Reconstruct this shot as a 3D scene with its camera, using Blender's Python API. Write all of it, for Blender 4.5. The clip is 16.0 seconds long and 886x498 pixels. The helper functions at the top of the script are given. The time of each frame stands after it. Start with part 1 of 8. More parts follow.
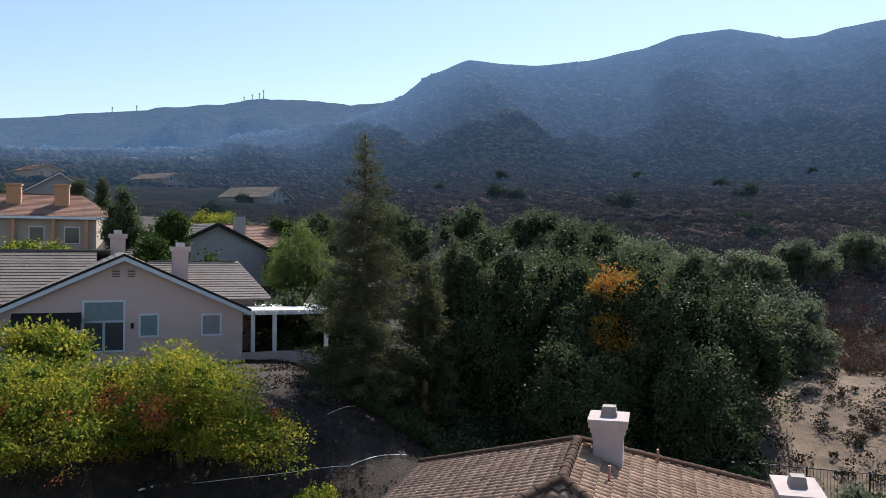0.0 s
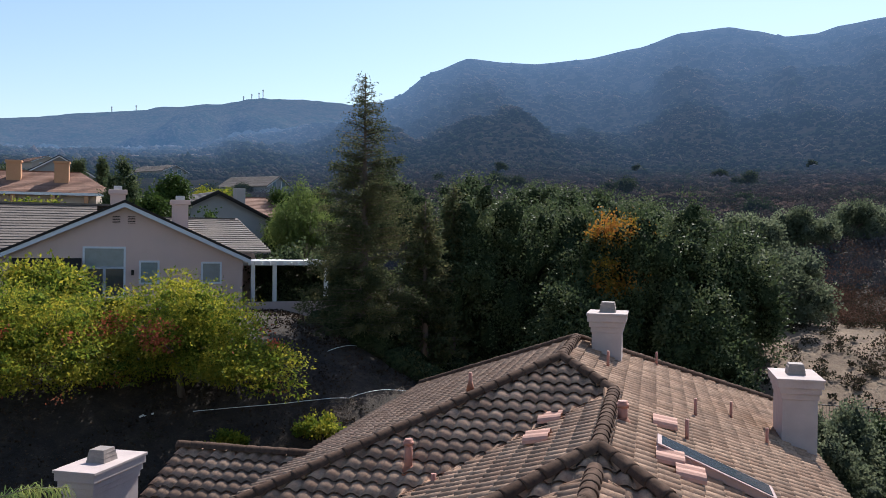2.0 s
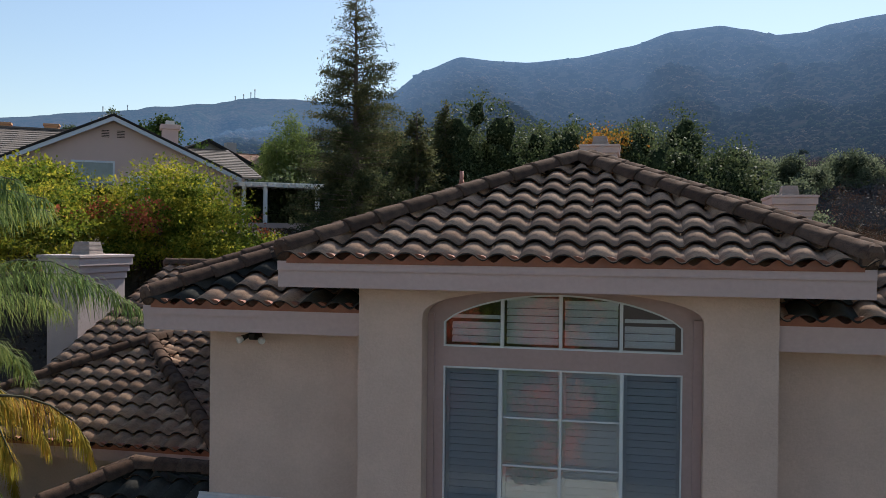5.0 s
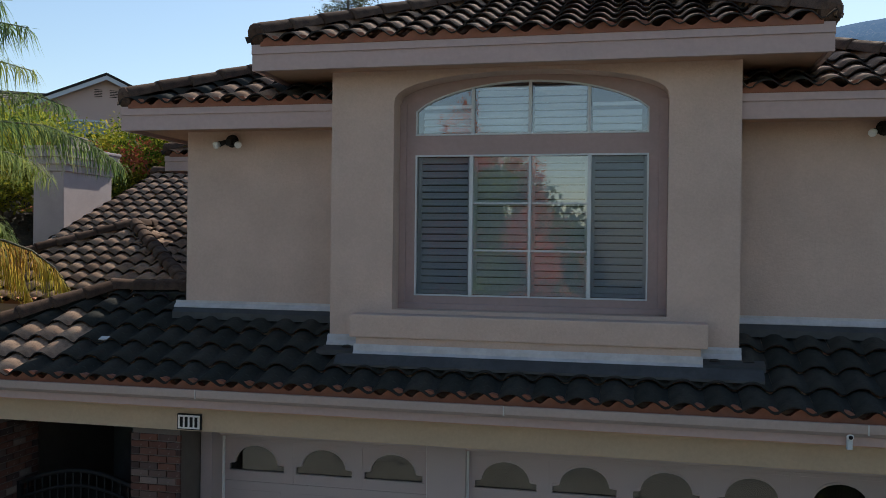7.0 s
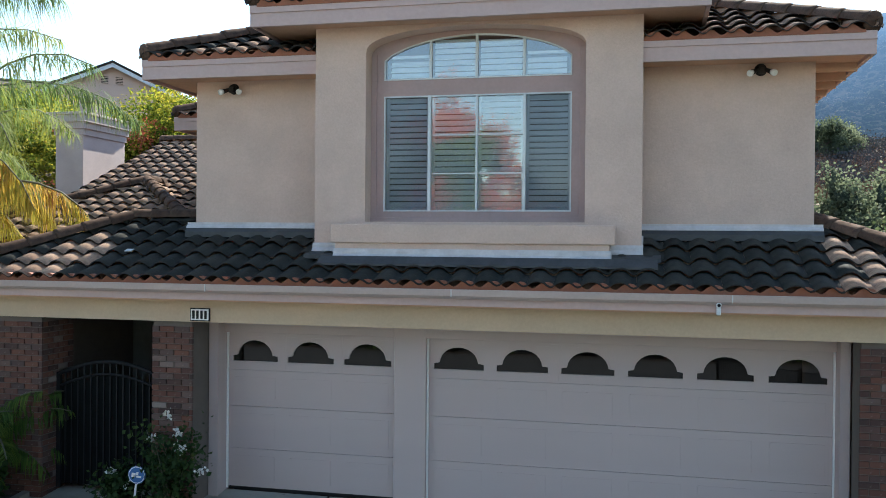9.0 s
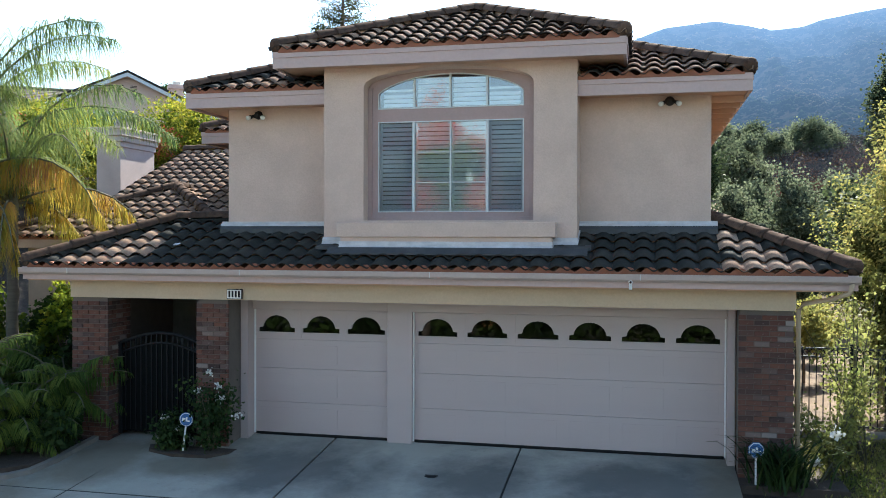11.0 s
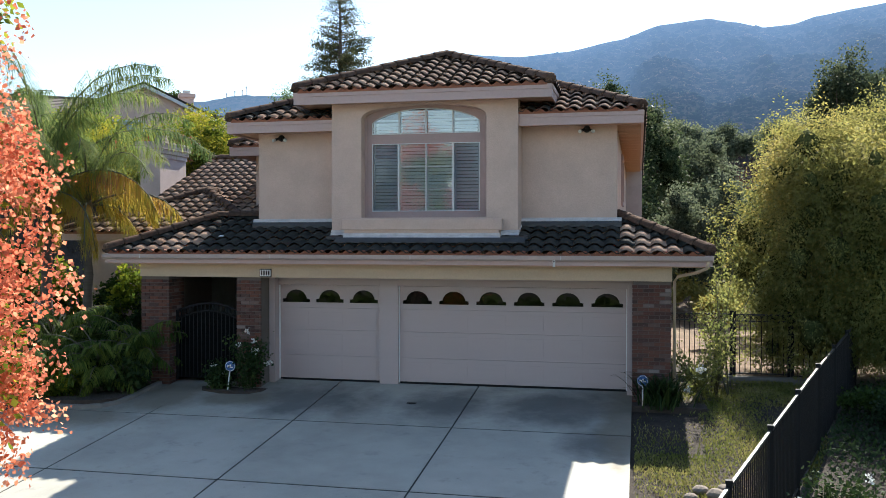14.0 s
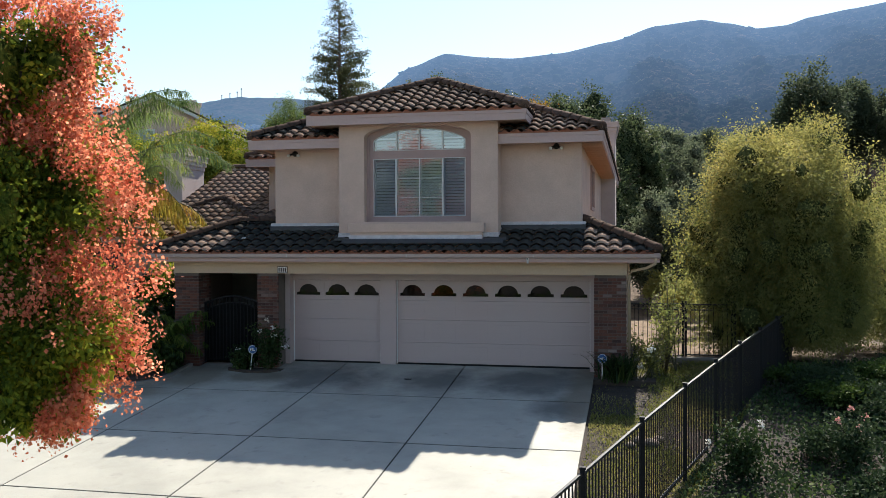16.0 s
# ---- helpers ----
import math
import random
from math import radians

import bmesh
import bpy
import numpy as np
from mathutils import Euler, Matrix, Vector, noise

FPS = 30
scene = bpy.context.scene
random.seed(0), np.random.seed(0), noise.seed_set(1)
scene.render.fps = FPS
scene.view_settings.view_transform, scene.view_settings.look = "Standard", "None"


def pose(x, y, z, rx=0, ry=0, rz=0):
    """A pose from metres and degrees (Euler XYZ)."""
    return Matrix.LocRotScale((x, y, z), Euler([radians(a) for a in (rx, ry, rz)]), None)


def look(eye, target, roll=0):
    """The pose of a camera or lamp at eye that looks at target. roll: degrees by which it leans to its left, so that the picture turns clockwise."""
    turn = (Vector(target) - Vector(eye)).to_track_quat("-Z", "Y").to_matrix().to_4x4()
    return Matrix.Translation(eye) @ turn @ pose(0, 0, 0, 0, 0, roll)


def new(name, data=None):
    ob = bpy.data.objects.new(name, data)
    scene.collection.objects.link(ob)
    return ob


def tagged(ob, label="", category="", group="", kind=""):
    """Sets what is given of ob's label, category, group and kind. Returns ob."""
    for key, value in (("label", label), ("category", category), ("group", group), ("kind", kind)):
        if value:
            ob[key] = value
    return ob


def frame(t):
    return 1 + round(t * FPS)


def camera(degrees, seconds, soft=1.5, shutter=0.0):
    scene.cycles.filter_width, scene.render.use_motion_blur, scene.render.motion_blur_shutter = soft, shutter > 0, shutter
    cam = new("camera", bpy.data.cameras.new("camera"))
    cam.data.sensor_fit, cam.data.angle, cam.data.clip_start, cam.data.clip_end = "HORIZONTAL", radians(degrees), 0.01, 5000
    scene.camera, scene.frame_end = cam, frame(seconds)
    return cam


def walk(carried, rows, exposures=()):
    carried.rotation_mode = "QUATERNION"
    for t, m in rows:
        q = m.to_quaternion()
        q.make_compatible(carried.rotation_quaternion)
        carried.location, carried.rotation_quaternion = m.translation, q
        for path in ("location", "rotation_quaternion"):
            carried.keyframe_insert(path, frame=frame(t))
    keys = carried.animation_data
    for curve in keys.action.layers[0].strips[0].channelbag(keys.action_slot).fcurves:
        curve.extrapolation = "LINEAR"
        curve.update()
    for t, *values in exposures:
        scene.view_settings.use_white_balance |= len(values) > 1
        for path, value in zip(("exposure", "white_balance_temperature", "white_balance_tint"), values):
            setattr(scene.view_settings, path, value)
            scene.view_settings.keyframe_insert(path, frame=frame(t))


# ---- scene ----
cam = camera(53.2, 16.0, soft=0.5)
# seconds, eye, yaw, pitch and roll in degrees
PATH = [
    (0, (1.353, -9.121, 13.487), 13.44, -0.63, 0.76),
    (0.5, (1.376, -9.160, 12.846), 13.45, -0.70, 0.74),
    (1, (1.396, -9.192, 12.184), 13.45, -0.61, 0.72),
    (1.5, (1.412, -9.217, 11.499), 13.51, -0.56, 0.70),
    (2, (1.424, -9.237, 10.793), 13.42, -0.62, 0.68),
    (2.5, (1.432, -9.251, 10.065), 13.41, -0.52, 0.66),
    (3, (1.436, -9.258, 9.315), 12.97, -0.53, 0.64),
    (5.5, (1.485, -9.022, 5.879), 12.93, -0.55, 0.58),
    (6, (1.561, -9.026, 5.344), 12.89, -0.49, 0.64),
    (6.5, (1.639, -9.033, 4.825), 12.77, -0.46, 0.68),
    (7, (1.774, -9.140, 4.253), 12.73, -0.24, 0.69),
    (7.5, (1.976, -9.398, 3.756), 12.69, -0.71, 0.68),
    (8, (2.223, -9.818, 3.491), 12.74, -0.86, 0.64),
    (8.5, (2.475, -10.380, 3.461), 12.91, -0.78, 0.58),
    (9, (2.690, -11.038, 3.344), 12.77, -0.46, 0.50),
    (11.5, (3.919, -14.728, 3.290), 12.79, -0.71, 0.13),
    (12, (4.170, -15.490, 3.277), 12.71, -0.79, 0.11),
    (12.5, (4.422, -16.266, 3.202), 12.68, -0.80, 0.09),
    (13, (4.679, -17.051, 3.197), 12.62, -0.81, 0.07),
    (13.5, (4.898, -17.850, 3.184), 12.56, -0.80, 0.04),
    (14, (5.110, -18.652, 3.183), 12.48, -0.80, 0.00),
    (14.5, (5.339, -19.445, 3.180), 12.47, -0.81, -0.04),
    (15, (5.533, -20.240, 3.172), 12.34, -0.75, -0.08),
    (15.5, (5.711, -21.025, 3.161), 12.25, -0.75, -0.13),
    (16, (5.913, -21.788, 3.191), 12.19, -0.73, -0.19),
]
EXPOSURES = [(0.0, 0.52, 6150, 13), (3.0, 0.52, 6200, 13), (5.5, 0.32, 6500, 11), (6.5, 0.18, 6450, 10), (7.5, 0.88, 6400, 7), (9.0, 1.64, 6300, 5), (11.5, 1.72, 6250, 5), (12.5, 1.6, 6250, 7), (14.0, 1.3, 6400, 9), (16.0, 0.93, 6550, 10)]
walk(cam, [(t, pose(*eye, 90 + pitch, -roll, yaw)) for t, eye, yaw, pitch, roll in PATH], EXPOSURES)

# ---- light ----
SUN_AZ, SUN_EL = 11.5, 46.8  # degrees: turned from +y towards +x, and above the horizon
world = bpy.data.worlds.new("sky")
scene.world = world
world.use_nodes = True
wn = world.node_tree.nodes
sky = wn.new("ShaderNodeTexSky")
sky.sky_type, sky.sun_disc = "NISHITA", False
sky.sun_elevation, sky.sun_rotation = radians(SUN_EL), radians(SUN_AZ)
sky.air_density, sky.dust_density, sky.ozone_density = 1.2, 0.5, 2.0
wn["Background"].inputs[1].default_value = 0.10
world.node_tree.links.new(sky.outputs[0], wn["Background"].inputs[0])
sun = new("sun", bpy.data.lights.new("sun", "SUN"))
sun.data.energy, sun.data.angle, sun.data.color = 5.0, radians(0.55), (1.0, 0.94, 0.84)
away = Vector((math.sin(radians(SUN_AZ)) * math.cos(radians(SUN_EL)), math.cos(radians(SUN_AZ)) * math.cos(radians(SUN_EL)), math.sin(radians(SUN_EL))))
sun.matrix_world = look(away * 60, (0, 0, 0))


# ---- materials ----
def nodes_of(name):
    m = bpy.data.materials.new(name)
    m.use_nodes = True
    nt = m.node_tree
    return m, nt, nt.nodes["Principled BSDF"]


def add(nt, kind, **inputs):
    n = nt.nodes.new(kind)
    for k, v in inputs.items():
        if k in ("operation", "blend_type", "data_type", "noise_dimensions", "feature", "distance", "bands_direction", "wave_type"):
            if k == "operation": n.operation = v
            elif k == "blend_type": n.blend_type = v
            elif k == "data_type": n.data_type = v
            elif k == "feature": n.feature = v
            elif k == "bands_direction": n.bands_direction = v
        else:
            n.inputs[k].default_value = v
    return n


def ramp(nt, source, stops):
    r = nt.nodes.new("ShaderNodeValToRGB")
    els = r.color_ramp.elements
    while len(els) < len(stops):
        els.new(0.5)
    for e, (p, c) in zip(els, stops):
        e.position, e.color = p, (*c, 1)
    nt.links.new(source, r.inputs[0])
    return r.outputs[0]


def blend(nt, fac, a, b, kind="MIX"):
    m = nt.nodes.new("ShaderNodeMix")
    m.data_type, m.blend_type = "RGBA", kind
    for sock, v in ((0, fac), (6, a), (7, b)):
        if isinstance(v, bpy.types.NodeSocket):
            nt.links.new(v, m.inputs[sock])
        elif isinstance(v, (int, float)):
            m.inputs[sock].default_value = v
        else:
            m.inputs[sock].default_value = (*v, 1)
    return m.outputs[2]


def grain(nt, scale, detail=5, rough=0.6, coords="Object", stretch=(1, 1, 1), where="Fac"):
    tc = nt.nodes.new("ShaderNodeTexCoord")
    mp = nt.nodes.new("ShaderNodeMapping")
    mp.inputs["Scale"].default_value = stretch
    nz = nt.nodes.new("ShaderNodeTexNoise")
    nz.inputs["Scale"].default_value, nz.inputs["Detail"].default_value, nz.inputs["Roughness"].default_value = scale, detail, rough
    nt.links.new(tc.outputs[coords], mp.inputs[0])
    nt.links.new(mp.outputs[0], nz.inputs["Vector"])
    return nz.outputs[where]


def bumped(nt, bsdf, height, strength, dist=0.01):
    b = nt.nodes.new("ShaderNodeBump")
    b.inputs["Strength"].default_value, b.inputs["Distance"].default_value = strength, dist
    nt.links.new(height, b.inputs["Height"])
    nt.links.new(b.outputs[0], bsdf.inputs["Normal"])


def nearest(nt, rows):
    """Distance to the nearest of some ellipses on the ground (middle x, y and half widths), 1 on their rims."""
    tc = nt.nodes.new("ShaderNodeTexCoord")
    total = None
    for cx, cy, rx, ry in rows:
        mp = nt.nodes.new("ShaderNodeMapping")
        mp.inputs["Location"].default_value = (-cx / rx, -cy / ry, 0)
        mp.inputs["Scale"].default_value = (1 / rx, 1 / ry, 0)
        nt.links.new(tc.outputs["Object"], mp.inputs[0])
        ln = add(nt, "ShaderNodeVectorMath", operation="LENGTH")
        nt.links.new(mp.outputs[0], ln.inputs[0])
        if total is None:
            total = ln.outputs["Value"]
        else:
            mn = add(nt, "ShaderNodeMath", operation="MINIMUM")
            nt.links.new(total, mn.inputs[0])
            nt.links.new(ln.outputs["Value"], mn.inputs[1])
            total = mn.outputs[0]
    return total


def picked(nt):
    """A random value for each object and each loose piece of a mesh."""
    oi, ge = nt.nodes.new("ShaderNodeObjectInfo"), nt.nodes.new("ShaderNodeNewGeometry")
    a = add(nt, "ShaderNodeMath", operation="ADD")
    nt.links.new(oi.outputs["Random"], a.inputs[0])
    nt.links.new(ge.outputs["Random Per Island"], a.inputs[1])
    f = add(nt, "ShaderNodeMath", operation="FRACT")
    nt.links.new(a.outputs[0], f.inputs[0])
    return f.outputs[0]


def plain(name, base, rough=0.7, metal=0.0, vary=0.12, scale=3.0, fine=60.0, bump=0.15, dist=0.004, stain=None, streak=(1, 1, 1), gloss=0.5):
    """Painted or mineral surface: broad blotches, fine grain, slight relief."""
    m, nt, b = nodes_of(name)
    lo, hi = [c * (1 - vary) for c in base], [min(1, c * (1 + vary)) for c in base]
    col = ramp(nt, grain(nt, scale, 6, 0.6, stretch=streak), [(0.3, lo), (0.7, hi)])
    col = blend(nt, 0.35, col, ramp(nt, grain(nt, fine, 4), [(0.3, [c * 0.85 for c in base]), (0.7, [min(1, c * 1.12) for c in base])]))
    if stain:
        fac = ramp(nt, grain(nt, scale * 0.45, 7, 0.7, stretch=streak), [(0.52, (0, 0, 0)), (0.75, (0.7, 0.7, 0.7))])
        col = blend(nt, fac, col, stain)
    nt.links.new(col, b.inputs["Base Color"])
    b.inputs["Roughness"].default_value, b.inputs["Metallic"].default_value = rough, metal
    b.inputs["Specular IOR Level"].default_value = gloss
    if bump:
        bumped(nt, b, grain(nt, fine, 6, 0.65), bump, dist)
    return m


def tile_material(name, a, c, dark, rough=0.62, gloss=0.4, relief=0.3):
    """Weathered concrete tile: a tone for each tile, dark lichen in blotches, pale scuffs, a dull sheen."""
    m, nt, b = nodes_of(name)
    col = blend(nt, picked(nt), a, c)
    col = blend(nt, ramp(nt, grain(nt, 9, 6, 0.7), [(0.46, (0, 0, 0)), (0.70, (0.7, 0.7, 0.7))]), col, dark)
    col = blend(nt, ramp(nt, grain(nt, 0.9, 5), [(0.45, (0, 0, 0)), (0.75, (0.5, 0.5, 0.5))]), col, dark)
    col = blend(nt, ramp(nt, grain(nt, 42, 4), [(0.58, (0, 0, 0)), (0.74, (0.5, 0.5, 0.5))]), col, (0.30, 0.25, 0.20) if a[0] > 0.1 else (0.075, 0.085, 0.068))
    col = blend(nt, ramp(nt, grain(nt, 110, 3, 0.6), [(0.54, (0, 0, 0)), (0.66, (0.65, 0.65, 0.65))]), col, dark)
    nt.links.new(col, b.inputs["Base Color"])
    b.inputs["Specular IOR Level"].default_value = gloss
    nt.links.new(ramp(nt, grain(nt, 12, 5), [(0.3, (rough - 0.08,) * 3), (0.7, (rough + 0.15,) * 3)]), b.inputs["Roughness"])
    bumped(nt, b, grain(nt, 50, 6, 0.7), relief, 0.005)
    return m


def leaf_material(name, tones, patch=0.6, passing=0.35, rough=0.65, seed=0.0, gloss=0.12, far=False):
    """Leaves: a colour for each leaf, broad patches of tone over the crown, light let through."""
    m, nt, b = nodes_of(name)
    n = len(tones)
    f = add(nt, "ShaderNodeMath", operation="MULTIPLY_ADD")
    nt.links.new(picked(nt), f.inputs[0])
    f.inputs[1].default_value = 0.45
    p = add(nt, "ShaderNodeMath", operation="MULTIPLY_ADD")
    nt.links.new(grain(nt, patch, 3, 0.5), p.inputs[0])
    p.inputs[1].default_value, p.inputs[2].default_value = 1.5, -0.48 + seed
    nt.links.new(p.outputs[0], f.inputs[2])
    col = ramp(nt, f.outputs[0], [(0.12 + 0.76 * i / (n - 1), c) for i, c in enumerate(tones)])
    nt.links.new(col, b.inputs["Base Color"])
    b.inputs["Roughness"].default_value, b.inputs["Specular IOR Level"].default_value = rough, gloss
    # far leaves glow faintly with distance, in place of haze
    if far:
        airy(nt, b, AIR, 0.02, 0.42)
    tr = nt.nodes.new("ShaderNodeBsdfTranslucent")
    nt.links.new(col, tr.inputs[0])
    mx = nt.nodes.new("ShaderNodeMixShader")
    mx.inputs[0].default_value = passing
    out = nt.nodes["Material Output"]
    nt.links.new(b.outputs[0], mx.inputs[1])
    nt.links.new(tr.outputs[0], mx.inputs[2])
    nt.links.new(mx.outputs[0], out.inputs[0])
    return m


def glass_material(name, mirror, tint=(0.75, 0.8, 0.8)):
    m, nt, b = nodes_of(name)
    nt.nodes.remove(b)
    t, g, mx = nt.nodes.new("ShaderNodeBsdfTransparent"), nt.nodes.new("ShaderNodeBsdfGlossy"), nt.nodes.new("ShaderNodeMixShader")
    t.inputs[0].default_value = (*tint, 1)
    g.inputs["Roughness"].default_value = 0.01
    fr = nt.nodes.new("ShaderNodeFresnel")
    fr.inputs[0].default_value = 1.5
    ad = add(nt, "ShaderNodeMath", operation="ADD")
    nt.links.new(fr.outputs[0], ad.inputs[0])
    ad.inputs[1].default_value = mirror
    bp = nt.nodes.new("ShaderNodeBump")
    bp.inputs["Strength"].default_value, bp.inputs["Distance"].default_value = 0.03, 0.01
    nt.links.new(grain(nt, 2.2, 2), bp.inputs["Height"])
    nt.links.new(bp.outputs[0], g.inputs["Normal"])
    nt.links.new(ad.outputs[0], mx.inputs[0])
    nt.links.new(t.outputs[0], mx.inputs[1])
    nt.links.new(g.outputs[0], mx.inputs[2])
    nt.links.new(mx.outputs[0], nt.nodes["Material Output"].inputs[0])
    return m


STUCCO = plain("stucco", (0.55, 0.405, 0.33), 0.9, vary=0.14, scale=1.7, fine=38, bump=0.7, dist=0.010, stain=(0.44, 0.335, 0.28))
BEAM = plain("beam paint", (0.50, 0.38, 0.265), 0.8, vary=0.08, scale=1.0, fine=30, bump=0.2, stain=(0.44, 0.34, 0.24))
MAUVE = plain("trim paint", (0.37, 0.26, 0.24), 0.7, vary=0.08, scale=1.5, fine=25, bump=0.12, stain=(0.28, 0.21, 0.2))
FASCIA = plain("fascia paint", (0.46, 0.33, 0.30), 0.6, vary=0.08, scale=1.4, fine=18, bump=0.1, stain=(0.40, 0.31, 0.28), streak=(0.4, 1, 2))
SOFFIT = plain("soffit boards", (0.50, 0.31, 0.21), 0.75, vary=0.12, scale=2.0, fine=20, bump=0.2)
GUTTER = plain("gutter metal", (0.40, 0.31, 0.275), 0.4, vary=0.1, scale=1.2, fine=30, bump=0.05)
DOOR = plain("garage door paint", (0.44, 0.355, 0.335), 0.55, vary=0.05, scale=0.8, fine=120, bump=0.25, dist=0.002, stain=(0.41, 0.34, 0.325), streak=(0.3, 1, 3))
WHITE = plain("white paint", (0.75, 0.74, 0.72), 0.5, vary=0.05, scale=2, fine=40, bump=0.05)
VINYL = plain("window vinyl", (0.56, 0.58, 0.58), 0.5, vary=0.05, bump=0.0)
SLAT = plain("shutter slat paint", (0.70, 0.76, 0.80), 0.45, vary=0.05, scale=2, fine=40, bump=0.0)
SCREEN_SLAT = plain("screened slat paint", (0.41, 0.455, 0.50), 0.6, vary=0.05, scale=2, fine=40, bump=0.0)
FLASH = plain("flashing metal", (0.50, 0.49, 0.48), 0.45, 0.3, vary=0.2, scale=4, fine=30, bump=0.15, stain=(0.3, 0.28, 0.26))
FLUE = plain("weathered flue cap", (0.26, 0.215, 0.19), 0.7, vary=0.3, scale=6, fine=40, bump=0.3, stain=(0.14, 0.11, 0.09))
CHIMNEY = plain("chimney stucco", (0.46, 0.375, 0.35), 0.9, vary=0.14, scale=1.6, fine=40, bump=0.5, dist=0.006, stain=(0.54, 0.465, 0.44))
TILE = tile_material("roof tile", (0.31, 0.190, 0.126), (0.48, 0.315, 0.215), (0.105, 0.072, 0.054), 0.82, 0.12, 0.5)
# darker copy of the roof tile: shade and lichen in one colour
SHADE_MOSSY = tile_material("roof tile darkened for shade and lichen", (0.022, 0.022, 0.018), (0.048, 0.042, 0.034), (0.012, 0.014, 0.012), 0.75, 0.22)
CAP = tile_material("ridge tile", (0.085, 0.050, 0.035), (0.14, 0.088, 0.063), (0.024, 0.018, 0.015), 0.85, 0.06)
# near-black tile edges: dirt, and the shade of the gaps put into the colour
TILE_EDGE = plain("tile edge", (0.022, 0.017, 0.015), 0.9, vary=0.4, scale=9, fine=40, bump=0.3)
LEAD = plain("weathered lead", (0.055, 0.055, 0.055), 0.6, 0.2, vary=0.3, scale=5, fine=30, bump=0.3, stain=(0.10, 0.10, 0.095))
TERRA = plain("terracotta", (0.26, 0.092, 0.048), 0.8, vary=0.25, scale=6, fine=40, bump=0.2, stain=(0.2, 0.11, 0.08))
PIPE = plain("pipe paint", (0.40, 0.17, 0.12), 0.6, vary=0.15, scale=8, fine=40, bump=0.1)
BLACK = plain("black iron paint", (0.010, 0.010, 0.011), 0.6, 0.0, vary=0.2, scale=8, fine=60, bump=0.1, gloss=0.2)
RAIL = plain("glossy black rail paint", (0.012, 0.012, 0.013), 0.42, 0.0, vary=0.2, scale=8, fine=60, bump=0.1, gloss=0.6)
SHEET = plain("black sheet for the dark of the gate", (0.007, 0.008, 0.008), 0.9, vary=0.3, scale=8, fine=60, bump=0.0, gloss=0.02)
DARK = plain("dark timber", (0.025, 0.022, 0.02), 0.8, vary=0.2, scale=3, fine=30, bump=0.2, gloss=0.15)
PORCH = plain("porch paint darkened for shade", (0.20, 0.215, 0.20), 0.8, vary=0.4, scale=2, fine=20, bump=0.2)
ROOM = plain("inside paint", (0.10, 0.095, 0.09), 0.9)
GLASS = glass_material("window glass", 0.20, (0.85, 0.88, 0.88))
SCREENED = glass_material("glass behind insect screen", 0.0, (0.8, 0.82, 0.84))
STRIP = plain("painted flashing", (0.52, 0.49, 0.48), 0.6, vary=0.25, scale=5, fine=30, bump=0.4, stain=(0.36, 0.34, 0.33))
DOOR_GLASS = glass_material("door glass", 0.03, (0.25, 0.28, 0.28))


# ---- building helpers ----
def mesh_of(name, bm, material):
    me = bpy.data.meshes.new(name)
    bm.normal_update()
    bm.to_mesh(me)
    bm.free()
    for mat in material if isinstance(material, (list, tuple)) else (material,):
        me.materials.append(mat)
    return me


def part(name, bm, material, parent=None, label="", at=None):
    ob = new(name, mesh_of(name, bm, material))
    ob.parent = parent
    if at is not None:
        ob.matrix_basis = at
    return tagged(ob, label)


def raw(name, verts, faces, material, parent=None, label="", smooth=False, at=None):
    me = bpy.data.meshes.new(name)
    me.from_pydata([tuple(v) for v in verts], [], faces)
    if smooth:
        me.polygons.foreach_set("use_smooth", [True] * len(me.polygons))
    for mat in material if isinstance(material, (list, tuple)) else (material,):
        me.materials.append(mat)
    ob = new(name, me)
    ob.parent = parent
    if at is not None:
        ob.matrix_basis = at
    return tagged(ob, label)


def box(bm, x0, x1, y0, y1, z0, z1, bevel=0.0):
    vs = [bm.verts.new((x, y, z)) for z in (z0, z1) for x, y in ((x0, y0), (x1, y0), (x1, y1), (x0, y1))]
    fs = [bm.faces.new([vs[i] for i in q]) for q in ((3, 2, 1, 0), (4, 5, 6, 7), (0, 1, 5, 4), (1, 2, 6, 5), (2, 3, 7, 6), (3, 0, 4, 7))]
    if bevel:
        bmesh.ops.bevel(bm, geom=list({e for f in fs for e in f.edges}), offset=bevel, segments=2, affect="EDGES", profile=0.6)
    return vs


def boxes(*rows, bevel=0.0):
    bm = bmesh.new()
    for r in rows:
        box(bm, *r, bevel=bevel)
    return bm


def prism(bm, outline, axis, a, b):
    """A flat outline, drawn out along an axis from a to b."""
    def at(p, d):
        return {"x": (d, p[0], p[1]), "y": (p[0], d, p[1]), "z": (p[0], p[1], d)}[axis]
    lo, hi = [bm.verts.new(at(p, a)) for p in outline], [bm.verts.new(at(p, b)) for p in outline]
    n = len(outline)
    made = [bm.faces.new(lo), bm.faces.new(hi[::-1])] + [bm.faces.new((lo[i], hi[i], hi[(i + 1) % n], lo[(i + 1) % n])) for i in range(n)]
    bmesh.ops.recalc_face_normals(bm, faces=made)
    return made


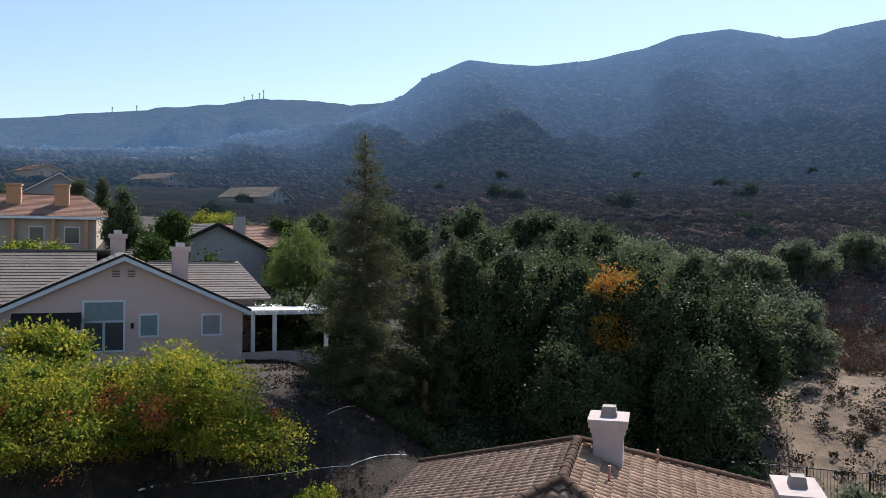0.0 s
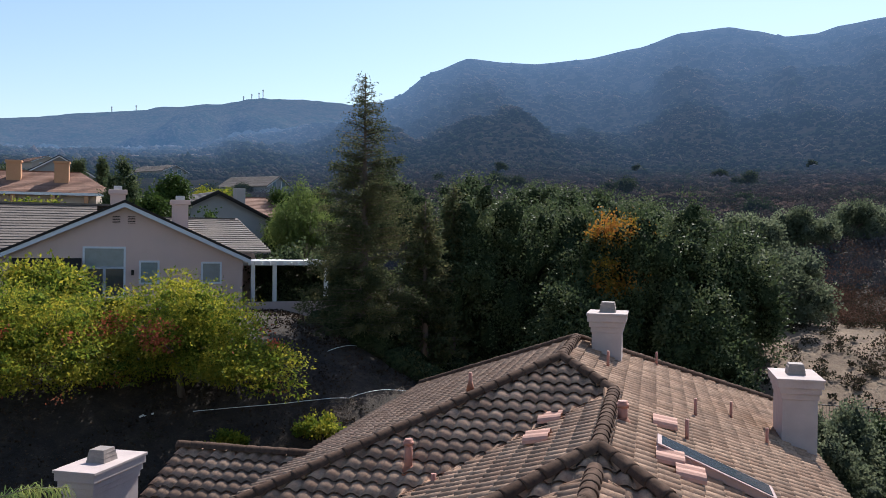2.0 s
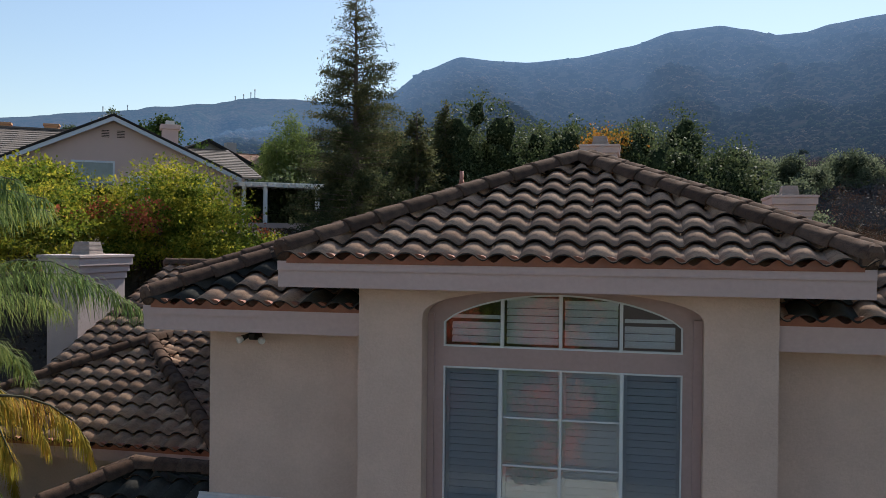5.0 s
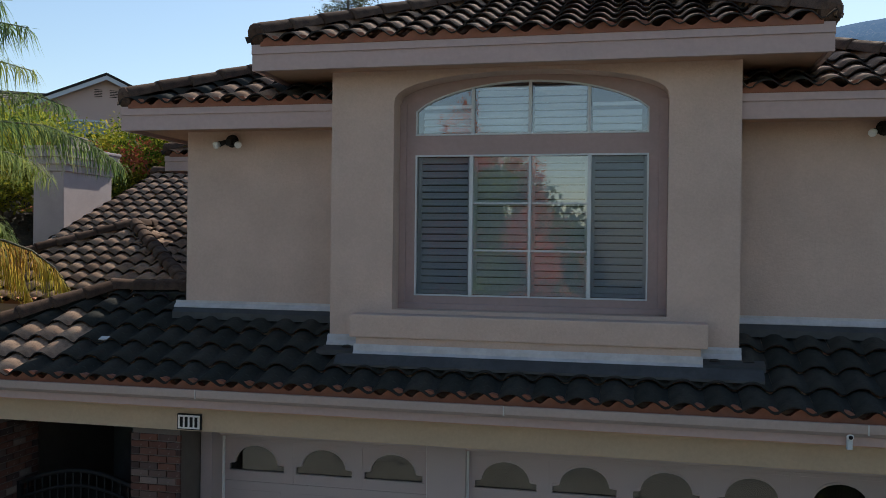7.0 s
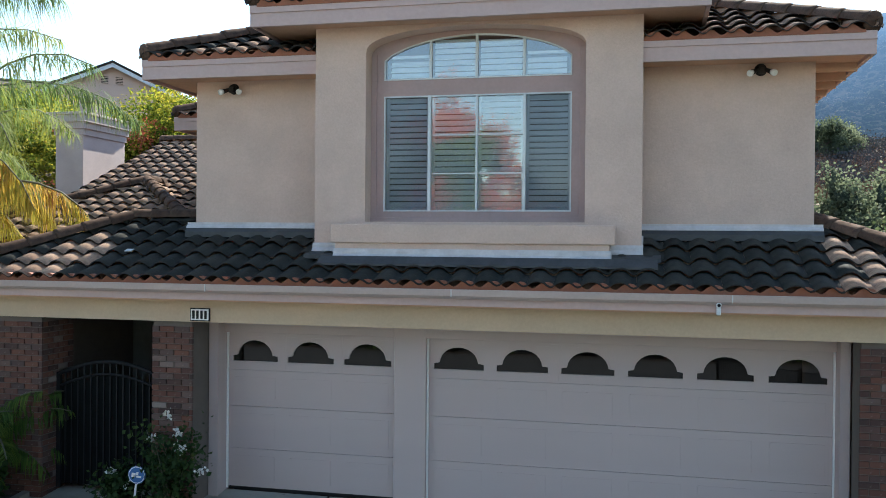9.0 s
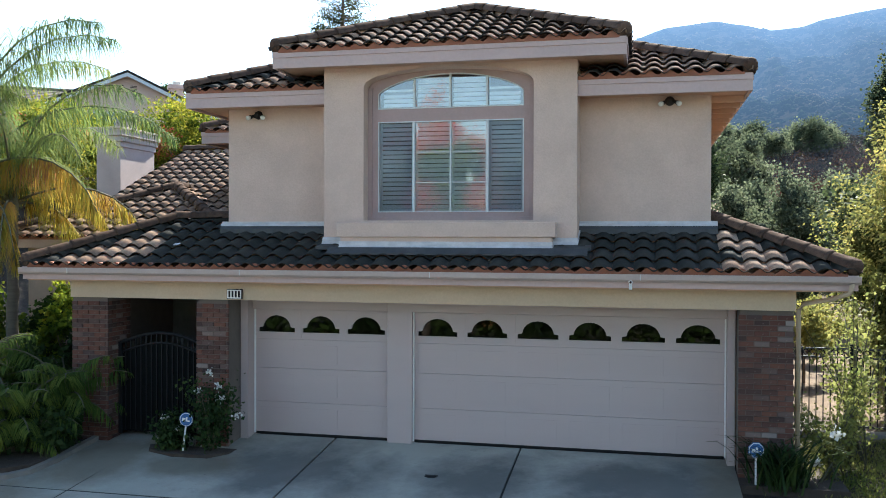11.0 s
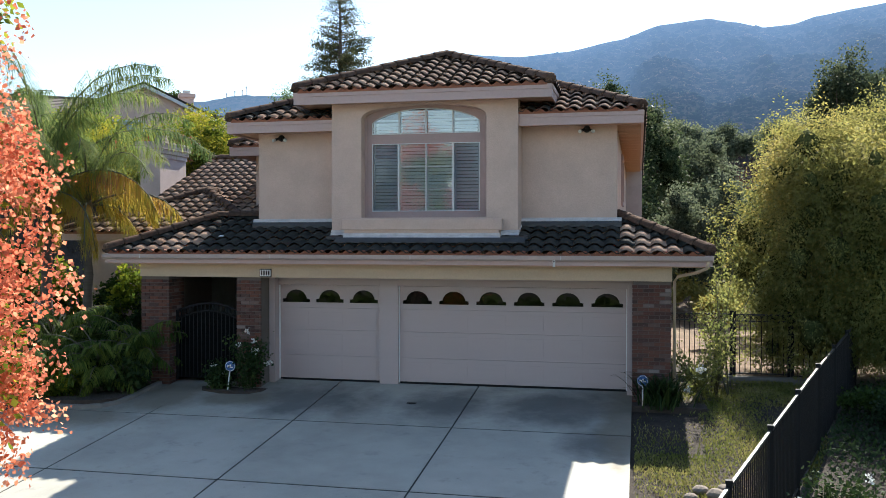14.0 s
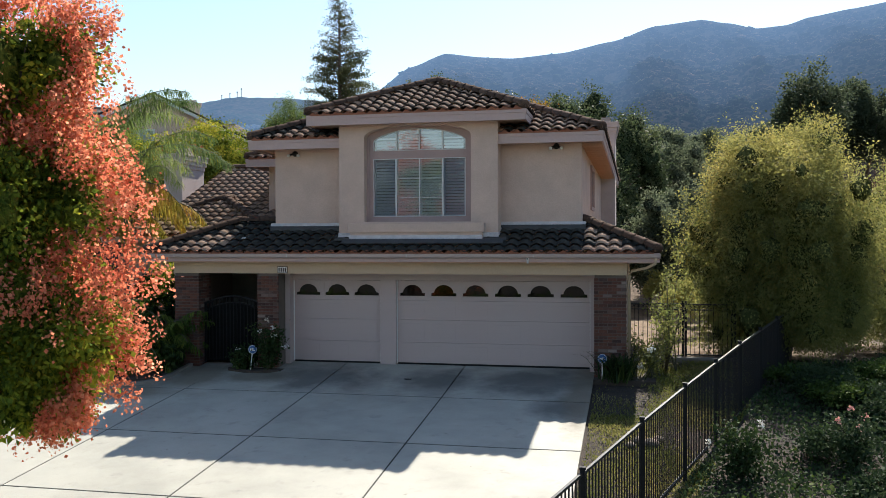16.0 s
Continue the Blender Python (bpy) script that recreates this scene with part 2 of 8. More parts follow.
def tube(bm, points, radii, sides=8, cap=True):
    rings = []
    pts = [Vector(p) for p in points]
    for i, p in enumerate(pts):
        d = (pts[min(i + 1, len(pts) - 1)] - pts[max(i - 1, 0)]).normalized()
        ref = Vector((0, 0, 1)) if abs(d.z) < 0.9 else Vector((1, 0, 0))
        u = d.cross(ref).normalized()
        w = d.cross(u)
        r = radii[i] if isinstance(radii, (list, tuple)) else radii
        rings.append([bm.verts.new(p + r * (math.cos(6.28319 * k / sides) * u + math.sin(6.28319 * k / sides) * w)) for k in range(sides)])
    for a, b in zip(rings, rings[1:]):
        for k in range(sides):
            bm.faces.new((a[k], a[(k + 1) % sides], b[(k + 1) % sides], b[k])).smooth = True
    if cap:
        bm.faces.new(rings[0][::-1])
        bm.faces.new(rings[-1])
    return rings


def thing(name, label, category, group="", at=None):
    ob = new(name)
    if at is not None:
        ob.matrix_basis = at
    return tagged(ob, label, category, group)


# ---- roofs ----
PITCH = 0.417
COURSE, WIDE = 0.37, 0.302
SLOPE = math.atan(PITCH)
S_CURVE = [(0.0, 0.010), (0.06, 0.027), (0.16, 0.052), (0.30, 0.070), (0.45, 0.074), (0.58, 0.065), (0.70, 0.040), (0.79, 0.016), (0.89, 0.002), (1.0, 0.010)]


def tile_piece(lo0, hi0, lo1, hi1, lift=0.05):
    """One tile in roof coordinates (along the eave, up the slope, off the slope), cut at lo and hi at its lower and upper edge."""
    v, f = [], []
    n = len(S_CURVE)
    for row, (lo, hi, up, base) in enumerate(((lo0, hi0, 0.0, lift), (lo1, hi1, COURSE * 1.08, 0.0))):
        for s, h in S_CURVE:
            v.append((min(max(s * WIDE, lo), hi), up, base + h))
    for s, h in S_CURVE:
        v.append((min(max(s * WIDE, lo0), hi0), 0.0, lift + h - 0.014))
    for s, h in S_CURVE:
        v.append((min(max(s * WIDE, lo0), hi0), 0.10, lift + h - 0.026))
    for i in range(n - 1):
        f.append((i, i + 1, n + i + 1, n + i))
        f.append((2 * n + i, 2 * n + i + 1, i + 1, i))
        f.append((3 * n + i, 3 * n + i + 1, 2 * n + i + 1, 2 * n + i))
    return v, f


TILE_MESHES = {}


def whole_tile(top):
    if top.name not in TILE_MESHES:
        v, f = tile_piece(-1, 9, -1, 9)
        me = bpy.data.meshes.new("tile")
        me.from_pydata(v, [], f)
        me.polygons.foreach_set("use_smooth", [i % 3 == 0 for i in range(len(f))])
        # lips and undersides: shade under each course put in as near-black
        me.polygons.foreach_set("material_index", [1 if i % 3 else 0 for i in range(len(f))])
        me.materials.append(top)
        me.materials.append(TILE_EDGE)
        TILE_MESHES[top.name] = me
    return TILE_MESHES[top.name]


def slope(parent, eave, along, span, outline, singly=False, label="", lichen_shade=None):
    """A roof slope. eave: a corner on the eave; along: unit vector of the eave; outline: (along, run) corners in plan."""
    along = Vector(along)
    inward = Vector((-along.y, along.x, 0))
    up = (inward * math.cos(SLOPE) + Vector((0, 0, 1)) * math.sin(SLOPE))
    off = along.cross(up)
    to = Matrix.Translation(eave) @ Matrix((along, up, off)).transposed().to_4x4()
    stretch = 1 / math.cos(SLOPE)
    shape = [(a, r * stretch) for a, r in outline]
    # deck
    deck = [to @ Vector((a, u, -0.012)) for a, u in shape]
    low = [p - Vector((0, 0, 0.05)) for p in deck]
    k = len(deck)
    raw("roof_deck", deck + low, [tuple(range(k)), tuple(range(2 * k - 1, k - 1, -1))] + [(i, i + k, (i + 1) % k + k, (i + 1) % k) for i in range(k)], SOFFIT, parent)

    def bounds(u):
        xs = []
        for (a0, u0), (a1, u1) in zip(shape, shape[1:] + shape[:1]):
            if abs(u1 - u0) > 1e-6 and min(u0, u1) - 1e-6 <= u <= max(u0, u1) + 1e-6:
                xs.append(a0 + (a1 - a0) * (u - u0) / (u1 - u0))
        return (min(xs), max(xs)) if len(xs) > 1 else None
    top = max(u for a, u in shape)
    rest_v, rest_f = [], []
    course, u = 0, -0.04
    while u < top - 0.05:
        b0, b1 = bounds(max(u, 0.001)), bounds(min(u + COURSE, top - 0.001))
        if b0 and b1:
            i0, i1 = math.floor(min(b0[0], b1[0]) / WIDE), math.ceil(max(b0[1], b1[1]) / WIDE)
            for i in range(i0, i1):
                a = i * WIDE
                lo0, hi0, lo1, hi1 = b0[0] - a, b0[1] - a, b1[0] - a, b1[1] - a
                if (hi0 < 0.01 and hi1 < 0.01) or (lo0 > WIDE - 0.01 and lo1 > WIDE - 0.01):
                    continue
                jig = random.uniform(-0.006, 0.006)
                if singly and lo0 <= 0 and lo1 <= 0 and hi0 >= WIDE and hi1 >= WIDE:
                    # some tiles take the darker copy, with shade in its colour
                    old = lichen_shade is not None and random.random() < lichen_shade(a)
                    t = new("tile", whole_tile(SHADE_MOSSY if old else TILE))
                    t.parent = parent
                    t.matrix_basis = to @ Matrix.Translation((a, u + jig, random.uniform(0, 0.004))) @ Matrix.Rotation(random.uniform(-0.008, 0.008), 4, "Z")
                else:
                    v, f = tile_piece(lo0, hi0, lo1, hi1)
                    n = len(rest_v)
                    rest_v += [to @ Vector((a + p[0], min(u + jig + p[1], top + 0.05), p[2])) for p in v]
                    rest_f += [tuple(n + q for q in g) for g in f]
        course, u = course + 1, u + COURSE
    if rest_v:
        ob = raw("tiles", rest_v, rest_f, [SHADE_MOSSY if lichen_shade and lichen_shade(sum(a for a, u in shape) / len(shape)) > 0.5 else TILE, TILE_EDGE], parent, label, smooth=True)
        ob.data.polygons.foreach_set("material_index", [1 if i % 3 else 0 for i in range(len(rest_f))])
        ob.data.polygons.foreach_set("use_smooth", [i % 3 == 0 for i in range(len(rest_f))])
        ob["kind"] = "stuff"
    return to


CAPS = {}


def cap_mesh(length):
    """A tapered half-round ridge tile along x, its wide end at the origin."""
    key = round(length, 2)
    if key not in CAPS:
        v, f = [], []
        for x, r in ((0.0, 0.138), (0.05, 0.141), (length, 0.112)):
            for k in range(8):
                a = math.pi * k / 7
                v.append((x, -r * math.cos(a) * 1.02, r * math.sin(a) * 0.95 - 0.03))
        for k in range(8):
            a = math.pi * k / 7
            v.append((0.0, -0.118 * math.cos(a), 0.118 * math.sin(a) * 0.95 - 0.04))
        for j in (0, 8):
            f += [(j + k, j + 8 + k, j + 9 + k, j + k + 1) for k in range(7)]
        f += [(24 + k, k, k + 1, 25 + k) for k in range(7)]
        me = bpy.data.meshes.new("ridge_tile")
        me.from_pydata(v, [], f)
        me.polygons.foreach_set("use_smooth", [i < 14 for i in range(len(f))])
        me.materials.append(CAP)
        CAPS[key] = me
    return CAPS[key]


def caps(parent, low, high, closed=False):
    """Ridge tiles from a low end to a high end."""
    low, high = Vector(low), Vector(high)
    d = high - low
    n = max(1, round(d.length / 0.36))
    step = d.length / n
    x = d.normalized()
    y = Vector((0, 0, 1)).cross(x).normalized()
    z = x.cross(y)
    turn = Matrix((x, y, z)).transposed().to_4x4()
    for i in range(n):
        o = new("ridge_tile", cap_mesh(step + 0.06))
        o.parent = parent
        o.matrix_basis = Matrix.Translation(low + x * (i * step) + z * (0.10 + 0.012 * random.random())) @ turn @ Matrix.Rotation(random.uniform(-0.02, 0.02), 4, "Z") @ Matrix.Rotation(-0.035, 4, "Y")
    if closed:
        bm = bmesh.new()
        bmesh.ops.create_uvsphere(bm, u_segments=10, v_segments=6, radius=0.138)
        part("ridge_end", bm, CAP, parent, at=Matrix.Translation(low + z * 0.085) @ turn @ Matrix.Diagonal((0.6, 1, 0.95, 1)))


# ---- the house ----
house = thing("house", "two-storey stucco house with brown clay-tile hip roofs", "house")

# upper storey: outer walls with the bay in front
AX0, AX1, AY = -3.36, 4.66, 0.17
Z_A, Z_BAY, Z_D = 5.74, 6.26, 2.82


def upright(name, rows, label="", mat=None):
    for r in rows:
        part(name, boxes(r), mat or STUCCO, house, label)


upright("wall", [(AX0, -1.37, AY, AY + 0.2, 2.9, 5.56)], "peach-beige stucco upper wall")
upright("wall", [(2.65, AX1, AY, AY + 0.2, 2.9, 5.56)])
upright("wall", [(AX1 - 0.2, AX1, AY + 0.2, 20.0, 2.0, 5.56)])
upright("wall", [(AX0, AX0 + 0.2, AY + 0.2, 5.3, 2.9, 5.56)])
upright("wall", [(-5.75, AX0, 5.3, 5.5, 2.9, 5.56)])
upright("wall", [(-5.75, -5.55, 5.5, 20.0, 2.9, 5.56)])
upright("wall", [(-5.75, AX1, 20.0, 20.2, -0.5, 5.56)])

# bay with its arched opening
BX0, BX1, BY = -1.39, 2.667, -0.43
OX0, OX1, OZ, SPRING, CROWN = -0.722, 2.005, 3.59, 5.70, 6.0
arch = [(OX0 + (OX1 - OX0) * (0.5 - 0.5 * math.cos(math.pi * i / 24)), SPRING + (CROWN - SPRING) * math.sin(math.pi * i / 24) ** 0.8) for i in range(25)]
bm = bmesh.new()
prism(bm, [(BX0, 3.05), (BX0, 6.06), (BX1, 6.06), (BX1, 3.05), (OX1, 3.05)] + arch[::-1] + [(OX0, 3.05)], "y", BY, BY + 0.26)
part("bay_front", bm, STUCCO, house, "stucco bay front with an arched recess")
upright("bay_apron", [(OX0, OX1, BY, BY + 0.26, 3.05, OZ)])
upright("bay_side", [(BX0, BX0 + 0.2, BY + 0.26, AY + 0.4, 3.0, 6.06)])
upright("bay_side", [(BX1 - 0.2, BX1, BY + 0.26, AY + 0.4, 3.0, 6.06)])
bm = bmesh.new()
box(bm, -1.09, 2.37, -0.70, BY, 3.325, 3.555, bevel=0.015)
box(bm, -1.03, 2.31, -0.665, BY, 3.10, 3.326, bevel=0.01)
part("sill_block", bm, STUCCO, house, "deep stucco sill block under the bay window")

# arched window, set back in the bay
WY = -0.17
window = new("window_bay")
window.parent = house
tagged(window, "arched white-framed window with grey plantation shutters")
WX0, WX1, WZ0, WZ1, LZ0, LZ1, LZC = -0.556, 1.822, 3.727, 5.19, 5.392, 5.645, 5.945
lun = [(WX0 + (WX1 - WX0) * i / 24, LZ1 + (LZC - LZ1) * (1 - (2 * i / 24 - 1) ** 2) ** 0.75) for i in range(25)]
bm = bmesh.new()
prism(bm, [(OX0 - 0.02, OZ - 0.02), (OX0 - 0.02, 6.05), (OX1 + 0.02, 6.05), (OX1 + 0.02, OZ - 0.02), (WX1, OZ - 0.02)] + lun[::-1] + [(WX0, OZ - 0.02)], "y", WY, WY + 0.08)
part("surround", bm, MAUVE, window, "mauve painted surround")
part("surround", boxes((WX0, WX1, WY, WY + 0.08, OZ - 0.02, WZ0)), MAUVE, window)
part("transom", boxes((WX0, WX1, WY, WY + 0.08, WZ1, LZ0)), MAUVE, window)
for r in ((OX0 - 0.0, WX0 - 0.095, WY - 0.03, WY, OZ, SPRING + 0.03), (WX1 + 0.095, OX1, WY - 0.03, WY, OZ, SPRING + 0.03), (OX0, OX1, WY - 0.045, WY, OZ, OZ + 0.06)):
    part("casing", boxes(r, bevel=0.006), MAUVE, window)
T = 0.017


def bar(bm, x0, x1, z0, z1, y0=WY - 0.012, y1=WY + 0.04):
    box(bm, x0, x1, y0, y1, z0, z1)


bm = bmesh.new()
for z in (WZ0, WZ1 - T):
    bar(bm, WX0, WX1, z, z + T)
for x in (WX0, WX1 - T):
    bar(bm, x, x + T, WZ0 + T, WZ1 - T)
part("window_frame", bm, VINYL, window, "white vinyl frame")
MULL = (0.04, 1.245)
for x in MULL:
    bm = bmesh.new()
    bar(bm, x - 0.018, x + 0.018, WZ0 + T, WZ1 - T, WY - 0.018)
    part("mullion", bm, VINYL, window)
bm = bmesh.new()
bar(bm, 0.635, 0.659, WZ0 + T, WZ1 - T)
part("mullion", bm, VINYL, window)
for z in (4.205, 4.69):
    bm = bmesh.new()
    bar(bm, MULL[0] + 0.022, MULL[1] - 0.022, z - 0.009, z + 0.009, WY - 0.004)
    part("glazing_bar", bm, VINYL, window)
bm = bmesh.new()
bar(bm, WX0, WX1, LZ0, LZ0 + T)
bar(bm, WX0, WX0 + T, LZ0 + T, LZ1)
bar(bm, WX1 - T, WX1, LZ0 + T, LZ1)
for i in range(24):
    (xa, za), (xb, zb) = lun[i], lun[i + 1]
    prism(bm, [(xa, za), (xb, zb), (xb, zb - T), (xa, za - T)], "y", WY - 0.012, WY + 0.04)
part("arch_frame", bm, VINYL, window, "white arched frame")
for x in (0.05, 0.64, 1.235):
    bm = bmesh.new()
    i = min(range(25), key=lambda k: abs(lun[k][0] - x))
    bar(bm, x - 0.016, x + 0.016, LZ0 + T, lun[i][1] - T)
    part("arch_mullion", bm, VINYL, window)
for a, b, mat in ((WX0, MULL[0], SCREENED), (MULL[0], MULL[1], GLASS), (MULL[1], WX1, SCREENED)):
    raw("pane", [(a, WY + 0.02, WZ0), (b, WY + 0.02, WZ0), (b, WY + 0.02, WZ1), (a, WY + 0.02, WZ1)], [(0, 1, 2, 3)], mat, window)
raw("arch_pane", [(x, WY + 0.02, z) for x, z in [(WX0, LZ0)] + lun + [(WX1, LZ0)]], [tuple(range(27))], GLASS, window)
# shutters behind the panes
SLATS = {}


def louvre(w, mat):
    key = (round(w, 2), mat.name)
    if key not in SLATS:
        bm = bmesh.new()
        prism(bm, [(-0.012, -0.034), (0.0, -0.036), (0.016, 0.0), (0.012, 0.034), (0.0, 0.036), (-0.004, 0.0)], "x", 0, w)
        SLATS[key] = mesh_of("slat", bm, mat)
    return SLATS[key]


for x0, x1, mat in ((WX0 + 0.05, MULL[0] - 0.05, SCREEN_SLAT), (MULL[0] + 0.05, 0.61, SLAT), (0.69, MULL[1] - 0.05, SLAT), (MULL[1] + 0.05, WX1 - 0.05, SCREEN_SLAT)):
    z = WZ0 + 0.09
    while z < WZ1 - 0.02:
        s = new("slat", louvre(x1 - x0, mat))
        s.parent = window
        s.matrix_basis = pose(x0, WY + 0.09, z, -24 + random.uniform(-2, 2))
        z += 0.0735
    bm = bmesh.new()
    for a, b in ((x0 - 0.04, x0), (x1, x1 + 0.04)):
        box(bm, a, b, WY + 0.07, WY + 0.11, WZ0 + 0.02, WZ1 - 0.02)
    box(bm, x0, x1, WY + 0.07, WY + 0.11, WZ0 + 0.02, WZ0 + 0.055)
    part("shutter_frame", bm, mat, window)
for x0, x1 in ((WX0 + 0.07, 0.02), (0.085, 0.61), (0.675, 1.205), (1.265, WX1 - 0.07)):
    mid = (x0 + x1) / 2
    topz = min(z for x, z in lun if x0 - 0.03 <= x <= x1 + 0.03) - 0.05
    z = LZ0 + 0.07
    while z < topz:
        s = new("slat", louvre(x1 - x0, SLAT))
        s.parent = window
        s.matrix_basis = pose(x0, WY + 0.09, z, -24)
        z += 0.0735
    bm = bmesh.new()
    box(bm, x0, x1, WY + 0.07, WY + 0.11, topz + 0.01, topz + 0.045)
    part("shutter_frame", bm, SLAT, window)
bm = boxes((OX0 + 0.05, OX1 - 0.05, WY + 0.55, WY + 0.6, 3.4, 6.0))
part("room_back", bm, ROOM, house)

# ---- roofs of the house ----
roof = new("roof")
roof.parent = house
tagged(roof, "weathered brown S-shaped roof tiles")
BE0, BE1, BEY = -2.12, 3.40, -0.80
bc, bh = (BE0 + BE1) / 2, (BE1 - BE0) / 2
bay_back = (Z_BAY - Z_A) / PITCH - 0.36 + bh   # where the bay's ridge meets the upper slope
slope(roof, (BE0, BEY, Z_BAY), (1, 0, 0), 0, [(0, 0), (2 * bh, 0), (bh, bh)], singly=True)
ridge_run = bay_back - BEY
eave_run = (Z_BAY - Z_A) / PITCH - 0.36 - BEY
slope(roof, (BE1, BEY, Z_BAY), (0, 1, 0), 0, [(0, 0), (eave_run, 0), (ridge_run, bh), (bh, bh)])
slope(roof, (BE0, BEY + eave_run, Z_BAY), (0, -1, 0), 0, [(0, 0), (eave_run, 0), (eave_run - bh, bh), (eave_run - ridge_run, bh)])
zb = Z_BAY + PITCH * bh
caps(roof, (BE0 + 0.05, BEY + 0.05, Z_BAY + 0.02), (bc, BEY + bh, zb), True)
caps(roof, (BE1 - 0.05, BEY + 0.05, Z_BAY + 0.02), (bc, BEY + bh, zb), True)
caps(roof, (bc, BEY + bh, zb), (bc, bay_back, zb))
# upper hip and the wider hip behind it
E0, E1, EY = -3.88, 5.20, -0.36
ec, eh = (E0 + E1) / 2, (E1 - E0) / 2
F0, FY = -6.30, 4.72
fc, fh = (F0 + E1) / 2, (E1 - F0) / 2
za, zf = Z_A + PITCH * eh, Z_A + PITCH * fh
FB = 14.5  # back end of the high ridge
a_end = FY + eh                     # the upper ridge ends on the wide hip
n0, n1, nr = BX0 - E0, BX1 - E0, 1.25
# tiles beside the bay darkened for the shade under its eave
slope(roof, (E0, EY, Z_A), (1, 0, 0), 0, [(0, 0), (n0, 0), (n0, n0)], singly=True, lichen_shade=lambda a: (a - n0 + 1.0) / 0.3)
slope(roof, (E0, EY, Z_A), (1, 0, 0), 0, [(n1, 0), (2 * eh, 0), (n1, 2 * eh - n1)], singly=True, lichen_shade=lambda a: (n1 + 0.7 - a) / 0.3)
slope(roof, (E0, EY, Z_A), (1, 0, 0), 0, [(n0, nr), (n1, nr), (n1, 2 * eh - n1), (eh, eh), (n0, n0)])
slope(roof, (E1, EY, Z_A), (0, 1, 0), 0, [(0, 0), (FB + fh - EY, 0), (FB - EY, fh), (FY + fh - EY, fh), (a_end - EY, eh), (eh, eh)])
slope(roof, (E0, FY, Z_A), (0, -1, 0), 0, [(0, 0), (FY - EY, 0), (FY - EY - eh, eh), (-eh, eh)])
slope(roof, (F0, FY, Z_A), (1, 0, 0), 0, [(0, 0), (E0 - F0, 0), (E0 - F0 + eh, eh), (fh, fh)])
slope(roof, (F0, FB + fh, Z_A), (0, -1, 0), 0, [(0, 0), (FB + fh - FY, 0), (FB - FY, fh), (fh, fh)])
slope(roof, (E1, FB + fh, Z_A), (-1, 0, 0), 0, [(0, 0), (2 * fh, 0), (fh, fh)])
caps(roof, (E0 + 0.05, EY + 0.05, Z_A + 0.02), (ec, EY + eh, za), True)
caps(roof, (E1 - 0.05, EY + 0.05, Z_A + 0.02), (ec, EY + eh, za), True)
caps(roof, (ec, EY + eh, za), (ec, a_end, za), True)
caps(roof, (F0 + 0.05, FY + 0.05, Z_A + 0.02), (fc, FY + fh, zf), True)
caps(roof, (ec, a_end, za), (fc, FY + fh, zf))
caps(roof, (fc, FY + fh, zf), (fc, FB, zf), True)
caps(roof, (F0, FB + fh, Z_A), (fc, FB, zf))
caps(roof, (E1, FB + fh, Z_A), (fc, FB, zf))
# lower roof along the garage and the entry
D0, D1, DY = -6.44, 6.48, -1.13
dh = 1.84
# upper storey's shade, and lichen, painted by darker tiles between the hips
slope(roof, (D0, DY, Z_D), (1, 0, 0), 0, [(0, 0), (D1 - D0, 0), (D1 - D0 - 1.80, 1.80), (dh, dh)], singly=True, lichen_shade=lambda a: min(1.0, max(0.0, (a - 1.5) / 0.7, 0.0), (11.6 - a) / 0.7))
slope(roof, (D0, DY + 2 * dh, Z_D), (0, -1, 0), 0, [(0, 0), (2 * dh, 0), (dh, dh)])
slope(roof, (AX0 + 0.1, DY + 2 * dh, Z_D), (-1, 0, 0), 0, [(0, 0), (AX0 + 0.1 - D0, 0), (AX0 + 0.1 - D0 - dh, dh), (0, dh)])
slope(roof, (D1, DY, Z_D), (0, 1, 0), 0, [(0, 0), (9.5, 0), (9.5, 1.8), (1.8, 1.8)])
zd = Z_D + PITCH * dh
caps(roof, (D0 + 0.05, DY + 0.05, Z_D + 0.02), (D0 + dh, DY + dh, zd), True)
caps(roof, (D0, DY + 2 * dh, Z_D), (D0 + dh, DY + dh, zd))
caps(roof, (D0 + dh - 0.05, DY + dh, zd), (AX0, DY + dh, zd), True)
caps(roof, (D1 - 0.05, DY + 0.05, Z_D + 0.02), (D1 - 1.80, DY + 1.80, Z_D + PITCH * 1.8), True)
# single-storey wing: a long slope with a hipped front
CR, CZ, CX = 9.5, 5.80, -9.35   # ridge line, its height, gable end
CE = CR - (CZ - 3.22) / PITCH
slope(roof, (CX, CE + 0.1, 3.22 + PITCH * 0.1), (1, 0, 0), 0, [(0, 0), (5.6, 0), (5.6, CR - CE - 0.1), (0, CR - CE - 0.1)])
slope(roof, (-3.75, 2 * CR - CE, 3.22), (-1, 0, 0), 0, [(0, 0), (5.6, 0), (5.6, CR - CE), (0, CR - CE)])
caps(roof, (CX, CR, CZ), (-5.2, CR, CZ), True)
G0, G1, GY, GZ = -10.42, -4.62, 2.88, 3.28
gc, gh = (G0 + G1) / 2, (G1 - G0) / 2
slope(roof, (G0, GY, GZ), (1, 0, 0), 0, [(0, 0), (2 * gh, 0), (gh, gh)])
slope(roof, (G1, GY, GZ), (0, 1, 0), 0, [(0, 0), (gh + 0.8, 0), (gh + 0.8, gh), (gh, gh)])
slope(roof, (G0, GY + gh + 0.8, GZ), (0, -1, 0), 0, [(0, 0), (gh + 0.8, 0), (0.8, gh), (0, gh)])
zg = GZ + PITCH * gh
caps(roof, (G0 + 0.05, GY + 0.05, GZ + 0.02), (gc, GY + gh, zg), True)
caps(roof, (G1 - 0.05, GY + 0.05, GZ + 0.02), (gc, GY + gh, zg), True)
caps(roof, (gc, GY + gh, zg), (gc, GY + gh + 0.8, zg))


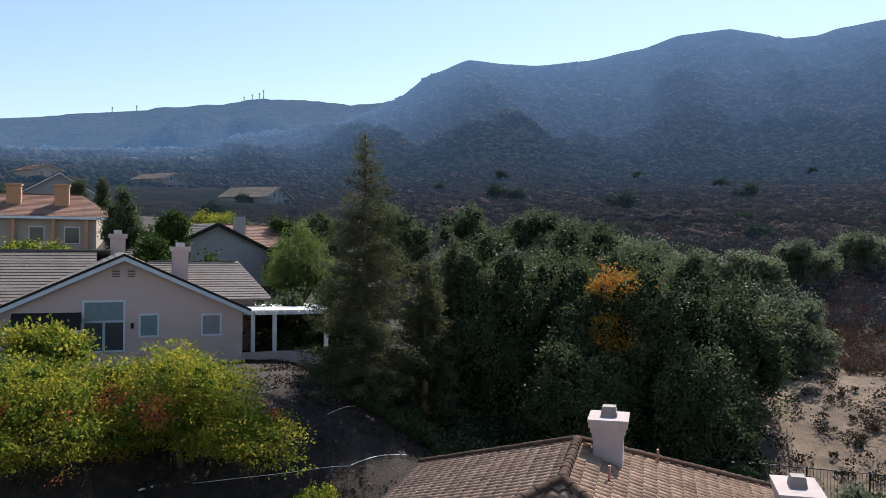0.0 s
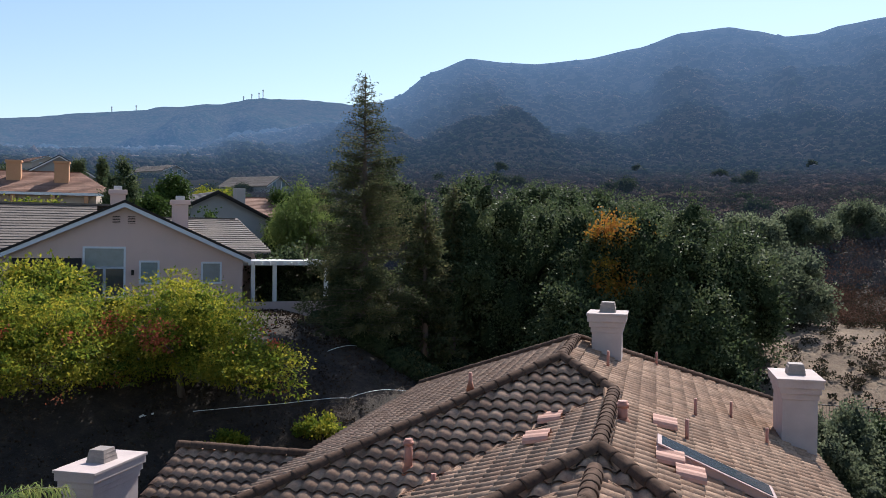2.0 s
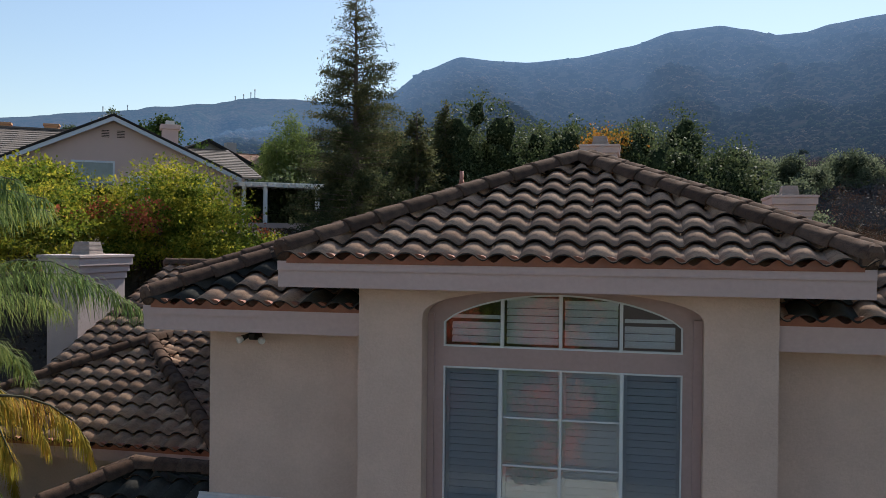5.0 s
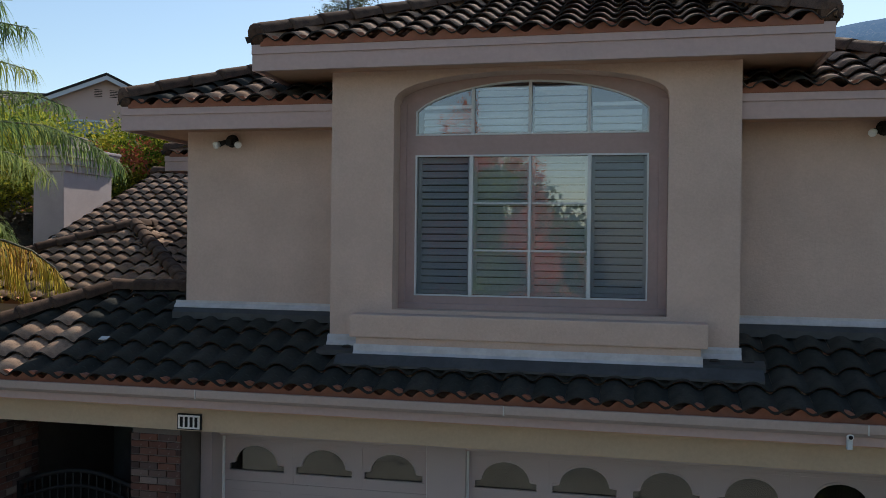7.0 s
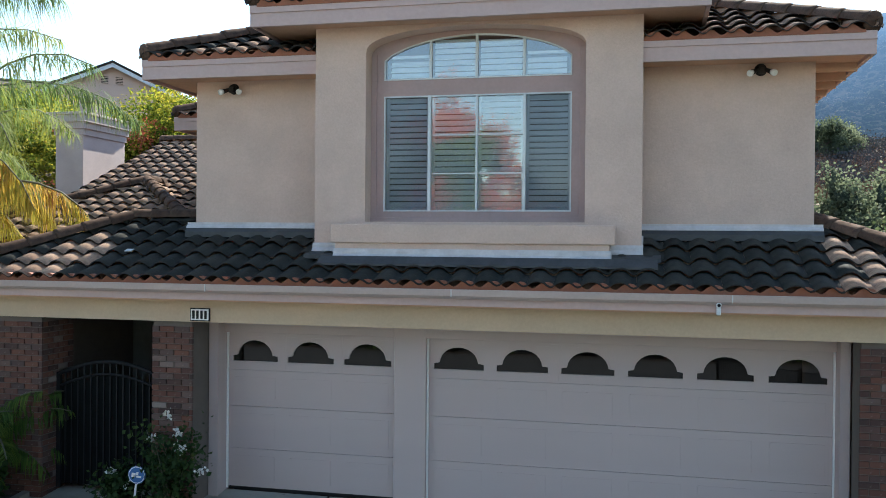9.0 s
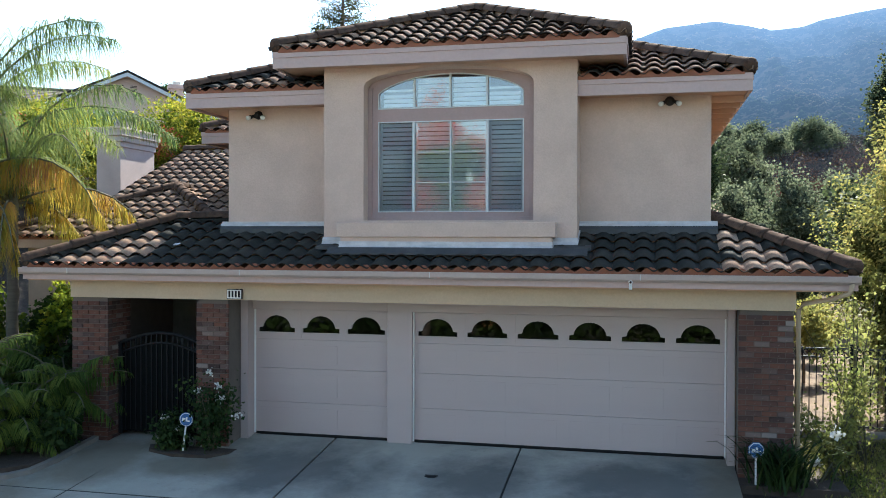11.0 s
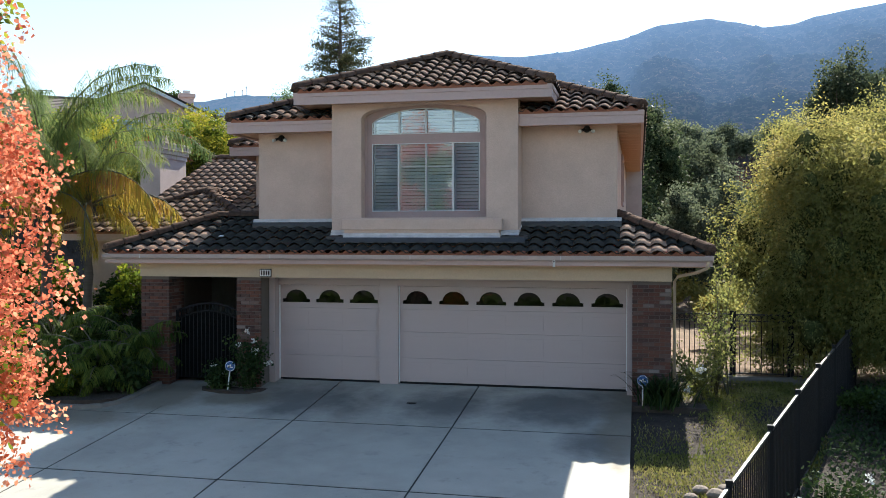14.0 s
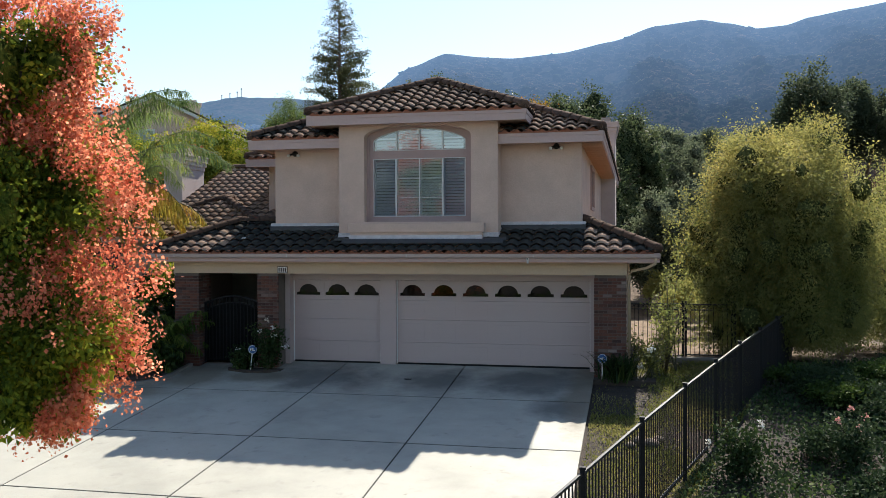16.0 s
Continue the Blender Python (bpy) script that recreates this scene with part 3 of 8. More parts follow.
# ---- eaves: fascia boards, soffits, gutter ----
def fascia(x0, y0, x1, y1, z, h, name="fascia", mat=None, t=0.045):
    """A board of height h below z along an eave, with a thin upper strip standing proud."""
    a, b = Vector((x0, y0, 0)), Vector((x1, y1, 0))
    d = (b - a).normalized()
    n = Vector((d.y, -d.x, 0))
    bm = bmesh.new()
    L = (b - a).length
    box(bm, 0, L, 0, t, -h, 0)
    box(bm, 0, L, -0.018, 0, -h * 0.36, 0.0)
    to = Matrix((d, -n, Vector((0, 0, 1)))).transposed().to_4x4()
    return part(name, bm, mat or FASCIA, house, at=Matrix.Translation((x0, y0, z)) @ to)


def birdstops(x0, x1, y, z):
    """Clay filler under the first course of tiles along a front eave."""
    bm = bmesh.new()
    n = int((x1 - x0) / WIDE)
    for i in range(n + 1):
        a = x0 + i * WIDE
        b = min(a + WIDE, x1)
        if b - a > 0.05:
            prism(bm, [(a, z - 0.02), (b, z - 0.02), (b, z + 0.03)] + [(a + (b - a) * s, z + h + 0.010) for s, h in reversed(S_CURVE)], "y", y - 0.028, y + 0.05)
    return part("bird_stop", bm, TERRA, house, "terracotta filler under the eave tiles")


fascia(BE0, BEY, BE1, BEY, Z_BAY, 0.26)
fascia(BE1 - 0.003, BEY + 0.048, BE1 - 0.003, BEY + 1.75, Z_BAY, 0.26)
fascia(BE0 + 0.003, BEY + 1.75, BE0 + 0.003, BEY + 0.048, Z_BAY, 0.26)
birdstops(BE0 + 0.1, BE1 - 0.1, BEY, Z_BAY)
fascia(E0, EY, BX0, EY, Z_A, 0.26)
fascia(BX1, EY, E1, EY, Z_A, 0.26)
fascia(E1 - 0.003, EY + 0.048, E1 - 0.003, 12.85, Z_A, 0.26)
fascia(E1, 14.7, E1, FB + fh, Z_A, 0.26)
fascia(E0 + 0.003, FY - 0.003, E0 + 0.003, EY + 0.048, Z_A, 0.26)
fascia(F0, FY, E0, FY, Z_A, 0.26)
fascia(F0 + 0.003, FB + fh, F0 + 0.003, FY + 0.048, Z_A, 0.26)
birdstops(E0 + 0.1, BX0, EY, Z_A)
birdstops(BX1, E1 - 0.1, EY, Z_A)
birdstops(F0 + 0.1, E0, FY, Z_A)
fascia(D0, DY, D1, DY, Z_D, 0.21)
fascia(D1 - 0.003, DY + 0.048, D1 - 0.003, 8.4, Z_D, 0.21)
fascia(D0 + 0.003, DY + 2 * dh, D0 + 0.003, DY + 0.048, Z_D, 0.21)
birdstops(D0 + 0.1, D1 - 0.1, DY, Z_D)
fascia(G0, GY, G1, GY, GZ, 0.2)
fascia(G0 + 0.003, GY + gh + 1, G0 + 0.003, GY + 0.048, GZ, 0.2)
birdstops(G0 + 0.1, G1 - 0.1, GY, GZ)
# soffit boards and rafter tails
upright("soffit", [(BE0 + 0.05, BE1 - 0.05, BEY + 0.05, BY, 6.03, 6.05)], "brown soffit boards", SOFFIT)
upright("soffit", [(BE0 + 0.05, BX0, BY, 0.75, 6.03, 6.05), (BX1, BE1 - 0.05, BY, 0.75, 6.03, 6.05)], "", SOFFIT)
upright("soffit", [(E0 + 0.05, BX0, EY + 0.05, AY, 5.52, 5.54), (BX1, E1 - 0.05, EY + 0.05, AY, 5.52, 5.54)], "", SOFFIT)
upright("soffit", [(E0 + 0.05, AX0, AY, FY, 5.52, 5.54), (F0 + 0.05, AX0, FY + 0.05, 5.3, 5.52, 5.54)], "", SOFFIT)
SOFFIT_PLANK = mesh_of("soffit_board", boxes((0, E1 - AX1 - 0.05, 0, 0.135, 0, 0.02)), SOFFIT)
y = AY
while y < 12.7:
    b = new("soffit_board", SOFFIT_PLANK)
    b.parent, b.matrix_basis = house, pose(AX1, y, 5.52)
    y += 0.142
RAFTER = mesh_of("rafter_tail", boxes((0, E1 - AX1 - 0.05, 0, 0.05, -0.10, 0.0)), SOFFIT)
y = AY + 0.15
while y < 12.7:
    b = new("rafter_tail", RAFTER)
    b.parent, b.matrix_basis = house, pose(AX1, y, 5.52)
    y += 0.61
upright("soffit", [(D0 + 0.05, D1 - 0.05, DY + 0.05, -0.78, 2.59, 2.61), (5.75, D1 - 0.05, -0.78, 8.0, 2.59, 2.61), (D0 + 0.05, -5.79, -0.78, 2.5, 2.59, 2.61)], "", SOFFIT)
# gutter on the garage eave
bm = bmesh.new()
prism(bm, [(0, 0), (-0.04, -0.005), (-0.075, 0.03), (-0.085, 0.105), (-0.078, 0.108), (-0.068, 0.035), (-0.037, 0.006), (0, 0.01)], "x", D0 - 0.02, D1 + 0.02)
for x in (D0 - 0.018, D1 + 0.012):
    box(bm, x, x + 0.006, -0.08, 0, 0.004, 0.1)
gutter = part("gutter", bm, GUTTER, house, "painted metal gutter along the garage eave", pose(0, DY - 0.02, 2.70))
x = D0 + 0.9
while x < D1:
    part("gutter_joint", boxes((x, x + 0.012, -0.088, -0.078, 0.02, 0.107)), FLASH, gutter)
    x += 3.05
bm = bmesh.new()
tube(bm, [(6.40, DY - 0.05, 2.72), (6.38, DY + 0.02, 2.58), (6.2, -0.86, 2.48), (5.86, -0.70, 2.40), (5.80, -0.66, 2.3), (5.80, -0.66, -0.1)], 0.036, 6)
part("downspout", bm, BEAM, house, "tan-painted downspout on the garage corner")

# ---- ground floor front ----
upright("header_beam", [(-5.79, 5.75, -0.78, -0.45, 2.30, 2.60)], "tan beam over the garage doors", BEAM)
upright("wall", [(5.55, 5.75, -0.40, 9.0, -0.3, 2.6)])
upright("wall", [(4.92, 5.55, 0.04, 0.24, -0.3, 2.6)])
upright("wall", [(-3.3, -2.80, 0.04, 0.24, -0.3, 2.6)])
upright("wall", [(-2.80, 4.92, 0.03, 0.2, 2.12, 2.7)], "", DOOR)
upright("soffit", [(-5.6, 5.6, -0.45, 0.1, 2.44, 2.46)], "", DOOR)
DX = {"small": (-2.785, -0.415), "large": (0.0, 4.88)}
jambs = [(-2.92, -2.785, -0.28, 0.05, -0.1, 2.44), (-0.415, 0.0, -0.10, 0.12, -0.1, 2.44), (4.88, 4.99, -0.28, 0.05, -0.1, 2.44), (-2.785, -0.415, -0.10, 0.03, 2.11, 2.44), (0.0, 4.88, -0.10, 0.03, 2.11, 2.44)]
for j in jambs:
    part("door_jamb", boxes(j, bevel=0.006), DOOR, house)
for r in ((-2.785, -2.765), (-0.435, -0.415), (0.0, 0.02), (4.86, 4.88)):
    part("weather_strip", boxes((r[0], r[1], -0.03, 0.0, 0.0, 2.10)), WHITE, house)


def garage_door(name, x0, x1, lights, label):
    door = new(name)
    door.parent = house
    tagged(door, label)
    zs = [0.02, 0.54, 1.11, 1.60, 2.10]
    wide = x1 - x0
    for k in range(3):
        bm = bmesh.new()
        box(bm, x0 + 0.02, x1 - 0.02, 0.0, 0.045, zs[k], zs[k + 1] - 0.003, bevel=0.005)
        step = wide / lights
        part("door_section", bm, DOOR, door)
        for i in range(lights):
            a, b = x0 + step * i + 0.10, x0 + step * (i + 1) - 0.10
            part("raised_panel", boxes((a, b, -0.0022, 0.002, zs[k] + 0.09, zs[k + 1] - 0.10), bevel=0.002), DOOR, door)
    # top section with arched lights
    bm = bmesh.new()
    z0, z1 = zs[3], zs[4]
    step = wide / lights
    edges = []
    x = x0 + 0.02
    for i in range(lights):
        m = x0 + step * (i + 0.5)
        edges.append((m - 0.325, m + 0.325))
    cuts = [x0 + 0.02] + [v for e in edges for v in e] + [x1 - 0.02]
    for a, b in zip(cuts[::2], cuts[1::2]):
        box(bm, a, b, 0.0, 0.045, z0, z1)
    for a, b in edges:
        box(bm, a, b, 0.0, 0.045, z0, 1.715)
        m, h = (a + b) / 2, (b - a) / 2
        curve = [(a, 1.715), (a, 1.79), (m - 0.255, 1.80)] + [(m - 0.25 * math.cos(math.pi * q / 12), 1.80 + 0.20 * math.sin(math.pi * q / 12)) for q in range(1, 12)] + [(m + 0.255, 1.80), (b, 1.79), (b, 1.715)]
        for (xa, za_), (xb, zb_) in zip(curve[1:], curve[2:-1]):
            if xb - xa > 1e-4:
                prism(bm, [(xa, za_), (xb, zb_), (xb, z1), (xa, z1)], "y", 0.0, 0.045)
        raw("door_light", [(p[0], 0.03, p[1]) for p in curve], [tuple(range(len(curve)))], DOOR_GLASS, door)
        trim = bmesh.new()
        for (xa, za_), (xb, zb_) in zip(curve[1:], curve[2:-1]):
            prism(trim, [(xa, za_), (xb, zb_), (xb, zb_ + 0.022), (xa, za_ + 0.022)], "y", -0.010, 0.0) if xb - xa > 1e-4 else None
        box(trim, a - 0.02, b + 0.02, -0.010, 0.0, 1.693, 1.715)
        for fa, fb, fz0, fz1 in ((a - 0.05, b + 0.05, 2.04, 2.052), (a - 0.05, a - 0.038, 1.67, 2.04), (b + 0.038, b + 0.05, 1.67, 2.04)):
            box(trim, fa, fb, -0.004, 0.0, fz0, fz1)
        part("light_trim", trim, DOOR, door)
    part("top_section", bm, DOOR, door)
    for i in range(1, lights):
        xm = x0 + step * i
        part("stile", boxes((xm - 0.05, xm + 0.05, -0.005, 0.0, z0 + 0.02, z1 - 0.02)), DOOR, door)
    part("seal", boxes((x0 + 0.02, x1 - 0.02, 0.005, 0.04, -0.02, 0.02)), BLACK, door)
    return door


garage_door("small_garage_door", *DX["small"], 3, "pale mauve panelled garage door with three arched lights")
garage_door("large_garage_door", *DX["large"], 6, "pale mauve panelled double garage door with six arched lights")
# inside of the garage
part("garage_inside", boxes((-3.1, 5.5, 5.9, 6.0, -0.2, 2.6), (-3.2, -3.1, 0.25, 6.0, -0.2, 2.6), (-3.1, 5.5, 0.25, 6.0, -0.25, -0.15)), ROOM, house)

# brick piers
def brick_material():
    m, nt, b = nodes_of("brick")
    col = ramp(nt, picked(nt), [(0.0, (0.040, 0.022, 0.019)), (0.3, (0.095, 0.036, 0.025)), (0.6, (0.135, 0.052, 0.033)), (0.85, (0.070, 0.040, 0.035)), (0.96, (0.13, 0.08, 0.065)), (1.0, (0.26, 0.21, 0.185))])
    col = blend(nt, ramp(nt, grain(nt, 14, 6, 0.7), [(0.6, (0, 0, 0)), (0.76, (0.5, 0.5, 0.5))]), col, (0.36, 0.29, 0.25))
    nt.links.new(col, b.inputs["Base Color"])
    b.inputs["Roughness"].default_value = 0.9
    bumped(nt, b, grain(nt, 60, 5), 0.6, 0.006)
    return m


BRICK = brick_material()
MORTAR = plain("mortar", (0.13, 0.105, 0.09), 0.95, vary=0.15, scale=6)
BRICKS = {}


def brick(w, d):
    key = (round(w, 3), round(d, 3))
    if key not in BRICKS:
        bm = bmesh.new()
        box(bm, 0, w, 0, d, 0, 0.062)
        BRICKS[key] = mesh_of("brick", bm, BRICK)
    return BRICKS[key]


def pier(x0, x1, y0, y1, z0, z1, sides="fx", label="red-brown used-brick pier"):
    core = part("brick_pier", boxes((x0 + 0.012, x1 - 0.012, y0 + 0.012, y1 - 0.012, z0, z1)), MORTAR, house, label)
    n = int((z1 - z0) / 0.076)
    for k in range(n):
        z = z0 + 0.008 + k * 0.076
        def run(a, b, put):
            p = a - (0.105 if k % 2 else 0.0)
            while p < b - 0.01:
                q = min(p + 0.20, b)
                s = max(p, a)
                if q - s > 0.03:
                    put(s, q)
                p = p + 0.212
        def face(a, b):
            o = new("brick", brick(b - a, 0.03))
            o.parent, o.matrix_basis = core, pose(a, y0 - random.uniform(0.0, 0.008), z, 0, random.uniform(-0.6, 0.6), random.uniform(-0.6, 0.6))
        run(x0, x1, face)
        for s, xx, turn in (("l", x0, -90), ("r", x1, 90)):
            if s in sides:
                def side(a, b, xx=xx, turn=turn):
                    o = new("brick", brick(b - a, 0.03))
                    o.parent = core
                    o.matrix_basis = pose(xx, a, z, 0, 0, 90) if turn == 90 else pose(xx, b, z, 0, 0, -90)
                run(y0 + 0.03, y1, side)
    return core


pier(-5.80, -5.12, -0.72, -0.05, -0.2, 2.30, "r", "red-brown brick pier beside the entry gate")
pier(-3.49, -2.92, -0.72, 0.0, -0.2, 2.30, "", "red-brown brick pier between gate and garage")
pier(4.99, 5.74, -0.72, -0.3, -0.2, 2.30, "", "red-brown brick pier at the garage corner")
# entry walls behind the gate
upright("wall", [(-5.75, -5.55, -0.05, 6.0, -0.3, 2.85)])
# dark liners and a back wall, added to keep the entry in shade
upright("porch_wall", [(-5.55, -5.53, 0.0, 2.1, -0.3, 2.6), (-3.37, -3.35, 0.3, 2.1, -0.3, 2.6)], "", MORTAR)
upright("wall", [(-3.35, -3.15, 0.24, 6.0, -0.3, 3.0)])
upright("porch_back", [(-5.55, -3.35, 2.1, 2.3, -0.3, 3.0)], "plain back wall added to darken the porch", PORCH)
upright("wall", [(-9.9, -5.75, 3.45, 3.65, -0.6, 3.2)])
upright("wall", [(-9.9, -9.7, 3.65, 15.0, -0.6, 3.2)])
upright("gable_wall", [(-9.34, -9.2, 5.0, 14.0, 3.2, 3.9), (-9.34, -9.2, 6.5, 12.5, 3.9, 4.5), (-9.34, -9.2, 8.0, 11.0, 4.5, 5.1)])
# flashing where walls meet the lower roof
for x0, x1 in ((AX0 - 0.12, BX0), (BX1, AX1 + 0.1)):
    bm = bmesh.new()
    zf_ = Z_D + PITCH * (AY - DY)
    prism(bm, [(AY - 0.004, zf_ + 0.225), (AY - 0.004, zf_ + 0.10), (AY - 0.06, zf_ + 0.148), (AY - 0.06, zf_ + 0.160), (AY - 0.018, zf_ + 0.20), (AY - 0.018, zf_ + 0.225)], "x", x0, x1)
    part("flashing", bm, STRIP, house, "pale painted flashing above the lower roof")
    bm = bmesh.new()
    prism(bm, [(AY - 0.052, zf_ + 0.150), (AY - 0.052, zf_ + 0.04), (AY - 0.10, zf_ + 0.02), (AY - 0.10, zf_ + 0.095)], "x", x0, x1)
    part("lead_apron", bm, LEAD, house)
bm = bmesh.new()
zf_ = Z_D + PITCH * (BY - DY)
prism(bm, [(BY - 0.004, zf_ + 0.21), (BY - 0.004, zf_ + 0.05), (BY - 0.05, zf_ + 0.05), (BY - 0.05, zf_ + 0.115), (BY - 0.018, zf_ + 0.15), (BY - 0.018, zf_ + 0.185)], "x", BX0 - 0.02, BX1 + 0.02)
part("flashing", bm, STRIP, house)
bm = bmesh.new()
prism(bm, [(-0.668, 3.255), (-0.668, 3.10), (-0.715, 3.10), (-0.715, 3.165), (-0.684, 3.19), (-0.684, 3.225)], "x", -1.045, 2.325)
part("flashing", bm, STRIP, house, "pale painted flashing under the sill")
bm = bmesh.new()
prism(bm, [(-0.736, 3.165), (-0.736, 3.09), (-0.84, 3.05), (-0.84, 3.075), (-0.76, 3.15)], "x", -1.2, 2.85)
part("lead_apron", bm, LEAD, house)
for x0, x1 in ((BX0 - 0.08, -1.05), (2.33, BX1 + 0.22)):
    bm = bmesh.new()
    prism(bm, [(BY - 0.05, zf_ + 0.10), (BY - 0.05, zf_ + 0.03), (BY - 0.17, zf_ + 0.01), (BY - 0.17, zf_ + 0.06)], "x", x0, x1)
    part("lead_apron", bm, LEAD, house)
for x0, x1 in ((BX0 - 0.02, BX0), (BX1, BX1 + 0.02)):
    bm = bmesh.new()
    prism(bm, [(BY, zf_ + 0.05), (BY, zf_ + 0.12), (AY, zf_ + 0.12 + 0.25), (AY, zf_ + 0.05 + 0.25)], "x", x0, x1)
    part("flashing", bm, STRIP, house)


part("flashing", boxes((-3.98, -3.88, -0.05, 0.03, -0.004, 0.008)), FLASH, house, "loose grey flashing patch on the lower tiles", pose(0, -0.55, 3.20, 20, 0, 0))
# ---- chimneys ----
def chimney(x0, x1, y0, y1, z0, z1, label):
    c = new("chimney")
    c.parent = house
    tagged(c, label)
    part("shaft", boxes((x0, x1, y0, y1, z0, z1 - 0.5), bevel=0.012), CHIMNEY, c)
    steps = ((0.03, 0.50, 0.36), (0.07, 0.36, 0.22), (0.115, 0.22, 0.06), (0.14, 0.06, 0.0))
    bm = bmesh.new()
    for o, a, b in steps:
        box(bm, x0 - o, x1 + o, y0 - o, y1 + o, z1 - a, z1 - b, bevel=0.01)
    part("corbelled_cap", bm, CHIMNEY, c)
    mx, my = (x0 + x1) / 2, (y0 + y1) / 2
    bm = bmesh.new()
    a, b = 0.21, 0.165
    vs = [bm.verts.new((mx + sx * w, my + sy * w * 1.15, z1 + z)) for z, w in ((0, a), (0.26, b)) for sx, sy in ((-1, -1), (1, -1), (1, 1), (-1, 1))]
    for q in ((4, 5, 6, 7), (0, 1, 5, 4), (1, 2, 6, 5), (2, 3, 7, 6), (3, 0, 4, 7)):
        bm.faces.new([vs[i] for i in q])
    for z in (0.10, 0.19):
        w = a + (b - a) * z / 0.26 + 0.008
        box(bm, mx - w, mx + w, my - w * 1.15, my + w * 1.15, z1 + z - 0.008, z1 + z + 0.008)
    part("spark_arrestor", bm, FLUE, c, "brownish metal flue cap")
    return c


chimney(-10.0, -9.32, 6.15, 7.75, -0.6, 6.12, "pale stucco chimney with a corbelled cap")
chimney(-0.10, 0.65, 13.75, 14.8, 7.2, 8.95, "pale stucco chimney behind the high ridge")
chimney(4.42, 5.21, 12.9, 14.5, -0.5, 7.62, "tall pale stucco chimney against the side wall")


# ---- ground ----
def smooth(a, b, x):
    t = min(1.0, max(0.0, (x - a) / (b - a)))
    return t * t * (3 - 2 * t)


CREST = [(-80, 4.0), (-45, 4.8), (-35, 5.0), (-29.6, 5.3), (-25.8, 6.5), (-20.5, 7.2), (-18.5, 8.1), (-16.7, 8.9), (-14.2, 10.6), (-11.9, 11.45), (-9.5, 11.2), (-7.6, 11.1), (-4.5, 11.35), (-1.2, 11.95), (1.5, 12.75), (4.3, 12.95), (5.8, 12.65), (7.6, 12.2), (9.2, 12.25), (10.6, 12.6), (12.9, 12.85), (18, 13.4), (30, 12.5), (50, 10), (80, 7)]
FAR_CREST = [(-80, 6.0), (-55, 6.2), (-40.1, 6.8), (-34, 7.5), (-30.7, 8.0), (-27.5, 8.4), (-25.1, 8.85), (-22, 8.85), (-19.5, 8.65), (-16.7, 8.9), (-10, 8.5), (0, 7.0)]


def crest(az, rows):
    """Elevation of a skyline, eased between its rows."""
    for (a0, e0), (a1, e1) in zip(rows, rows[1:]):
        if az <= a1:
            return e0 + (e1 - e0) * (0.5 * smooth(a0, a1, az) + 0.5 * min(1, max(0, (az - a0) / (a1 - a0))))
    return rows[-1][1]


def height(x, y):
    """The lie of the land: a drive that falls away in front, a neighbour's terrace, slopes and hills behind."""
    z = -0.05 + 0.095 * max(y, -26) if y < 0 else -0.05
    z += 2.6 * smooth(17, 31, y) + 3.4 * smooth(29, 46, y) + 5.0 * smooth(44, 110, y)
    s = (x + 21) * 0.57 + (y - 29) * -0.82
    l = (x + 21) * 0.82 + (y - 29) * 0.57
    side = 1 - smooth(5, 15, l)
    z += max(0.0, 7.0 - z) * side * (1 - smooth(2.5, 19, s)) * (1 if y > 0 else smooth(-12, 0, y))
    dx, dy = x - 1.4, y + 9.2
    r, az = math.hypot(dx, dy), math.degrees(math.atan2(dx, dy))
    if y > 20 and abs(az) < 80:
        edge = 1 - smooth(60, 80, abs(az))
        left = 1 - smooth(-24, -13, az)
        slope_l = 7 + 0.085 * min(r - 48, 190) + 0.105 * max(0.0, r - 238)
        slope_r = 11 + 0.095 * (r - 75)
        land = slope_l * left + slope_r * (1 - left)
        z += max(0.0, land - z) * (left * smooth(48, 80, r) + (1 - left) * smooth(60, 95, r)) * edge
        if r > 250:
            far = 1500
            top = 13.4 + far * math.tan(radians(crest(az, CREST)))
            last = (7 + 0.085 * 190 + 0.105 * (far - 238)) * left + (11 + 0.095 * (far - 75)) * (1 - left)
            k = min(1.0, max(0.0, (r - 350) / (far - 350)))
            calm = smooth(300, 650, r) * (1 - smooth(far * 0.62, far * 0.95, r)) * (0.35 + 0.65 * smooth(-26, -16, az))
            gully = max(-0.8, min(0.8, noise.fractal(Vector((az * 0.26 + r * 0.0008, r * 0.0010, 1.7)), 1.0, 2.0, 3)))
            fold = noise.fractal(Vector((x, y, 0)) * 0.0030, 1.0, 2.1, 4) * 0.014 * r + gully * 0.022 * r
            hump = 15 * math.exp(-((az + 9.8) / 5.5) ** 2 - ((r - 480) / 130) ** 2)
            if r <= far:
                z += ((top - last) * k ** 1.35 + fold * calm + hump) * edge
            else:
                z = (13 + (top - 13) * max(0.2, 1 - (r - far) / 900)) * edge
    return z


def ground_bump(x, y):
    r = math.hypot(x, y)
    return noise.fractal(Vector((x, y, 3)) * 0.35, 1.0, 2.0, 4) * 0.05 * smooth(8, 30, r)


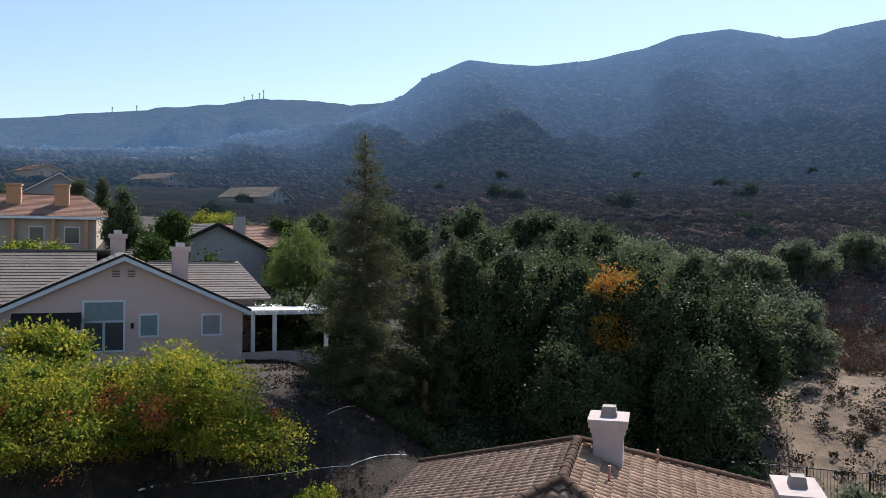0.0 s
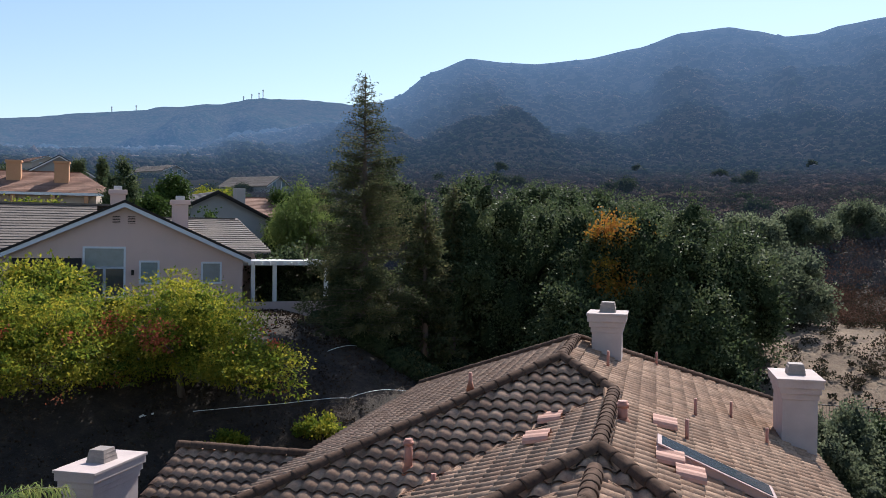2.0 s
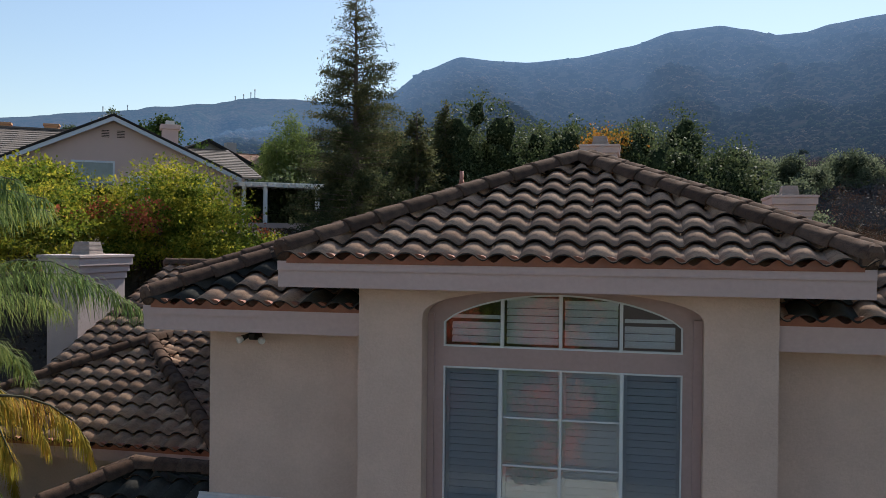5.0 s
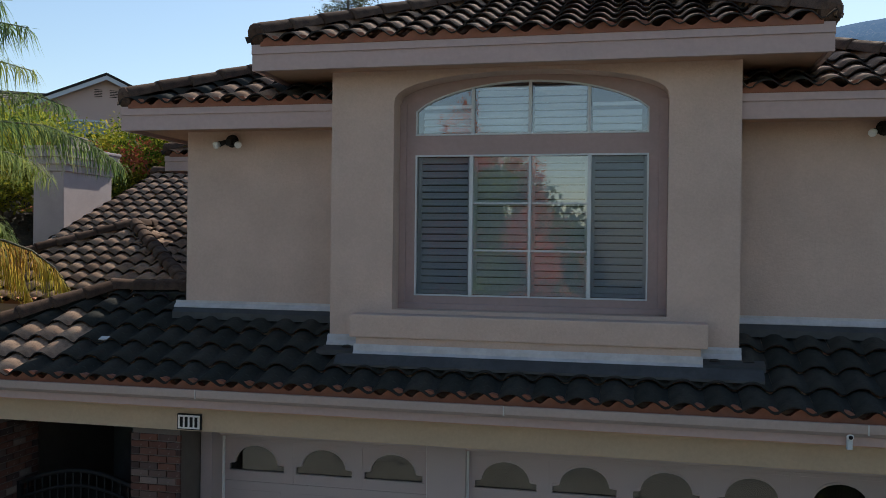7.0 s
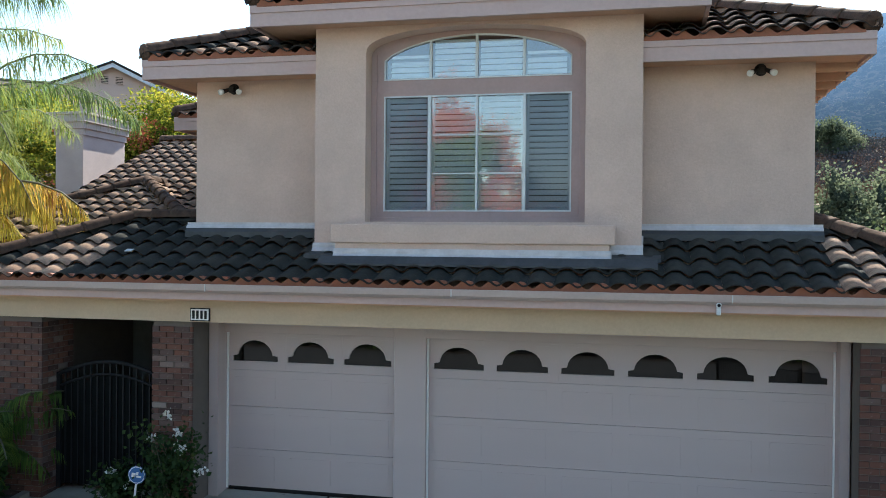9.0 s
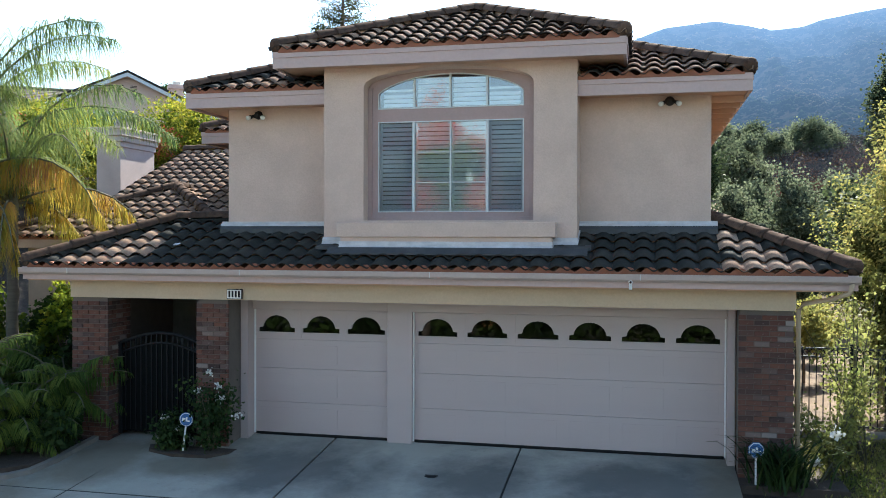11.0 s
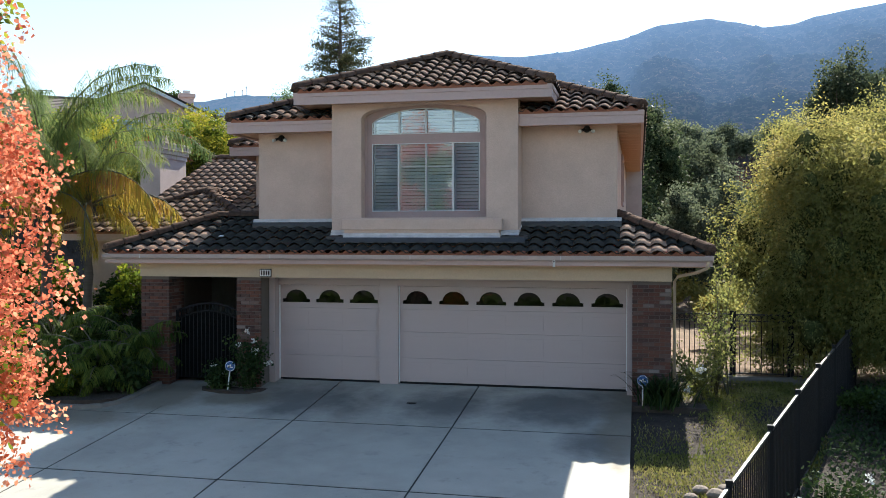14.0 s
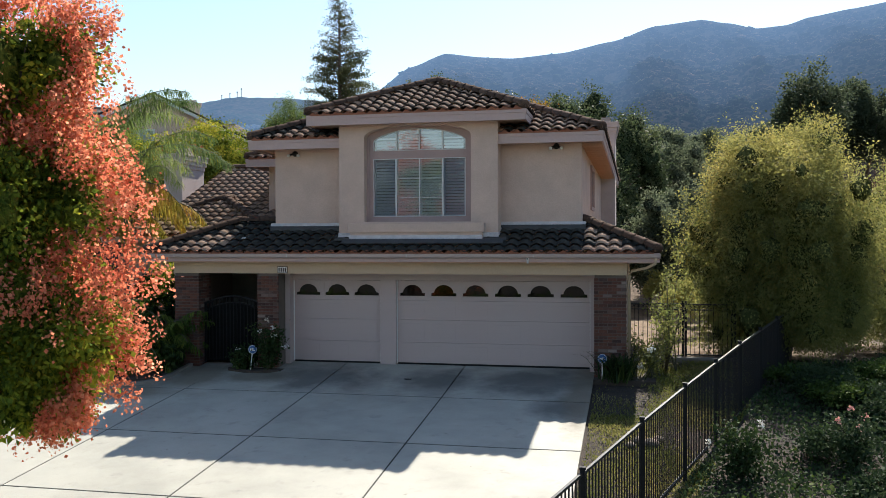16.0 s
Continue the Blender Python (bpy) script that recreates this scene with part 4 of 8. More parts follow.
def ground_material():
    """Dry tan earth in the clearings, dark leaf litter under the trees and on the banks, tree shade in its tone."""
    m, nt, b = nodes_of("dry ground")
    tan = ramp(nt, grain(nt, 0.9, 8, 0.7), [(0.3, (0.085, 0.054, 0.034)), (0.5, (0.155, 0.104, 0.065)), (0.72, (0.265, 0.187, 0.122))])
    tan = blend(nt, ramp(nt, grain(nt, 7, 6, 0.7), [(0.5, (0, 0, 0)), (0.7, (0.7, 0.7, 0.7))]), tan, (0.15, 0.115, 0.07))
    # tones taken darker to hold the shade of the trees
    litter_shade = ramp(nt, grain(nt, 1.3, 8, 0.75), [(0.35, (0.014, 0.010, 0.007)), (0.55, (0.034, 0.023, 0.015)), (0.72, (0.075, 0.050, 0.032))])
    litter_shade = blend(nt, ramp(nt, grain(nt, 9, 6, 0.7), [(0.58, (0, 0, 0)), (0.68, (0.6, 0.6, 0.6))]), litter_shade, (0.11, 0.075, 0.048))
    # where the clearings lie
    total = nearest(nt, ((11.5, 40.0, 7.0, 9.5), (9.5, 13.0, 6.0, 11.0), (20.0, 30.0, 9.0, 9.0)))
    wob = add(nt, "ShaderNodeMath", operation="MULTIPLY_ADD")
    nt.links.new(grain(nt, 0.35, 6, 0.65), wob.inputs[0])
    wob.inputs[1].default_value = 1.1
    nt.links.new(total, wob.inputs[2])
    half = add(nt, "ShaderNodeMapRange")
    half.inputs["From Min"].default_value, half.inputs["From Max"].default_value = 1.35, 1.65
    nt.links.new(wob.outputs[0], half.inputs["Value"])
    col = blend(nt, half.outputs[0], tan, litter_shade)
    nt.links.new(col, b.inputs["Base Color"])
    b.inputs["Roughness"].default_value = 0.95
    bumped(nt, b, grain(nt, 5, 8, 0.7), 0.8, 0.08)
    return m


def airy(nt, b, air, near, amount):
    """Haze before a far thing, put in as surface glow that grows with distance."""
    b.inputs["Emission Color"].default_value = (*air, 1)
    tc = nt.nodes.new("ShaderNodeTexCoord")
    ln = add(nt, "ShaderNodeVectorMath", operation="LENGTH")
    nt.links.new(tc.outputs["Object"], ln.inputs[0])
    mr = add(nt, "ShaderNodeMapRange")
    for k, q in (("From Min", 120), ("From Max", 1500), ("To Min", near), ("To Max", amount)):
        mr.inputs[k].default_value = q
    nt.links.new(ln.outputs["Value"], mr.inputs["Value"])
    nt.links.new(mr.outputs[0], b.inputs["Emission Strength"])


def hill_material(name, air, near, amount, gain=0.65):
    """Far backdrop of scrub, with the haze before it put in as a glow."""
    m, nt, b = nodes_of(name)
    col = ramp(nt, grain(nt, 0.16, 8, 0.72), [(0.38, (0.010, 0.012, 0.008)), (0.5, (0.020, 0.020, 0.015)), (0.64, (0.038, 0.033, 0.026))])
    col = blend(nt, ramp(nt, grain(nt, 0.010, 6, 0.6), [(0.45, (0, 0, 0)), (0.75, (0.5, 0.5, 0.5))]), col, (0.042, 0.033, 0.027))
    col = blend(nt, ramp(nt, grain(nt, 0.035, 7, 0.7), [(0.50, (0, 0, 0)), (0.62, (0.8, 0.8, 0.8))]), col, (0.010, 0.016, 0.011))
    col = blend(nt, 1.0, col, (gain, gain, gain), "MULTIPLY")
    # graded building plots on the lower slope
    wob = add(nt, "ShaderNodeMath", operation="MULTIPLY_ADD")
    nt.links.new(grain(nt, 0.05, 6, 0.7), wob.inputs[0])
    wob.inputs[1].default_value = 1.6
    nt.links.new(nearest(nt, ((-373, 655, 34, 9), (-430, 640, 38, 12), (-405, 700, 30, 10), (-520, 660, 36, 10), (-455, 735, 18, 9))), wob.inputs[2])
    plot = add(nt, "ShaderNodeMapRange")
    for k, q in (("From Min", 1.35), ("From Max", 1.75), ("To Min", 0.85), ("To Max", 0.0)):
        plot.inputs[k].default_value = q
    nt.links.new(wob.outputs[0], plot.inputs["Value"])
    col = blend(nt, plot.outputs[0], col, (0.20, 0.145, 0.105))
    nt.links.new(col, b.inputs["Base Color"])
    b.inputs["Roughness"].default_value = 1.0
    b.inputs["Specular IOR Level"].default_value = 0.0
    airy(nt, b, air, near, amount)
    bumped(nt, b, grain(nt, 0.45, 6, 0.75), 0.3, 0.8)
    return m


def scrub_material(name, tones, patch, near, amount):
    """Bushes far up the slopes: a tone for each bush, in broad patches, haze added as a glow."""
    m, nt, b = nodes_of(name)
    f = add(nt, "ShaderNodeMath", operation="MULTIPLY_ADD")
    ge = nt.nodes.new("ShaderNodeNewGeometry")
    nt.links.new(ge.outputs["Random Per Island"], f.inputs[0])
    f.inputs[1].default_value = 0.6
    p = add(nt, "ShaderNodeMath", operation="MULTIPLY_ADD")
    nt.links.new(grain(nt, patch, 5, 0.6), p.inputs[0])
    p.inputs[1].default_value, p.inputs[2].default_value = 2.2, -0.9
    nt.links.new(p.outputs[0], f.inputs[2])
    n = len(tones)
    col = ramp(nt, f.outputs[0], [(0.1 + 0.8 * i / (n - 1), c) for i, c in enumerate(tones)])
    col = blend(nt, 0.5, col, ramp(nt, grain(nt, 1.1, 4, 0.7), [(0.4, (0.35, 0.35, 0.35)), (0.6, (1.7, 1.7, 1.7))]), "MULTIPLY")
    nt.links.new(col, b.inputs["Base Color"])
    b.inputs["Roughness"].default_value, b.inputs["Specular IOR Level"].default_value = 1.0, 0.0
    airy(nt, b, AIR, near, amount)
    bumped(nt, b, grain(nt, 1.6, 4, 0.75), 1.0, 0.6)
    return m


# colour of the haze glow laid on far surfaces
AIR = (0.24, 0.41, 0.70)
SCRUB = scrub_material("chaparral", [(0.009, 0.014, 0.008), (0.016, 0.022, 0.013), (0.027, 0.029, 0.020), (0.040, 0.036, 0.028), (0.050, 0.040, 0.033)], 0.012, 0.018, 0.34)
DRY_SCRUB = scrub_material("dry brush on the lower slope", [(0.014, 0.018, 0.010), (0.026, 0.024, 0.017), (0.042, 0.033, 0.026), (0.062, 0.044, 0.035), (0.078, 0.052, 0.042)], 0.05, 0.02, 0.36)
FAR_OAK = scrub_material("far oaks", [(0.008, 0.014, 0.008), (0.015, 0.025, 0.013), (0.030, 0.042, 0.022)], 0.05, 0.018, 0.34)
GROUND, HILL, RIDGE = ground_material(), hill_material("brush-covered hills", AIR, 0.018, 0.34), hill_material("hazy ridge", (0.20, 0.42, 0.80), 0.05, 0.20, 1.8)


def grid_sheet(name, xs, ys, material, label, bump):
    v = [(x, y, height(x, y) + bump(x, y)) for y in ys for x in xs]
    n = len(xs)
    f = [(j * n + i, j * n + i + 1, (j + 1) * n + i + 1, (j + 1) * n + i) for j in range(len(ys) - 1) for i in range(n - 1)]
    ob = raw(name, v, f, material, None, label, smooth=True)
    ob["kind"] = "structure"
    return ob


def spaced(a, b, step, grow=0.0):
    out, x = [a], a
    while x < b:
        x = min(b, x + step)
        out.append(x)
        step *= 1 + grow
    return out


near_x = [-v for v in spaced(14, 120, 1.5, 0.1)[::-1]] + spaced(-13, 13, 0.8) + spaced(14, 120, 1.5, 0.1)
near_y = [-v for v in spaced(26, 160, 2, 0.15)[::-1]] + spaced(-25, 60, 0.9) + spaced(61, 130, 1.5, 0.06)
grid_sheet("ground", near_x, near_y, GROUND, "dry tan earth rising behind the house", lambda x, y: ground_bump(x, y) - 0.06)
# hills on a fan of rays
def fan(name, label, azs, rs, rise, material):
    v = []
    for r in rs:
        for az in azs:
            x, y = 1.4 + r * math.sin(radians(az)), -9.2 + r * math.cos(radians(az))
            v.append((x, y, rise(x, y, r, az)))
    n = len(azs)
    f = [(j * n + i, j * n + i + 1, (j + 1) * n + i + 1, (j + 1) * n + i) for j in range(len(rs) - 1) for i in range(n - 1)]
    tagged(raw(name, v, f, material, None, label, smooth=True), kind="structure")


def near_rise(x, y, r, az):
    scrub = noise.fractal(Vector((x, y, 7)) * 0.05, 0.6, 2.2, 4) * 0.5 * (1 - smooth(180, 300, r))
    return height(x, y) + scrub - 6 * (1 - smooth(118, 160, r))


def far_rise(x, y, r, az):
    top = 13.4 + 2900 * math.tan(radians(crest(az, FAR_CREST)))
    k = min(1.0, (r - 1300) / 1600)
    z = 20 + (top - 20) * k ** 1.3 if r <= 2900 else top - (r - 2900) * 0.5
    fold = noise.fractal(Vector((x, y, 5)) * 0.0016, 0.9, 2.1, 5) * 130 * smooth(1300, 1700, r) * (1 - smooth(1900, 2700, r))
    gully = max(-0.8, min(0.8, noise.fractal(Vector((az * 0.30, r * 0.0006, 4.2)), 1.0, 2.0, 3))) * 45 * smooth(1300, 1700, r) * (1 - smooth(1900, 2750, r))
    return z + fold + gully + noise.fractal(Vector((x, y, 2)) * 0.03, 0.7, 2.2, 4) * 4


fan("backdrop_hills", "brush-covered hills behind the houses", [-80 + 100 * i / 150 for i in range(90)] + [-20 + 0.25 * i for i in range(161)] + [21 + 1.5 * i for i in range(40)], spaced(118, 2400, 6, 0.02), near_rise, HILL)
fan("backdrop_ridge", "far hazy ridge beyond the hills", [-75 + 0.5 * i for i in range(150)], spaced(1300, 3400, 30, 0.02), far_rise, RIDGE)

# ---- driveway ----
CONCRETE = plain("concrete", (0.39, 0.385, 0.36), 0.75, vary=0.14, scale=0.7, fine=90, bump=0.25, dist=0.003, stain=(0.24, 0.235, 0.215))


def drive_material():
    """Concrete with old damp and oil stains, darkest along the garage doors."""
    m, nt, b = nodes_of("driveway concrete")
    col = ramp(nt, grain(nt, 0.5, 7, 0.65), [(0.3, (0.235, 0.23, 0.195)), (0.52, (0.35, 0.342, 0.29)), (0.72, (0.42, 0.405, 0.345))])
    col = blend(nt, 0.3, col, ramp(nt, grain(nt, 70, 4), [(0.3, (0.26, 0.252, 0.215)), (0.7, (0.43, 0.418, 0.36))]))
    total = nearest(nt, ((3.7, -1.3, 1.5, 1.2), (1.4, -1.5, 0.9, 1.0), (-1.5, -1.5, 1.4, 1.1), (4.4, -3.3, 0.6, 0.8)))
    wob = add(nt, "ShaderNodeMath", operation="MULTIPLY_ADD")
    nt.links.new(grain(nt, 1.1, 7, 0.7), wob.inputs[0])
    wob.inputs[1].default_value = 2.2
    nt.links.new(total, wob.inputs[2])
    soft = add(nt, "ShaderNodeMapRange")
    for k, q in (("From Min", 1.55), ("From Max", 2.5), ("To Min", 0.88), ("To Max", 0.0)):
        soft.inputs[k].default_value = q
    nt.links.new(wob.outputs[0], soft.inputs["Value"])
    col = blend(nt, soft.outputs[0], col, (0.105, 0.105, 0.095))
    spots = ramp(nt, grain(nt, 2.6, 6, 0.7), [(0.58, (0, 0, 0)), (0.72, (0.6, 0.6, 0.6))])
    col = blend(nt, spots, col, (0.20, 0.195, 0.175))
    drips = ramp(nt, grain(nt, 9, 3, 0.6), [(0.70, (0, 0, 0)), (0.76, (0.8, 0.8, 0.8))])
    col = blend(nt, drips, col, (0.12, 0.115, 0.10))
    # brown dirt washed out of the planting beds
    washed = add(nt, "ShaderNodeMath", operation="MULTIPLY_ADD")
    nt.links.new(grain(nt, 0.9, 6, 0.7), washed.inputs[0])
    washed.inputs[1].default_value = 2.0
    nt.links.new(nearest(nt, ((-4.7, -1.6, 0.9, 1.3), (-6.2, -3.2, 1.8, 0.7), (4.8, -2.2, 0.35, 2.6), (-3.2, -1.6, 0.9, 0.5))), washed.inputs[2])
    dirt = add(nt, "ShaderNodeMapRange")
    for k, q in (("From Min", 1.6), ("From Max", 2.4), ("To Min", 0.75), ("To Max", 0.0)):
        dirt.inputs[k].default_value = q
    nt.links.new(washed.outputs[0], dirt.inputs["Value"])
    col = blend(nt, dirt.outputs[0], col, (0.15, 0.125, 0.085))
    nt.links.new(col, b.inputs["Base Color"])
    nt.links.new(ramp(nt, grain(nt, 0.8, 5), [(0.35, (0.55, 0.55, 0.55)), (0.65, (0.85, 0.85, 0.85))]), b.inputs["Roughness"])
    bumped(nt, b, grain(nt, 90, 6, 0.65), 0.25, 0.003)
    return m


DRIVE = drive_material()
KERB = plain("weathered kerb", (0.20, 0.18, 0.155), 0.9, vary=0.2, scale=2, fine=60, bump=0.3, stain=(0.09, 0.08, 0.065))
JOINT = plain("joint filler", (0.035, 0.037, 0.032), 0.95, vary=0.5, scale=4)


def drive_z(y):
    return -0.05 + 0.095 * y


drive = tagged(new("driveway"), "pale grey concrete driveway with dark joints", kind="structure")
xs, ys = [-10.6, -7.45, -4.38, -1.32, 1.77, 5.0], [-24.5, -21.4, -18.3, -15.2, -12.1, -9.0, -5.95, -2.83, 0.0]
for xa, xb in zip(xs, xs[1:]):
    for ya, yb in zip(ys, ys[1:]):
        if xb <= -4.3 and yb > -2.8:
            continue
        if xb <= -7.4 and yb > -5.9:
            continue
        bm = bmesh.new()
        vs = box(bm, xa + 0.017, xb - 0.017, ya + 0.024, yb - 0.024, -0.15, 0.0)
        for q in vs:
            q.co.z += drive_z(q.co.y) + (0.05 if yb == 0.0 and q.co.y > -0.1 else 0.0) * 0.6
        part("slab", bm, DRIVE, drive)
edge = [(-6.9, -2.75), (-6.4, -2.80), (-5.92, -2.78), (-5.55, -2.62), (-5.34, -2.35), (-5.27, -1.79), (-5.30, -1.1), (-5.30, -0.45), (-5.1, 0.0)]
bm = bmesh.new()
made = prism(bm, edge + [(-3.5, 0.0), (-3.5, -0.5), (-4.36, -0.5), (-4.395, -2.815), (-6.9, -2.815)], "z", -0.15, 0.0)
for q in bm.verts:
    q.co.z += drive_z(q.co.y)
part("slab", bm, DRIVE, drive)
bm = bmesh.new()
for (xa, ya), (xb, yb) in zip([(-11, -2.5)] + edge, edge):
    d = Vector((xb - xa, yb - ya, 0)).normalized()
    n = Vector((-d.y, d.x, 0)) * 0.11
    prism(bm, [(xa, ya), (xb, yb), (xb + n.x, yb + n.y), (xa + n.x, ya + n.y)], "z", -0.2, 0.07)
for q in bm.verts:
    q.co.z += drive_z(q.co.y)
tagged(part("kerb", bm, KERB), "low concrete kerb round the planting bed", kind="structure")
tagged(part("porch_floor", boxes((-5.55, -3.2, 0.0, 5.0, -0.3, -0.06))  , CONCRETE), "plain concrete porch floor", kind="structure")
bm = bmesh.new()
vs = box(bm, xs[0], xs[-1] - 0.02, ys[0], -0.02, -0.2, -0.007)
for q in vs:
    q.co.z += drive_z(q.co.y)
part("joint_bed", bm, JOINT, drive)

# unseen street beyond the drive, added to darken reflections in the glass
ASPHALT = plain("asphalt", (0.055, 0.055, 0.057), 0.9, vary=0.2, scale=1.5, fine=80, bump=0.4)
bm = bmesh.new()
box(bm, -90, 90, -33.5, -25.2, -2.9, -2.42)
tagged(part("road", bm, ASPHALT), "unseen dark asphalt street added beyond the driveway", kind="structure")

# masts on the far ridge
for az, tall in ((-25.0, 30), (-25.25, 20), (-25.7, 18), (-26.2, 16), (-34.0, 22), (-32.6, 20)):
    x, y = 1.4 + 2895 * math.sin(radians(az)), -9.2 + 2895 * math.cos(radians(az))
    z = far_rise(x, y, 2895, az)
    mast = thing("mast", "thin pale mast on the far ridge", "mast", "masts on the ridge", pose(x, y, z - 9))
    part("pole", boxes((-1.2, 1.2, -1.2, 1.2, 0, tall)), WHITE, mast)
    part("dish", boxes((-2.2, 2.2, -1, 1, tall - 5, tall - 1)), WHITE, mast)
# hoses and a ladder on the bank
def hose(name, label, pts, r, lift=0.13):
    bm = bmesh.new()
    line = []
    for (xa, ya), (xb, yb) in zip(pts, pts[1:]):
        for k in range(8):
            x, y = xa + (xb - xa) * k / 8, ya + (yb - ya) * k / 8
            line.append((x, y, height(x, y) + ground_bump(x, y) + lift))
    tube(bm, line, r, 5)
    tagged(part(name, bm, WHITE), label, "hose", "hoses on the bank")


hose("garden_hose", "thin white hose lying along the bank", [(-15.3, 20.8), (-12.5, 22.6), (-10.3, 24.1), (-8.5, 27.4)], 0.013, 0.05)
hose("garden_hose", "thin white hose lying along the bank", [(-12.1, 26.4), (-11.5, 29.0)], 0.012, 0.05)
ladder = thing("ladder", "white ladder lying on the dark bank", "ladder", at=pose(-16.6, 19.9, height(-16.6, 19.9) + 0.1, -24, 0, 62))
for y in (-0.2, 0.2):
    part("rail", boxes((-0.02, 0.02, 0, 2.6, 0, 0.06)), WHITE, ladder, at=pose(y, 0, 0))
for k in range(7):
    part("rung", boxes((-0.2, 0.2, 0.2 + 0.35 * k, 0.24 + 0.35 * k, 0.01, 0.05)), WHITE, ladder)


# ---- plants ----
def leaf_mesh(name, pts, size, mats, aim=None, slim=0.45, droop=0.2, rng=None, which=None):
    """Many four-cornered leaves, each at a point, turned at random about a mean direction."""
    n = len(pts)
    d = rng.normal(size=(n, 3))
    if aim is not None:
        d = d * 0.75 + aim
    d[:, 2] -= droop
    d /= np.linalg.norm(d, axis=1)[:, None] + 1e-9
    side = np.cross(d, rng.normal(size=(n, 3)))
    side /= np.linalg.norm(side, axis=1)[:, None] + 1e-9
    s = size * rng.uniform(0.6, 1.35, n)[:, None]
    lift = np.cross(side, d) * s * 0.12
    v = np.stack([pts, pts + d * s * 0.45 + side * s * slim + lift, pts + d * s, pts + d * s * 0.45 - side * s * slim + lift], axis=1).reshape(-1, 3)
    me = bpy.data.meshes.new(name)
    me.vertices.add(4 * n)
    me.vertices.foreach_set("co", v.astype(np.float32).ravel())
    me.loops.add(4 * n)
    me.loops.foreach_set("vertex_index", np.arange(4 * n, dtype=np.int32))
    me.polygons.add(n)
    me.polygons.foreach_set("loop_start", np.arange(0, 4 * n, 4, dtype=np.int32))
    me.polygons.foreach_set("loop_total", np.full(n, 4, dtype=np.int32))
    for m in mats if isinstance(mats, (list, tuple)) else (mats,):
        me.materials.append(m)
    if which is not None:
        me.polygons.foreach_set("material_index", which.astype(np.int32))
    me.update(calc_edges=True)
    return me


def crown_points(rng, centre, radii, blobs, twigs, leaves, spread, fill=0.55, low=-0.7, flat=1.0, lobes=None, skirt=0):
    """Leaf points in clumps on the skins of overlapping lobes; returns points and outward directions."""
    c, R = np.array(centre, float), np.array(radii, float)
    pts, outs = [], []
    for i in range(blobs):
        u = rng.normal(size=3)
        u /= np.linalg.norm(u)
        if u[2] < low:
            u[2] = -u[2] * 0.5
        k = fill + (0.92 - fill) * rng.random()
        bc = c + u * R * k * rng.uniform(0.65, 1.05)
        if i < skirt:
            a = rng.random() * 6.28319
            u = np.array([math.cos(a), math.sin(a), -0.3])
            bc = c + R * np.array([u[0] * rng.uniform(0.5, 0.82), u[1] * rng.uniform(0.5, 0.82), -rng.uniform(0.3, 0.85)])
        br = R * rng.uniform(0.17, 0.36) * np.array([1.0, 1.0, flat])
        if lobes is not None:
            lobes.append((bc, br))
        t = rng.normal(size=(twigs, 3))
        t /= np.linalg.norm(t, axis=1)[:, None]
        p = bc + t * br * rng.uniform(0.55, 1.08, (twigs, 1))
        q = np.repeat(p, leaves, axis=0) + rng.normal(size=(twigs * leaves, 3)) * spread
        pts.append(q)
        outs.append(np.repeat(t * 0.6 + u * 0.4, leaves, axis=0))
    return np.concatenate(pts), np.concatenate(outs)


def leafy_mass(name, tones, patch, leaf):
    """Filler for the inside of a crown or bush: leaf-sized flecks and relief, its shade put into darker tones."""
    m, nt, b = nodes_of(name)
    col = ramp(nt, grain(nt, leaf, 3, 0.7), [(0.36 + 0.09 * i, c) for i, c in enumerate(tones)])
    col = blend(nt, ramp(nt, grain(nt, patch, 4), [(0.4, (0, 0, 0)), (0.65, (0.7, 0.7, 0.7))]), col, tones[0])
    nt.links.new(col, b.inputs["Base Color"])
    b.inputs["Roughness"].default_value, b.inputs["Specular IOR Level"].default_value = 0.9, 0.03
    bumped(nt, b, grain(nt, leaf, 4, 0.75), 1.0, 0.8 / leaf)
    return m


def unit_lump(level):
    bm = bmesh.new()
    bmesh.ops.create_icosphere(bm, subdivisions=level, radius=1.0)
    v, f = np.array([list(q.co) for q in bm.verts]), np.array([[q.index for q in g.verts] for g in bm.faces])
    bm.free()
    return v, f


LUMPS = {1: unit_lump(1), 2: unit_lump(2)}


def lump_mesh(name, centres, radii, mat, rng, level=2, rough=0.25):
    """Uneven rounded masses, one at each centre, in one mesh."""
    v0, f0 = LUMPS[level]
    c, r = np.array(centres, float), np.array(radii, float)
    n, k = len(c), len(v0)
    v = c[:, None, :] + v0[None] * r[:, None, :] * (1 + rng.normal(size=(n, k, 1)) * rough)
    f = (f0[None] + (np.arange(n) * k)[:, None, None]).reshape(-1)
    me = bpy.data.meshes.new(name)
    me.vertices.add(n * k)
    me.vertices.foreach_set("co", v.astype(np.float32).ravel())
    me.loops.add(len(f))
    me.loops.foreach_set("vertex_index", f.astype(np.int32))
    me.polygons.add(len(f) // 3)
    me.polygons.foreach_set("loop_start", np.arange(0, len(f), 3, dtype=np.int32))
    me.polygons.foreach_set("loop_total", np.full(len(f) // 3, 3, dtype=np.int32))
    me.polygons.foreach_set("use_smooth", np.ones(len(f) // 3, dtype=bool))
    me.materials.append(mat)
    me.update(calc_edges=True)
    return me


